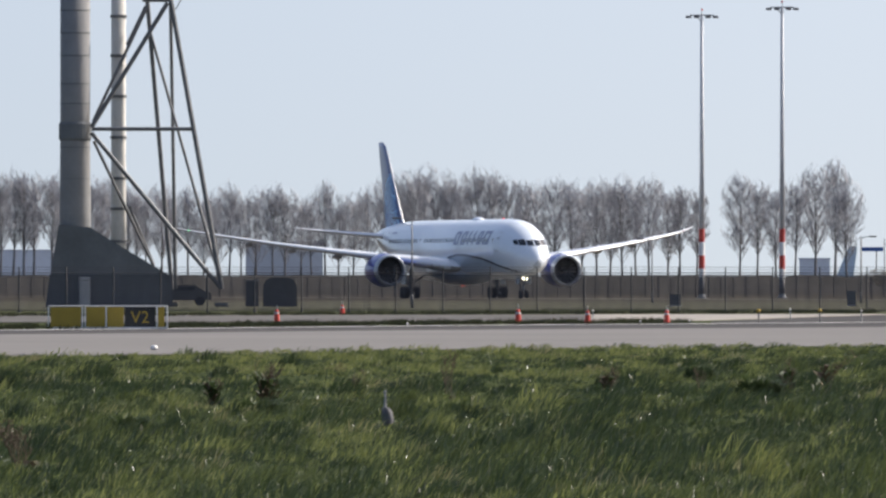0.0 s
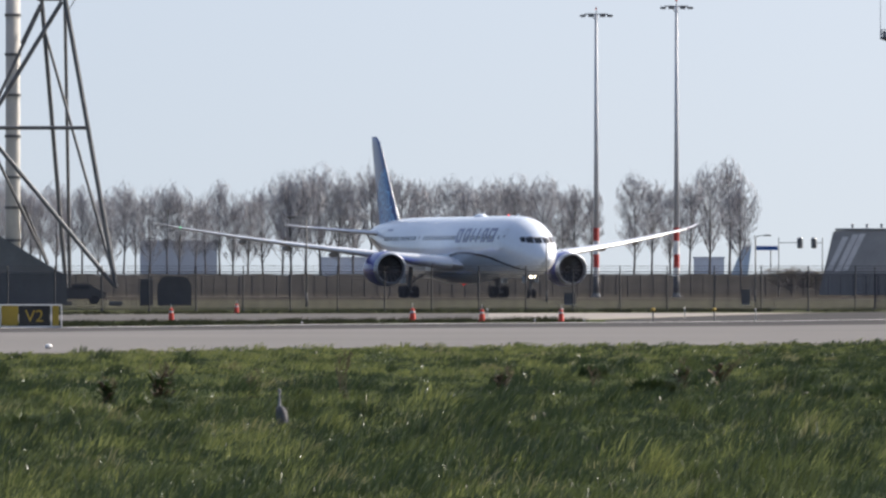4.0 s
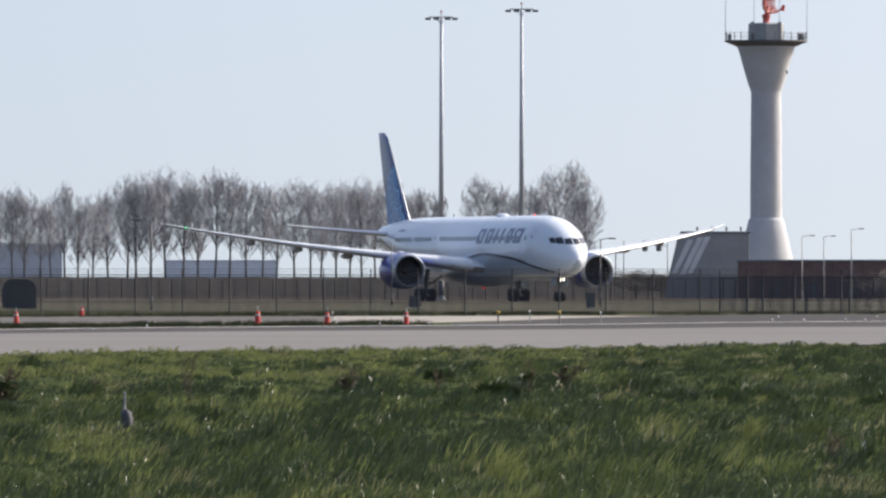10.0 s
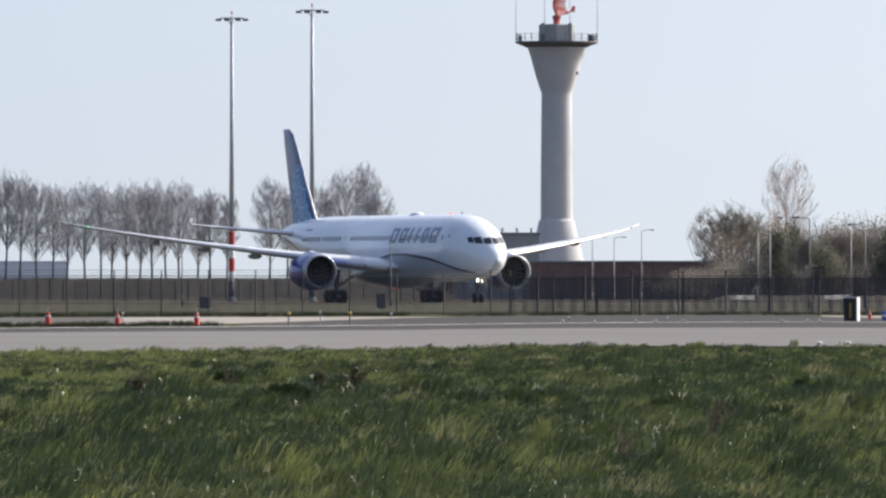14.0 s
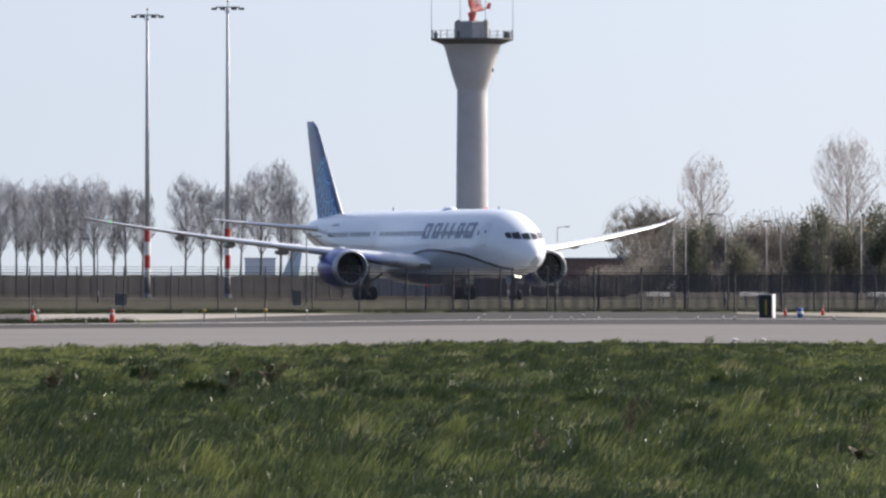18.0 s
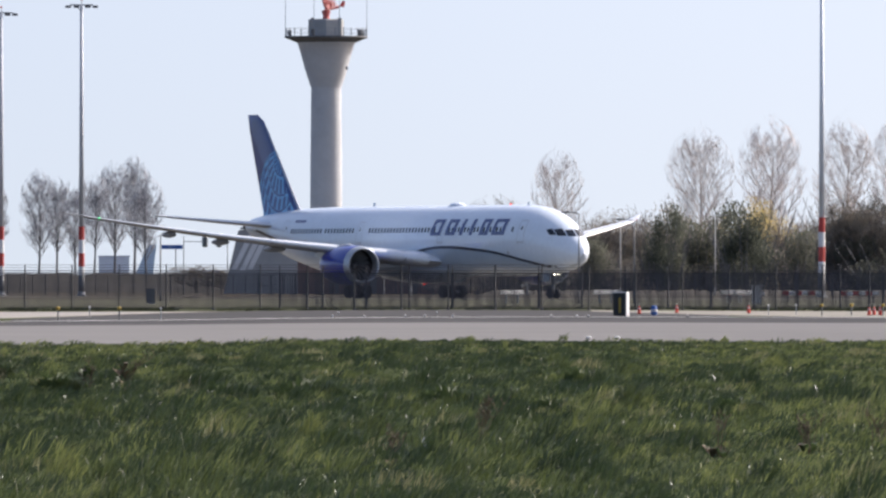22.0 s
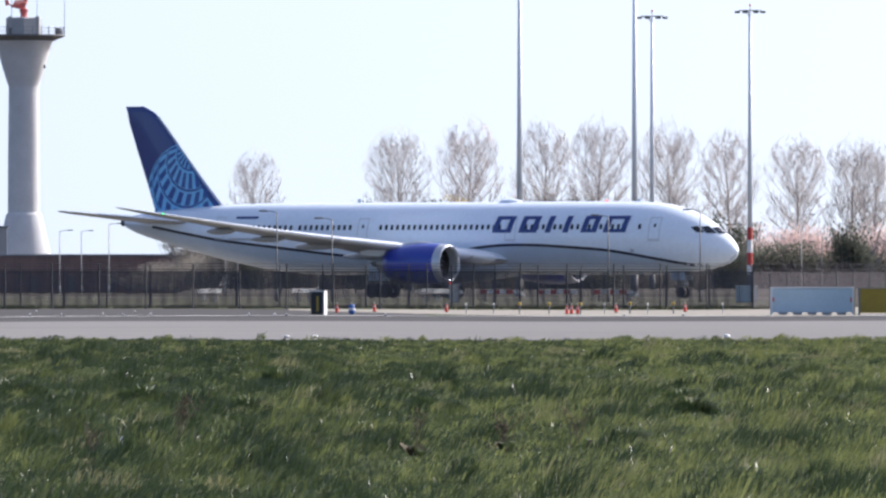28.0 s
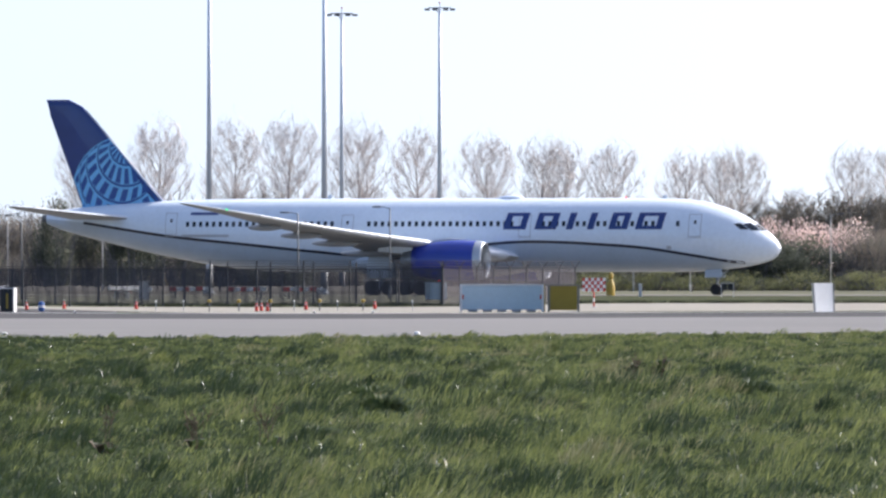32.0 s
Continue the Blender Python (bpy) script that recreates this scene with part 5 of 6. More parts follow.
def far_bank():
    """A low uneven earth bank that closes the field at the foot of the poplars."""
    bm = bmesh.new()
    rows = []
    n = 150
    for i in range(n + 1):
        a = -4.0 + 7.9 * i / n
        h = 2.75 + 0.25 * noise.noise((a * 9, 0, 0)) + 0.12 * noise.noise((a * 40, 3, 0))
        rows.append([bm.verts.new(at(a, d, z)) for d, z in ((1628, -0.1), (1634, h * 0.8), (1637, h), (1643, h * 0.9), (1650, -0.1))])
    for p, q in zip(rows, rows[1:]):
        for j in range(4):
            bm.faces.new((p[j], q[j], q[j + 1], p[j + 1]))
    bm.faces.new(rows[0])
    bm.faces.new(rows[-1])
    bmesh.ops.recalc_face_normals(bm, faces=bm.faces)
    solid("bank", bm, M_BANK, "low brown grass bank at the end of the field", "bank", kind="structure", smooth=True)
    # low pale bank added to lighten the dark ground before the scrub
    bm = bmesh.new()
    rows = []
    for i in range(121):
        a = 3.72 + 3.75 * i / 120
        h = (0.55 + 0.2 * noise.noise((a * 7, 1, 0)) + 0.1 * noise.noise((a * 23, 5, 0))) * min(1, (7.47 - a) / 0.3 + 0.05, (a - 3.72) / 0.1 + 0.05)
        rows.append([bm.verts.new(at(a, d, z)) for d, z in ((1286, -0.1), (1298, h * 0.55), (1312, h), (1320, h * 0.8), (1326, -0.1))])
    for p, q in zip(rows, rows[1:]):
        for j in range(4):
            bm.faces.new((p[j], q[j], q[j + 1], p[j + 1]))
    bm.faces.new(rows[0])
    bm.faces.new(rows[-1])
    bmesh.ops.recalc_face_normals(bm, faces=bm.faces)
    solid("fill_bank", bm, M_BANK2, "low grey-brown bank added to lighten the foot of the scrub", "bank", kind="structure", smooth=True)


def far_buildings():
    far_bank()
    def block(az0, az1, d, h, label, mat=M_BUILD, win=False):
        w = d * math.tan(radians(az1 - az0)) / 2
        b = thing("far_building", label, "building", Matrix.Translation(at((az0 + az1) / 2, d)) @ Matrix.Rotation(radians(-(az0 + az1) / 2), 4, "Z"), "far buildings")
        part("wall", boxed((-w, -8, 0), (w, 8, h)), mat, b, "grey wall paled to paint haze")
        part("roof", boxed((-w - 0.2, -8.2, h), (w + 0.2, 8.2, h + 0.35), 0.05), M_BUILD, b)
        if win:
            n = max(int(w * 2 / 4), 2)
            for i in range(n):
                x = -w + (i + 0.5) * 2 * w / n
                part("window", boxed((x - 1.1, -8.06, h * 0.45), (x + 1.1, -7.98, h * 0.7), 0.02), M_GLASS, b)

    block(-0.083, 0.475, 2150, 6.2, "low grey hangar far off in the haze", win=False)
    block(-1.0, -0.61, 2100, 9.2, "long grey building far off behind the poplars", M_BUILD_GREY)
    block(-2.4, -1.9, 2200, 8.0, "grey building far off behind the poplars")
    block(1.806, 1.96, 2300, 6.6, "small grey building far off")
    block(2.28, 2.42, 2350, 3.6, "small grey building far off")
    # tail of a parked aircraft far off, its blue paled to paint haze
    t = thing("parked_aircraft_tail", "pale blue tail fin of a distant parked aircraft", "airplane", Matrix.Translation(at(2.05, 2000)))
    rings = [[(a + 0.0, -0.3, zz), (b, -0.3, zz), (b, 0.3, zz), (a, 0.3, zz)] for a, b, zz in ((-3.4, 1.2, 0.0), (-2.2, 1.0, 2.5), (0.2, 1.7, 8.2))]
    part("fin", loft(rings), M_PALEBLUE, t)
    # blue direction board on two posts and two signal heads
    s = thing("direction_board", "blue direction board on two grey posts", "sign", Matrix.Translation(at(2.165, 1650)))
    for x in (-1.3, 0.9):
        part("post", tubed((x, 0, 0), (x, 0, 8.3 if x < 0 else 6.6), 0.09, n=6), M_STEEL, s)
    part("board", boxed((-1.2, -0.1, 6.35), (1.9, -0.02, 6.95), 0.02), M_BLUE, s, "blue board")
    for a, px in ((2.344, -3.0), (2.415, 1.2)):
        g = thing("traffic_light", "dark traffic signal on a thin pole", "traffic light", Matrix.Translation(at(a, 1600)), "traffic signals")
        part("pole", tubed((px, 0, 0), (px, 0, 8.0), 0.09, 0.06, 6), M_STEEL, g)
        part("arm", tubed((px, 0, 7.25), (0, 0, 7.25), 0.06, n=6), M_STEEL, g)
        hd = part("head", boxed((-0.42, -0.2, 6.45), (0.42, 0.2, 8.0), 0.18), M_STEEL, g, "grey signal head with rounded corners")
        for zz in (6.75, 7.22, 7.7):
            part("lens_hood", lathe([(0.16, 0), (0.17, -0.22), (0.15, -0.22), (0.14, 0)], 10, "Y", caps=False), M_SIGNBLACK, hd, m=Matrix.Translation((0, -0.2, zz)))


def marker(name, label, cat, bm_mats, az, d, group="", turn=0.0):
    t = thing(name, label, cat, Matrix.Translation(at(az, d, 0.02)) @ Matrix.Rotation(radians(-az + turn), 4, "Z"), group)
    for nm, bm, mat in bm_mats:
        part(nm, bm, mat, t)
    return t


def clutter():
    # taxiway sign beside the runway, back parts yellow
    s = thing("taxiway_sign", "long taxiway sign with black panel and yellow panels", "sign", Matrix.Translation(at(-1.696, 371, 0.03)) @ Matrix.Rotation(radians(1.7), 4, "Z"))
    k = 371 / 20004.0
    X = lambda px: (px - 192) * k
    part("frame", box(box(box(bmesh.new(), (X(86), -0.12, 0.72), (X(147), 0.12, 0.76), 0.01), (X(150), -0.12, 0.72), (X(297), 0.12, 0.76), 0.01), (X(86), -0.1, 0.0), (X(297), 0.1, 0.05), 0.01), M_WHITE, s, "pale metal frame")
    for a, b, mat, lab in ((90, 144, M_YELLOW, "blank yellow panel"), (153, 187, M_YELLOW, "blank yellow panel"), (190, 219, M_YELLOW, "blank yellow panel"), (221, 275, M_SIGNBLACK, "black panel with yellow writing"), (280, 291, M_YELLOW, "blank yellow panel")):
        p = part("panel", boxed((X(a), -0.10, 0.05), (X(b), 0.06, 0.72), 0.012), mat, s, lab)
    for px in (86, 146, 151, 188, 278, 296):
        part("mullion", boxed((X(px) - 0.02, -0.12, 0.0), (X(px) + 0.02, 0.10, 0.72), 0.008), M_WHITE, s)
    cu = bpy.data.curves.new("text", "FONT")
    cu.body, cu.size, cu.extrude, cu.align_x = "V2", 0.56, 0.004, "CENTER"
    tmp = bpy.data.objects.new("text", cu)
    me = bpy.data.meshes.new_from_object(tmp)
    me.materials.clear()
    me.materials.append(M_YELLOW)
    o = new("lettering", me)
    o.parent = s
    o.matrix_basis = Matrix.Translation((X(248), -0.112, 0.19)) @ Matrix.Rotation(radians(90), 4, "X")
    # pale blue panel and yellow cabinet near the fence corner
    b = thing("sign_rear", "back of a large pale blue runway sign with metal feet", "sign", Matrix.Translation(at(6.953, 488, 0.02)) @ Matrix.Rotation(radians(-6.953), 4, "Z"))
    w = 488 * math.tan(radians(0.207))
    part("panel", boxed((-w, -0.1, 0.1), (w, 0.1, 1.14), 0.02), M_SIGNBLUE, b, "pale blue metal back")
    part("top_rail", boxed((-w - 0.03, -0.13, 1.14), (w + 0.03, 0.13, 1.2), 0.01), M_WHITE, b)
    for x in (-w, w):
        part("end_post", boxed((x - 0.05, -0.14, 0.0), (x + 0.05, 0.14, 1.16), 0.01), M_WHITE, b)
        part("reflector", boxed((x * 0.96 - 0.05, -0.13, 0.55), (x * 0.96 + 0.05, -0.1, 0.75), 0.005), M_RED, b, "small red reflector")
    for i in range(5):
        part("foot", boxed((-w + 0.5 + i * (w - 0.5) / 2 - 0.2, -0.2, 0.0), (-w + 0.5 + i * (w - 0.5) / 2 + 0.2, 0.2, 0.1), 0.01), M_STEEL, b)
    y = thing("yellow_sign", "square yellow sign back in a pale frame", "sign", Matrix.Translation(at(7.262, 488, 0.02)) @ Matrix.Rotation(radians(-7.262), 4, "Z"))
    part("panel", boxed((-0.56, -0.08, 0.08), (0.62, 0.08, 1.12), 0.015), M_YELLOW, y)
    for x in (-0.82, -0.6, 0.68):
        part("post", boxed((x - 0.05, -0.1, 0.0), (x + 0.05, 0.1, 1.18), 0.01), M_SAND if x != -0.82 else M_YELLOW, y)
    part("top_rail", boxed((-0.85, -0.1, 1.14), (0.73, 0.1, 1.18), 0.01), M_SAND, y)
    # black board with a white side
    p = thing("black_board", "small black sign board with a white edge", "sign", Matrix.Translation(at(4.456, 486, 0.02)) @ Matrix.Rotation(radians(-24), 4, "Z"))
    part("face", boxed((-0.36, -0.1, 0.02), (0.22, 0.14, 1.0), 0.015), M_SIGNBLACK, p)
    part("edge_plate", boxed((0.222, -0.13, 0.0), (0.27, 0.24, 1.04), 0.01), M_WHITE, p, "white edge plate")
    part("cap", boxed((-0.38, -0.12, 1.0), (0.222, 0.16, 1.04), 0.008), M_WHITE, p)
    part("mark", boxed((-0.10, -0.112, 0.15), (0.0, -0.1, 0.8), 0.004), M_YELLOW, p, "plain narrow bar")
    q = thing("white_board", "leaning white board with dark edges", "sign", Matrix.Translation(at(8.58, 487, 0.02)) @ Matrix.Rotation(radians(32), 4, "Z"))
    rings = [[(a, -0.06, zz), (b_, -0.06, zz), (b_, 0.06, zz), (a, 0.06, zz)] for a, b_, zz in ((-0.46, 0.54, 0.0), (-0.58, 0.50, 1.25))]
    part("face", loft(rings), M_WHITE, q)
    part("edge_bar", tube(tubed((-0.50, -0.08, 0.0), (-0.62, -0.08, 1.25), 0.03, n=5), (0.58, -0.08, 0.0), (0.54, -0.08, 1.25), 0.03, n=5), M_STEEL_DARK, q)
    # traffic cones and posts
    def cone():
        return [("body", lathe([(0.125, 0.03), (0.12, 0.12), (0.10, 0.34), (0.075, 0.5), (0.03, 0.53)], 12), M_ORANGE),
                ("base", boxed((-0.15, -0.15, 0), (0.15, 0.15, 0.035), 0.012), M_TYRE), ("band", lathe([(0.101, 0.36), (0.104, 0.35), (0.092, 0.42), (0.09, 0.42)], 12, caps=False), M_CONC), ("staff", tubed((0, 0, 0.5), (0, 0, 0.72), 0.016, n=5), M_CONC)]

    first = marker("traffic_cone", "orange traffic cone with a pale band beside the runway", "cone", cone(), 0.381, 425, "traffic cones")
    for az, d in ((0.733, 425), (1.134, 426), (-0.842, 440), (-0.51, 545), (4.545, 520), (4.735, 535), (5.10, 530), (5.96, 520), (6.31, 535), (5.71, 496), (5.765, 497), (5.735, 500)):
        copy_thing(first, Matrix.Translation(at(az, d, 0.02)) @ Matrix.Scale(0.68 if az > 4 else 0.92, 4))
    first = marker("marker_post", "short marker post with a yellow head", "post", [("post", tubed((0, 0, 0), (0, 0, 0.42), 0.03, n=6), M_STEEL_DARK), ("head", lathe([(0.04, 0.38), (0.085, 0.42), (0.085, 0.48), (0.04, 0.52), (0.01, 0.53)], 8), M_YELLOW)], 1.60, 435, "marker posts")
    for az, d in ((1.91, 438), (5.47, 498), (5.62, 500), (5.78, 497), (6.03, 505), (6.25, 506)):
        copy_thing(first, Matrix.Translation(at(az, d, 0.02)))
    first = marker("slim_post", "slim grey marker post beside the taxiway", "post", [("post", tubed((0, 0, 0), (0, 0, 0.42), 0.022, n=6), M_STEEL), ("cap", lathe([(0.03, 0.4), (0.045, 0.44), (0.01, 0.48)], 6), M_WHITE)], 1.76, 470, "slim posts")
    for az in (2.12, 5.2, 5.34, 5.9, 6.12, 6.5, 7.3, 1.14, 0.76):
        copy_thing(first, Matrix.Translation(at(az, 505 if az > 3 else 445, 0.02)))
    # flush edge lights: small white domes
    def light():
        return [("base", lathe([(0.06, 0), (0.055, 0.03), (0.04, 0.05)], 8), M_STEEL_DARK), ("dome", lathe([(0.028, 0.04), (0.032, 0.07), (0.022, 0.09), (0.01, 0.1)], 8), M_WHITE)]

    first = marker("edge_light", "small white edge light beside the paving", "lamp", light(), 2.99, 474, "edge lights")
    for az, d in ((3.15, 470), (3.36, 474), (3.46, 474), (3.6, 474), (4.10, 474), (4.23, 475), (4.29, 473), (4.79, 470), (3.52, 520), (3.02, 520), (6.0, 470), (6.3, 472), (-0.18, 402), (1.0, 428), (1.25, 427)):
        copy_thing(first, Matrix.Translation(at(az, d, 0.03)))
    big = marker("runway_light", "raised white runway edge light in the grass edge", "lamp",
                 [("stem", tubed((0, 0, 0), (0, 0, 0.06), 0.07, n=8), M_STEEL_DARK), ("dome", lathe([(0.075, 0.04), (0.08, 0.07), (0.06, 0.10), (0.03, 0.115), (0.01, 0.12)], 12), M_WHITE)], -1.4635, 250, "runway lights")
    for az, d, flat in ((4.29, 288, 0.6), (4.435, 288, 0.6), (6.522, 282, 1.0)):
        copy_thing(big, Matrix.Translation(at(az, d, 0.03)) @ Matrix.Diagonal((1, 1, flat, 1)))
    # blue-and-white barrel, chequered board, yellow hydrant-like post
    marker("blue_barrel", "small blue and white marker barrel", "barrel", [("body", lathe([(0.1, 0), (0.14, 0.1), (0.14, 0.3), (0.1, 0.42), (0.01, 0.44)], 12), M_BLUE), ("band", lathe([(0.146, 0.16), (0.146, 0.26)], 12, caps=False), M_WHITE)], 4.62, 500)
    ch = thing("chequered_board", "red and white chequered marker board on a post", "sign", Matrix.Translation(at(7.42, 560)) @ Matrix.Rotation(radians(-7.42), 4, "Z"))
    part("post", tubed((0, 0.05, 0), (0, 0.05, 1.2), 0.035, n=6), M_RED, ch)
    part("post_band", tubed((0, 0.05, 0.3), (0, 0.05, 0.5), 0.038, n=6), M_WHITE, ch, "white band")
    part("foot", boxed((-0.14, -0.1, 0), (0.14, 0.2, 0.06), 0.01), M_CONC, ch)
    for i in range(8):
        for j in range(4):
            part("tile", boxed((-0.576 + i * 0.144, -0.03, 0.83 + j * 0.168), (-0.576 + (i + 1) * 0.144 - 0.005, 0.01, 0.83 + (j + 1) * 0.168 - 0.005)), M_RED if (i + j) % 2 else M_WHITE, ch)
    marker("yellow_bollard", "yellow bell-shaped bollard with a small cap", "bollard", [("post", lathe([(0.36, 0), (0.37, 0.5), (0.33, 0.9), (0.22, 1.2), (0.14, 1.35)], 14), M_YELLOW), ("cap", lathe([(0.15, 1.36), (0.22, 1.45), (0.23, 1.75), (0.16, 1.92), (0.03, 1.98)], 14), M_YELLOW)], 7.505, 960)
    marker("white_post", "short white marker post on the grass", "post", [("post", boxed((-0.13, -0.08, 0), (0.13, 0.08, 0.95), 0.02), M_CONC), ("cap", boxed((-0.15, -0.1, 0.95), (0.15, 0.1, 1.02), 0.02), M_WHITE)], 7.655, 900)
    marker("warning_post", "thin post with a red and white head", "post", [("pole", tubed((0, 0, 0), (0, 0, 3.9), 0.06, 0.05, 6), M_STEEL), ("head", lathe([(0.12, 3.85), (0.3, 3.95), (0.3, 4.15), (0.14, 4.25)], 10), M_RED), ("cap", lathe([(0.15, 4.26), (0.2, 4.36), (0.12, 4.5), (0.02, 4.54)], 10), M_WHITE)], 7.62, 1240)
    dk = thing("dark_sign", "low dark sign of two panels in a pale frame", "sign", Matrix.Translation(at(8.097, 900)) @ Matrix.Rotation(radians(-8.097), 4, "Z"))
    for x in (-0.25, 0.23):
        part("panel", boxed((x - 0.21, -0.06, 0.57), (x + 0.21, 0.06, 1.06), 0.015), M_SIGNBLACK, dk, "black panel")
    part("top_rail", boxed((-0.5, -0.08, 1.065), (0.48, 0.08, 1.13), 0.01), M_CONC, dk)
    for x in (-0.49, 0.47):
        part("post", boxed((x - 0.025, -0.07, 0), (x + 0.025, 0.07, 1.065), 0.008), M_CONC, dk)
    # red and white barrier planks behind the fence
    def barrier():
        out = []
        for i in range(6):
            out.append(("board_%s" % ("red" if i % 2 == 0 else "white"), boxed((-1.4 + i * 0.467, -0.05, 0.55), (-1.4 + (i + 1) * 0.467 - 0.004, 0.05, 0.85), 0.01), M_RED if i % 2 == 0 else M_WHITE))
        for x in (-1.0, 1.0):
            out.append(("leg", boxed((x - 0.05, -0.25, 0), (x + 0.05, 0.25, 0.55), 0.01), M_STEEL_DARK))
        return [(n_.split("_")[0], b_, m_) for n_, b_, m_ in out]

    first = marker("road_barrier", "red and white striped plank barrier behind the fence", "barrier", barrier(), 5.37, 800, "plank barriers")
    for az in (5.66, 5.945, 5.08):
        copy_thing(first, Matrix.Translation(at(az, 802)) @ Matrix.Rotation(radians(-az), 4, "Z"))
    # small white notice boards and a grey cabinet seen through the fence
    first = marker("notice_board", "small white notice board on two legs", "sign", [("board", boxed((-1.15, -0.05, 0.62), (1.15, 0.05, 0.92), 0.02), M_WHITE), ("leg", boxed((-0.6, -0.04, 0), (-0.5, 0.04, 0.62)), M_STEEL), ("leg", boxed((0.5, -0.04, 0), (0.6, 0.04, 0.62)), M_STEEL)], 4.375, 800, "notice boards", 42)
    for az in (5.02, 5.09, 3.9):
        copy_thing(first, Matrix.Translation(at(az, 800)) @ Matrix.Rotation(radians(42 - az), 4, "Z"))
    for az, w, h, mat, lab in ((5.14, 0.35, 1.2, M_CONC, "pale grey switch cabinet"), (6.62, 0.75, 1.1, M_SIGNBLUE, "blue-grey switch cabinet"), (2.07, 0.3, 1.0, M_CONC_DARK, "dark switch cabinet"), (1.177, 0.4, 0.75, M_STEEL_DARK, "dark switch cabinet")):
        marker("switch_cabinet", lab + " behind the fence", "cabinet", [("body", boxed((-w, -0.3, 0.05), (w, 0.3, h), 0.03), mat), ("lid", boxed((-w - 0.04, -0.34, h), (w + 0.04, 0.34, h + 0.06), 0.02), mat), ("plinth", boxed((-w, -0.28, 0), (w, 0.28, 0.05)), M_CONC)], az, 770, "switch cabinets")
    # shed colour lifted from near black to paint haze
    M_SHED = material("dark_shed_paint", (0.095, 0.098, 0.10), (0.07, 0.073, 0.074), 0.8, scale=1)
    # dark equipment shed and a parked van beyond the fence
    sh = thing("equipment_shed", "dark green-black equipment sheds beside the field", "shed", Matrix.Translation(at(-0.87, 760)) @ Matrix.Rotation(radians(0.87), 4, "Z"))
    dome = [(-0.55, 0.0), (-0.58, 1.35), (-0.35, 1.8), (0.0, 1.98), (1.0, 1.98), (1.45, 1.82), (1.72, 1.4), (1.75, 0.0)]
    part("tank", loft([[(x, yy, zz) for x, zz in dome] for yy in (-1, 1)]), M_SHED, sh, "rounded dark tank body")
    for a, b_, h in ((-1.75, -0.85, 1.72),):
        bd = part("body", boxed((a, -1, 0), (b_, 1, h), 0.06), M_SHED, sh, "dark shed body")
        part("roof", boxed((a - 0.06, -1.06, h), (b_ + 0.06, 1.06, h + 0.08), 0.02), M_ROOF, bd)
    for az, lab, mat in ((-1.33, "dark blue-grey parked car beyond the fence", M_SHED), ):
        c = thing("parked_car", lab, "car", Matrix.Translation(at(az, 800)) @ Matrix.Rotation(radians(5), 4, "Z"))
        prof = [(-2.1, 0.35), (-2.12, 0.8), (-1.95, 0.95), (-1.2, 1.05), (-0.6, 1.45), (0.9, 1.48), (1.7, 1.0), (2.1, 0.9), (2.15, 0.4)]
        part("body", loft([[(x, yy, zz) for x, zz in prof] for yy in (-0.85, 0.85)]), mat, c)
        part("window", boxed((-0.5, -0.87, 1.05), (1.0, 0.87, 1.38), 0.05), M_GLASS, c)
        for x in (-1.35, 1.35):
            for yy in (-0.8, 0.8):
                part("wheel", lathe([(0.05, -0.1), (0.31, -0.1), (0.33, 0), (0.31, 0.1), (0.05, 0.1)], 14, "Y"), M_TYRE, c, m=Matrix.Translation((x, yy, 0.33)))


fence()
MASTS = ((1.3116, 1235, 27, 405, 504), (1.7185, 1230, 13, 405, 504), (5.470, 1115, -60, 383, 498), (6.053, 1065, -60, 378, 498), (6.142, 1312, 28, 405, 497), (6.638, 1310, 18, 402, 497))
for i, (az, d, top, band, hor) in enumerate(MASTS):
    flood_mast(az, d, EYE + (hor - top) * d / 20004, EYE + (hor - band) * d / 20004, "tall slim grey floodlight mast, red and white below", True)
for az, d, h in ((4.24, 795, 6.3), (4.52, 795, 5.8), (5.92, 795, 6.0), (6.386, 795, 6.4), (-0.157, 720, 5.6), (2.118, 900, 5.2), (1.06, 900, 5.0), (7.0, 1100, 5.2)):
    street_lamp(az, d, h, 0.7, -1 if az != 2.118 else 1)
for az, d, h in ((3.14, 1250, 7.0), (3.25, 1350, 7.4), (3.39, 1300, 8.0), (3.98, 1250, 7.5), (4.04, 1260, 9.2), (4.45, 1250, 8.5), (4.93, 1250, 8.8), (5.95, 1240, 8.6), (8.62, 1200, 8.2), (2.55, 1500, 7.8), (6.9, 1230, 8.6), (7.908, 1200, 8.4)):
    street_lamp(az, d, h, 0.9, 1, M_SAND2, 1.25)
RADAR = radar_tower()
tower_base()
lattice_tower()
woods()
scrub()
far_buildings()
clutter()


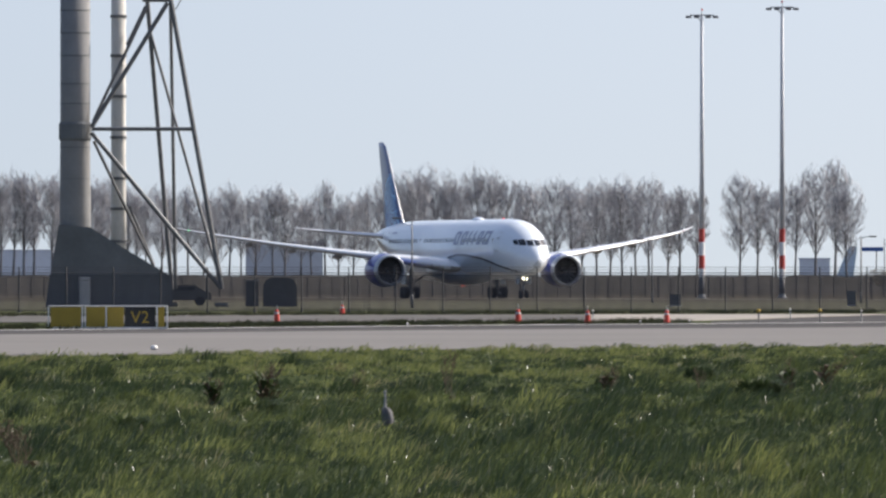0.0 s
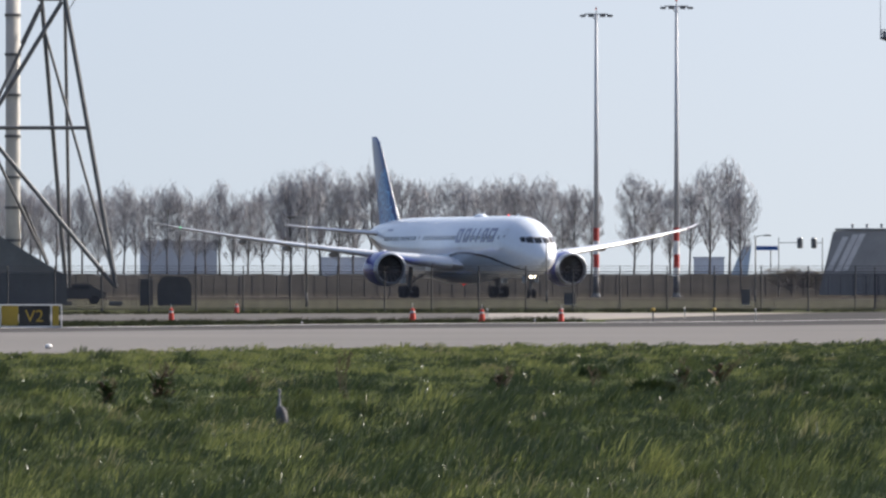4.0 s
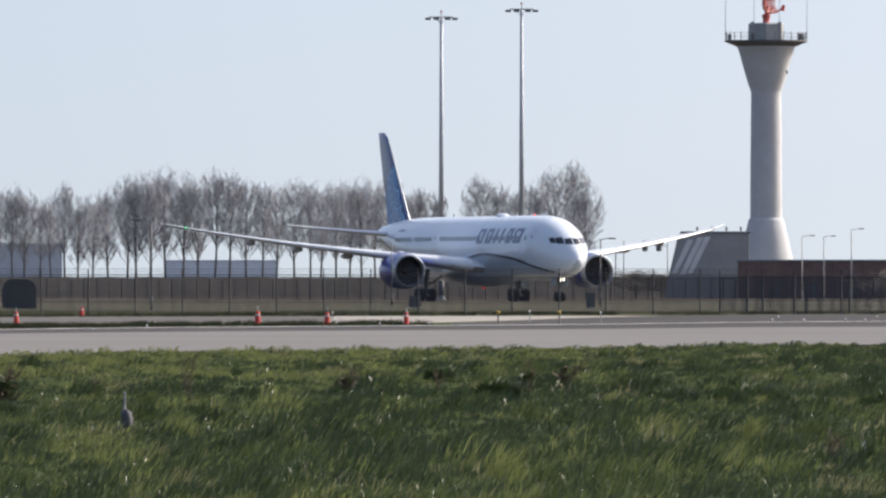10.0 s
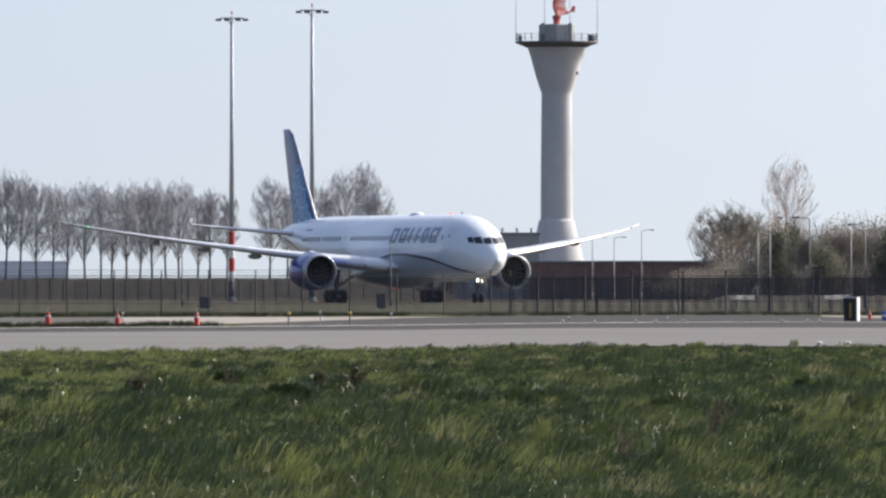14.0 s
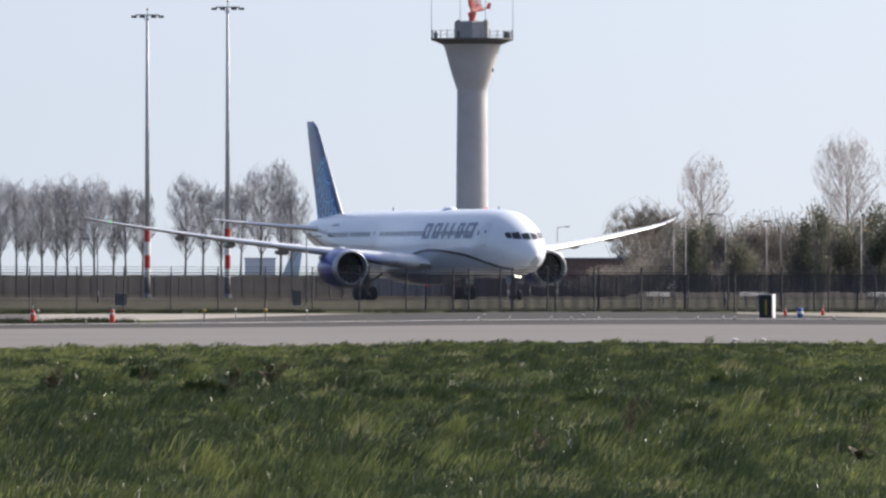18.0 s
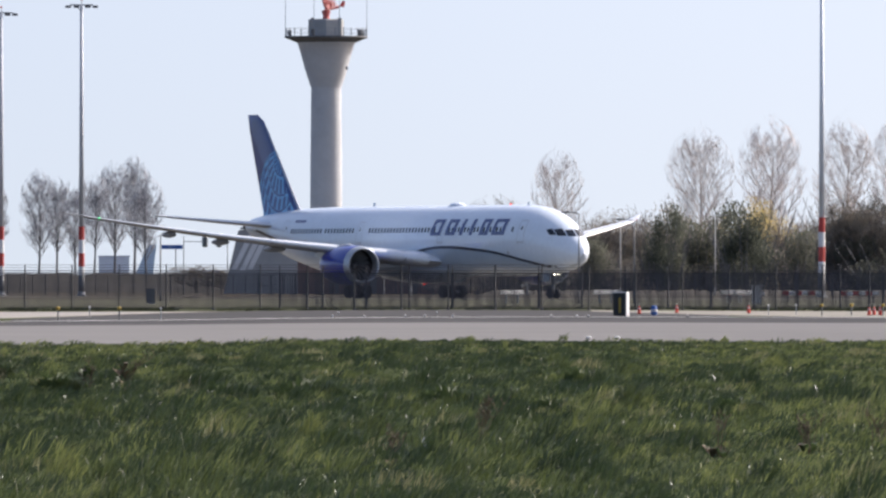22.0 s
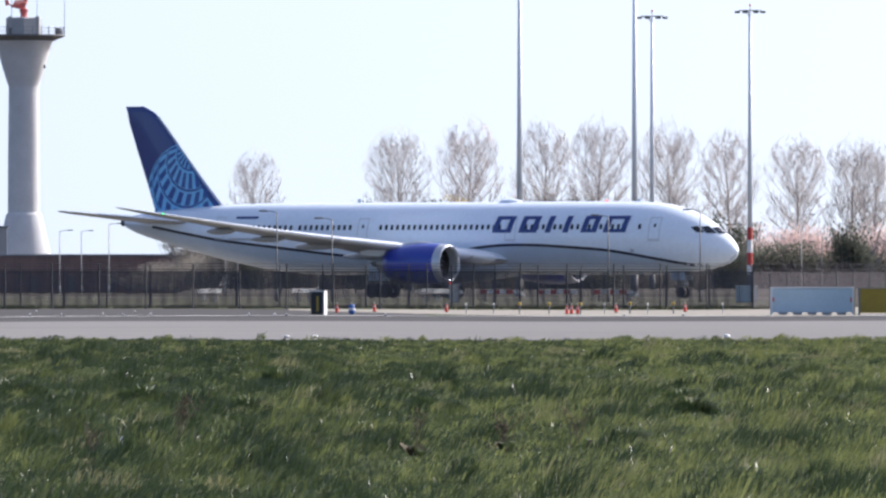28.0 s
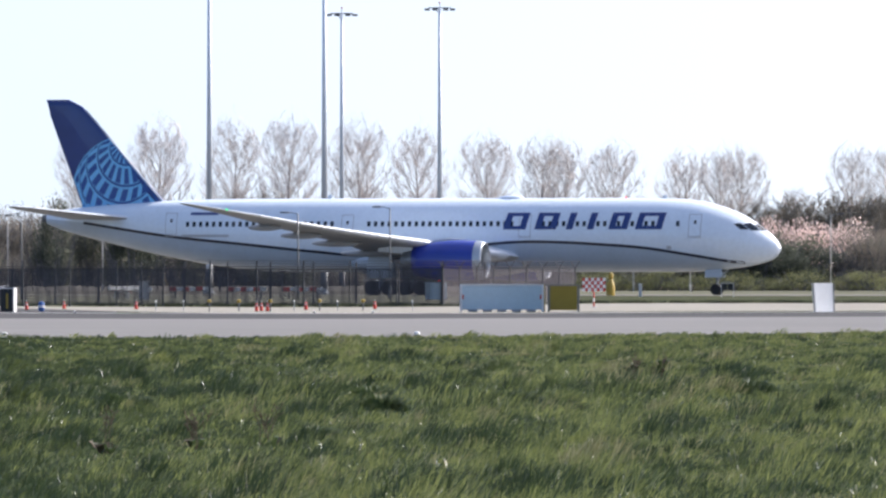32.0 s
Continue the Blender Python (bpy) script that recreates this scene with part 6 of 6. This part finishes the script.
# ---- turf: rounded tussocks of fine blades, with short sward between them ----
def blades(name, label, mat, cx, cy, cz, hgt, base, lean_x, lean_y, half, rng):
    """One mesh of bent blades; every argument is an array of one number a blade."""
    cnt = len(cx)
    ang = rng.uniform(0, math.pi, cnt)
    wx, wy = np.cos(ang) * half, np.sin(ang) * half * 0.6
    mx, my, mz = cx + lean_x * 0.36, cy + lean_y * 0.36, cz + base + hgt * 0.64
    z0 = cz + base * 0.8
    v = np.stack([np.stack([cx - wx, cy - wy, z0], -1), np.stack([cx + wx, cy + wy, z0], -1), np.stack([mx + wx * 0.75, my + wy * 0.75, mz], -1),
                  np.stack([mx - wx * 0.75, my - wy * 0.75, mz], -1), np.stack([cx + lean_x, cy + lean_y, cz + base + hgt], -1)], -2).reshape(-1, 3)
    tri = (np.arange(cnt)[:, None] * 5 + np.array([[0, 1, 2, 0, 2, 3, 3, 2, 4]])).ravel()
    me = bpy.data.meshes.new(name)
    me.vertices.add(cnt * 5)
    me.vertices.foreach_set("co", v.astype(np.float32).ravel())
    me.loops.add(cnt * 9)
    me.loops.foreach_set("vertex_index", tri.astype(np.int32))
    me.polygons.add(cnt * 3)
    me.polygons.foreach_set("loop_start", np.arange(0, cnt * 9, 3, dtype=np.int32))
    me.materials.append(mat)
    me.update(calc_edges=True)
    tagged(new(name, me), label, "grass", kind="stuff")


def turf():
    rng = np.random.default_rng(3)
    total, per = 14500, 42
    az = rng.uniform(-2.55, 9.2, total)
    d = rng.uniform(70.0, 300.0, total)
    keep = d < np.interp(az, [a for a, _ in NEAR_EDGE], [x for _, x in NEAR_EDGE]) + rng.normal(0, 0.5, total)
    az, d = az[keep], d[keep]
    x, y = d * np.sin(np.radians(az)), d * np.cos(np.radians(az))
    n = len(x)
    broad = np.array([noise.noise((a * 0.55, b * 0.06, 2)) for a, b in zip(x, y)])
    local = np.array([noise.noise((a * 2.4, b * 0.45, 9)) for a, b in zip(x, y)])
    zed = np.array([bumps(a, b) for a, b in zip(x, y)])
    # kinds of grass: 0 common, 1 dark, 2 olive, 3 dry; paler beyond the ditch; the mix by zone also paints cloud shade
    # and sunlight
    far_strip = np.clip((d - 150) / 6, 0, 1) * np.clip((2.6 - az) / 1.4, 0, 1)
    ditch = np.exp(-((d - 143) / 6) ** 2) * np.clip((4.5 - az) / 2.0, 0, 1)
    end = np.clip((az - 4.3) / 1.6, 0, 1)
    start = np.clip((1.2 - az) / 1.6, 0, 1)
    p_dark = np.clip(0.50 - 0.32 * broad - 0.5 * local + 0.5 * ditch - 0.35 * far_strip - 0.38 * end - 0.15 * start, 0.03, 0.92)
    p_olive = np.clip(0.15 + 0.22 * broad + 0.45 * local + 0.45 * far_strip - 0.1 * ditch + 0.56 * end + 0.18 * start + 0.3 * end * np.clip((104 - d) / 18, 0, 1), 0.02, 0.85) * (1 - p_dark)
    # dry blades: a real dry strip, and scattered ones that paint bright glints
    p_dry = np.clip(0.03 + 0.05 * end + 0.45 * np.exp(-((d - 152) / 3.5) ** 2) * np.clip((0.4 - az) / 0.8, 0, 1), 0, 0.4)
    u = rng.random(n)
    kind = np.where(u < p_dark, 1, np.where(u < p_dark + p_olive, 2, 0))
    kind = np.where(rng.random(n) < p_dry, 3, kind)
    radius = np.clip(rng.lognormal(-1.35, 0.5, n), 0.10, 0.75)
    tall = np.clip(0.062 + 0.10 * local + 0.05 * broad + rng.exponential(0.026, n), 0.028, 0.24) * np.where(d > 165, 0.8, 1.0) * np.where(kind == 3, 1.25, 1.0)
    # some tussocks have grown into larger mounds
    big = np.nonzero((rng.random(n) < 0.085) & (d < 210))[0]
    radius[big] *= rng.uniform(1.2, 1.7, len(big))
    tall[big] = np.clip(tall[big] * 1.9, 0.11, 0.25)
    kind[big] = np.where(rng.random(len(big)) < 0.6, 1, kind[big])
    more = np.concatenate([np.arange(n), big, big])
    x, y, zed, d, kind, radius, tall = (v_[more] for v_ in (x, y, zed, d, kind, radius, tall))
    labels = (("turf", "rough green meadow grass in low tussocks", M_GRASS), ("lush_turf", "dark green grass tussocks, partly painting cloud shade", M_GRASS_DARK),
              ("olive_turf", "olive green grass tussocks, partly painting sunlit stretches", M_OLIVE), ("dry_turf", "pale dry grass blades among the green, some painting glints", M_STRAW))
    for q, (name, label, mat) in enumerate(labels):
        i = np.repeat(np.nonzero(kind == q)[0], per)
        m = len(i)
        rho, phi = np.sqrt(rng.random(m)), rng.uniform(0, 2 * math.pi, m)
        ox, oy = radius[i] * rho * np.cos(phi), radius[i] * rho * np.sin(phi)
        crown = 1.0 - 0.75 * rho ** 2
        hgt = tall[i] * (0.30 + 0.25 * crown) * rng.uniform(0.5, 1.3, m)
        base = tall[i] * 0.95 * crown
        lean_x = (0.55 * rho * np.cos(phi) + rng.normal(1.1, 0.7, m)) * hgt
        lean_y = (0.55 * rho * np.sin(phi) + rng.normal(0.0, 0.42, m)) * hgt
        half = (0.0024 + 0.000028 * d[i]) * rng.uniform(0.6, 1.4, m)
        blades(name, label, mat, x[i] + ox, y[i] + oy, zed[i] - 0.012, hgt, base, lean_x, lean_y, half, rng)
    # short sward that covers the ground between the tussocks, its dark colour painting the shade there
    m = 190000
    az = rng.uniform(-2.55, 9.2, m)
    d = rng.uniform(70.0, 300.0, m)
    keep = d < np.interp(az, [a for a, _ in NEAR_EDGE], [v_ for _, v_ in NEAR_EDGE]) + rng.normal(0, 0.4, m)
    az, d = np.radians(az[keep]), d[keep]
    x, y = d * np.sin(az), d * np.cos(az)
    m = len(x)
    zed = np.array([bumps(a, b) for a, b in zip(x, y)])
    hgt = rng.uniform(0.03, 0.085, m)
    blades("short_turf", "short green sward darkened to paint shade between the tussocks", M_GRASS_DARK, x, y, zed - 0.01, hgt, np.zeros(m), rng.normal(0.3, 0.5, m) * hgt, rng.normal(0, 0.5, m) * hgt,
           (0.003 + 0.00003 * d) * rng.uniform(0.6, 1.4, m), rng)


def verge_tufts():
    """Coarse dark tufts on the strips between runway, road and fence."""
    rng = np.random.default_rng(12)
    vs, fs = [], []
    for a0, a1, d0, d1, cnt in ((-2.6, 1.25, 2, 40, 2600), (-2.6, 2.2, 148, 190, 2200), (2.4, 5.0, 130, 160, 700), (4.9, 7.0, 112, 165, 900), (7.3, 9.2, 180, 225, 800)):
        for _ in range(cnt):
            az = rng.uniform(a0, a1)
            d = interp(az, FAR_EDGE) + rng.uniform(d0, d1)
            if noise.noise((az * 6, d * 0.1, 0)) < -0.05:
                continue
            p = at(az, d)
            for _b in range(5):
                b = p + Vector((rng.normal(0, 0.12), rng.normal(0, 0.12), 0))
                h = rng.uniform(0.05, 0.22)
                t = b + Vector((rng.normal(0.3, 0.5) * h, rng.normal(0, 0.4) * h, h))
                k = len(vs)
                vs += [b - Vector((0.02, 0, 0)), b + Vector((0.02, 0, 0)), t]
                fs.append((k, k + 1, k + 2))
    me = bpy.data.meshes.new("verge_tufts")
    me.from_pydata(vs, [], fs)
    me.materials.append(M_TUFT)
    tagged(new("verge_tufts", me), "coarse dark grass tufts along road and fence", "grass", kind="stuff")


# ---- weeds, docks and the bird in the grass ----
def stalk_plant(az, d, hgt, seed, lean=0.0, leafy=0.5):
    """A dead weed: forked stalks with small seed clusters and a few basal leaves."""
    rnd = random.Random(seed)
    x, y, _ = at(az, d)
    t = thing("weed", "dark dry weed with forked stalks in the grass", "weed", Matrix.Translation((x, y, bumps(x, y) - 0.02)), "dry weeds")
    for i in range(rnd.randint(4, 7)):
        bm = bmesh.new()
        p = Vector((rnd.uniform(-.05, .05), rnd.uniform(-.03, .03), 0))
        fan = rnd.uniform(-.22, .22)
        tip = hgt * rnd.uniform(0.6, 1.0)
        q = p + Vector((lean * tip * 0.4 + fan * tip * 0.4, 0, tip * 0.55))
        e = q + Vector((lean * tip * 0.7 + fan * tip * 0.8 + rnd.uniform(-.04, .04), 0, tip * 0.45))
        tube(bm, p, q, 0.00005 * d, 0.00004 * d, 5, False)
        tube(bm, q, e, 0.000038 * d, 0.000022 * d, 4, False)
        for j in range(6):
            s = q.lerp(e, rnd.random())
            f = s + Vector((rnd.uniform(-.06, .06), rnd.uniform(-.04, .04), rnd.uniform(0.03, 0.10)))
            tube(bm, s, f, 0.0035, 0.0028, 3, False)
            bmesh.ops.create_icosphere(bm, subdivisions=1, radius=0.009, matrix=Matrix.Translation(f))
        tagged(part("stalk", bm, M_STALK, t), kind="stuff")
    for i in range(int(22 * leafy)):
        bm = bmesh.new()
        a = rnd.uniform(0, 6.28)
        w, l = rnd.uniform(0.02, 0.04), rnd.uniform(0.1, 0.22)
        u, v = Vector((math.cos(a), math.sin(a), 0)), Vector((-math.sin(a), math.cos(a), 0))
        pts = [u * 0.01 - v * w * 0.3, u * 0.01 + v * w * 0.3, u * l * 0.55 + v * w + Vector((0, 0, l * 0.6)), u * l * 0.55 - v * w + Vector((0, 0, l * 0.6)), u * l + Vector((0, 0, l * 0.55))]
        lift = Vector((rnd.uniform(-.05, .05), 0, rnd.uniform(0.0, 0.62) * hgt if leafy > 0.9 else 0.0))
        vs = [bm.verts.new(p_ + lift) for p_ in pts]
        bm.faces.new((vs[0], vs[1], vs[2], vs[3]))
        bm.faces.new((vs[3], vs[2], vs[4]))
        part("leaf", bm, M_STALK if rnd.random() < 0.5 else M_DOCK, t)


def dock_clump(az, d, w, hgt, seed, mat=None, label="dark green dock leaves in a low clump"):
    """A low rosette of broad upright leaves."""
    rnd = random.Random(seed)
    x, y, _ = at(az, d)
    t = thing("dock_plant", label, "plant", Matrix.Translation((x, y, bumps(x, y) - 0.02)), "low leafy clumps")
    bm = bmesh.new()
    for i in range(420):
        a = rnd.uniform(0, 6.28)
        r = (rnd.random() ** 0.6) * w * 0.5
        c = Vector((r * math.cos(a), r * math.sin(a) * 0.6, 0))
        hh = 0.9 * hgt * (1.05 - (r / (w * 0.5)) ** 2 * 0.65) * rnd.uniform(0.55, 1.05)
        o = Vector((math.cos(a) + 0.3, math.sin(a) * 0.6, 0)) * hh * rnd.uniform(0.2, 1.0)
        s = Vector((-math.sin(a + 0.6), math.cos(a + 0.6), 0)) * rnd.uniform(0.006, 0.015)
        m1 = c + o * 0.4 + Vector((0, 0, hh * 0.7))
        pts = [c - s * 0.5, c + s * 0.5, m1 + s, m1 - s, c + o + Vector((0, 0, hh * rnd.uniform(0.75, 1.0)))]
        v = [bm.verts.new(p) for p in pts]
        bm.faces.new((v[0], v[1], v[2], v[3]))
        bm.faces.new((v[3], v[2], v[4]))
    tagged(part("foliage", bm, mat or M_DOCK, t), kind="stuff")


def bird():
    """A grey long-necked bird standing in the grass, seen from behind."""
    x, y, _ = at(-0.283, 114)
    t = thing("heron", "grey long-necked bird standing still in the grass", "bird", Matrix.Translation((x, y, bumps(x, y))) @ Matrix.Rotation(radians(25), 4, "Z") @ Matrix.Diagonal((0.62, 0.62, 0.84, 1)))
    bm = bmesh.new()
    bmesh.ops.create_uvsphere(bm, u_segments=16, v_segments=10, radius=1, matrix=Matrix.Translation((0, -0.02, 0.16)) @ Matrix.Rotation(radians(48), 4, "X") @ Matrix.Diagonal((0.085, 0.15, 0.09, 1)))
    part("body", bm, M_FEATHER, t, "grey feathered body", True)
    for sx in (-1, 1):
        bm = bmesh.new()
        bmesh.ops.create_uvsphere(bm, u_segments=12, v_segments=8, radius=1, matrix=Matrix.Translation((sx * 0.068, -0.02, 0.155)) @ Matrix.Rotation(radians(52), 4, "X") @ Matrix.Diagonal((0.024, 0.15, 0.06, 1)))
        part("wing", bm, M_FEATHER, t, "folded grey wing", True)
        part("leg", tubed((sx * 0.03, 0, 0), (sx * 0.03, 0, 0.12), 0.006, n=5), M_BILL, t)
    bm = bmesh.new()
    pts = [Vector(p) for p in ((0, 0.05, 0.22), (0, 0.085, 0.275), (0.004, 0.09, 0.34), (0.0, 0.075, 0.40), (-0.004, 0.07, 0.455))]
    for p, q, r0, r1 in zip(pts, pts[1:], (0.052, 0.030, 0.022, 0.019), (0.030, 0.022, 0.019, 0.018)):
        tube(bm, p, q, r0, r1, 10, False)
    part("neck", bm, M_PALEFEATHER, t, "long slim pale grey neck", True)
    bm = bmesh.new()
    bmesh.ops.create_uvsphere(bm, u_segments=10, v_segments=8, radius=1, matrix=Matrix.Translation((0, 0.085, 0.465)) @ Matrix.Diagonal((0.023, 0.042, 0.023, 1)))
    part("head", bm, M_PALEFEATHER, t, "", True)
    part("bill", tubed((0, 0.118, 0.465), (0, 0.22, 0.45), 0.010, 0.002, 6), M_BILL, t, "pointed bill")
    part("tail", boxed((-0.03, -0.15, 0.05), (0.03, -0.05, 0.10), 0.01), M_FEATHER, t)


def flower():
    x, y, _ = at(3.465, 97)
    t = thing("white_litter", "scrap of white litter caught in dark leaves", "litter", Matrix.Translation((x, y, bumps(x, y) + 0.09)) @ Matrix.Rotation(radians(-48), 4, "X") @ Matrix.Scale(0.95, 4))
    bm = bmesh.new()
    v = [bm.verts.new(p) for p in ((-0.03, 0, 0.0), (0.015, 0.01, 0.0), (0.03, -0.01, 0.06), (-0.01, 0, 0.12), (-0.035, 0.01, 0.07))]
    bm.faces.new(v)
    bmesh.ops.solidify(bm, geom=bm.faces[:], thickness=0.006)
    part("sheet", bm, M_WHITE, t)
    dock_clump(3.53, 100, 0.36, 0.10, 77)


turf()
verge_tufts()
stalk_plant(0.02, 139, 0.66, 1, 0.02)
stalk_plant(-0.90, 134, 0.50, 2, -0.05, 2.6)
stalk_plant(-0.88, 134.5, 0.48, 22, 0.1, 2.6)
stalk_plant(-1.17, 134, 0.34, 3, 0.1, 2.6)
stalk_plant(1.93, 147, 0.56, 4, 0.6, 1.0)
stalk_plant(1.74, 147, 0.42, 23, 0.1, 1.2)
stalk_plant(0.83, 148, 0.32, 5, 0.2, 1.0)
stalk_plant(1.30, 168, 0.50, 6, 0.1)
stalk_plant(-2.17, 88, 0.42, 7, -0.2)
stalk_plant(-2.13, 87, 0.36, 24, -0.3)
stalk_plant(-0.43, 140, 0.40, 8)
stalk_plant(3.72, 103, 0.46, 9, 0.35, 0.3)
stalk_plant(4.95, 95, 0.40, 10, 0.1, 0.6)
stalk_plant(5.40, 96, 0.40, 11, 0.05, 0.5)
stalk_plant(7.75, 145, 0.42, 12, 0.05, 1.0)
stalk_plant(7.62, 146, 0.36, 13, 0.1, 1.0)
stalk_plant(3.28, 92, 0.34, 14, 0.2, 0.4)
stalk_plant(5.76, 96, 0.36, 15, 0.1, 0.4)
for i, (a, dd, w, h) in enumerate(((1.58, 143, 0.5, 0.40), (1.63, 143, 0.4, 0.34), (2.47, 141, 0.7, 0.30), (2.87, 139, 1.0, 0.36), (4.26, 148, 0.6, 0.36), (1.30, 176, 0.45, 0.36), (6.35, 120, 0.5, 0.26), (5.6, 135, 0.6, 0.26),
                                 (7.0, 128, 0.7, 0.28), (-0.95, 126, 0.7, 0.28), (0.1, 124, 0.5, 0.22), (8.2, 140, 0.8, 0.3), (4.1, 128, 0.5, 0.24), (6.0, 104, 0.45, 0.22), (3.0, 104, 0.5, 0.22), (7.7, 142, 1.3, 0.28), (6.3, 132, 0.7, 0.3),
                                 (0.6, 136, 0.8, 0.26), (1.9, 118, 0.7, 0.26), (2.3, 96, 0.5, 0.22), (5.05, 122, 0.6, 0.26), (-1.6, 112, 0.6, 0.26), (3.6, 134, 0.9, 0.3), (-0.1, 100, 0.5, 0.22), (8.6, 110, 0.6, 0.25), (4.7, 108, 0.5, 0.24))):
    dock_clump(a, dd, w, h, 100 + i)
bird()
flower()


# ---- movement ----
def motions():
    walk(JET, [(t, pose(x, y, 0, 0, 0, -h)) for t, x, y, h in TAXI])
    spot = RADAR.matrix_basis.translation.copy()
    walk(RADAR, [(k / 2, pose(*spot, 0, 0, 180 - 90 * (k / 2 - 17))) for k in range(65)])


motions()
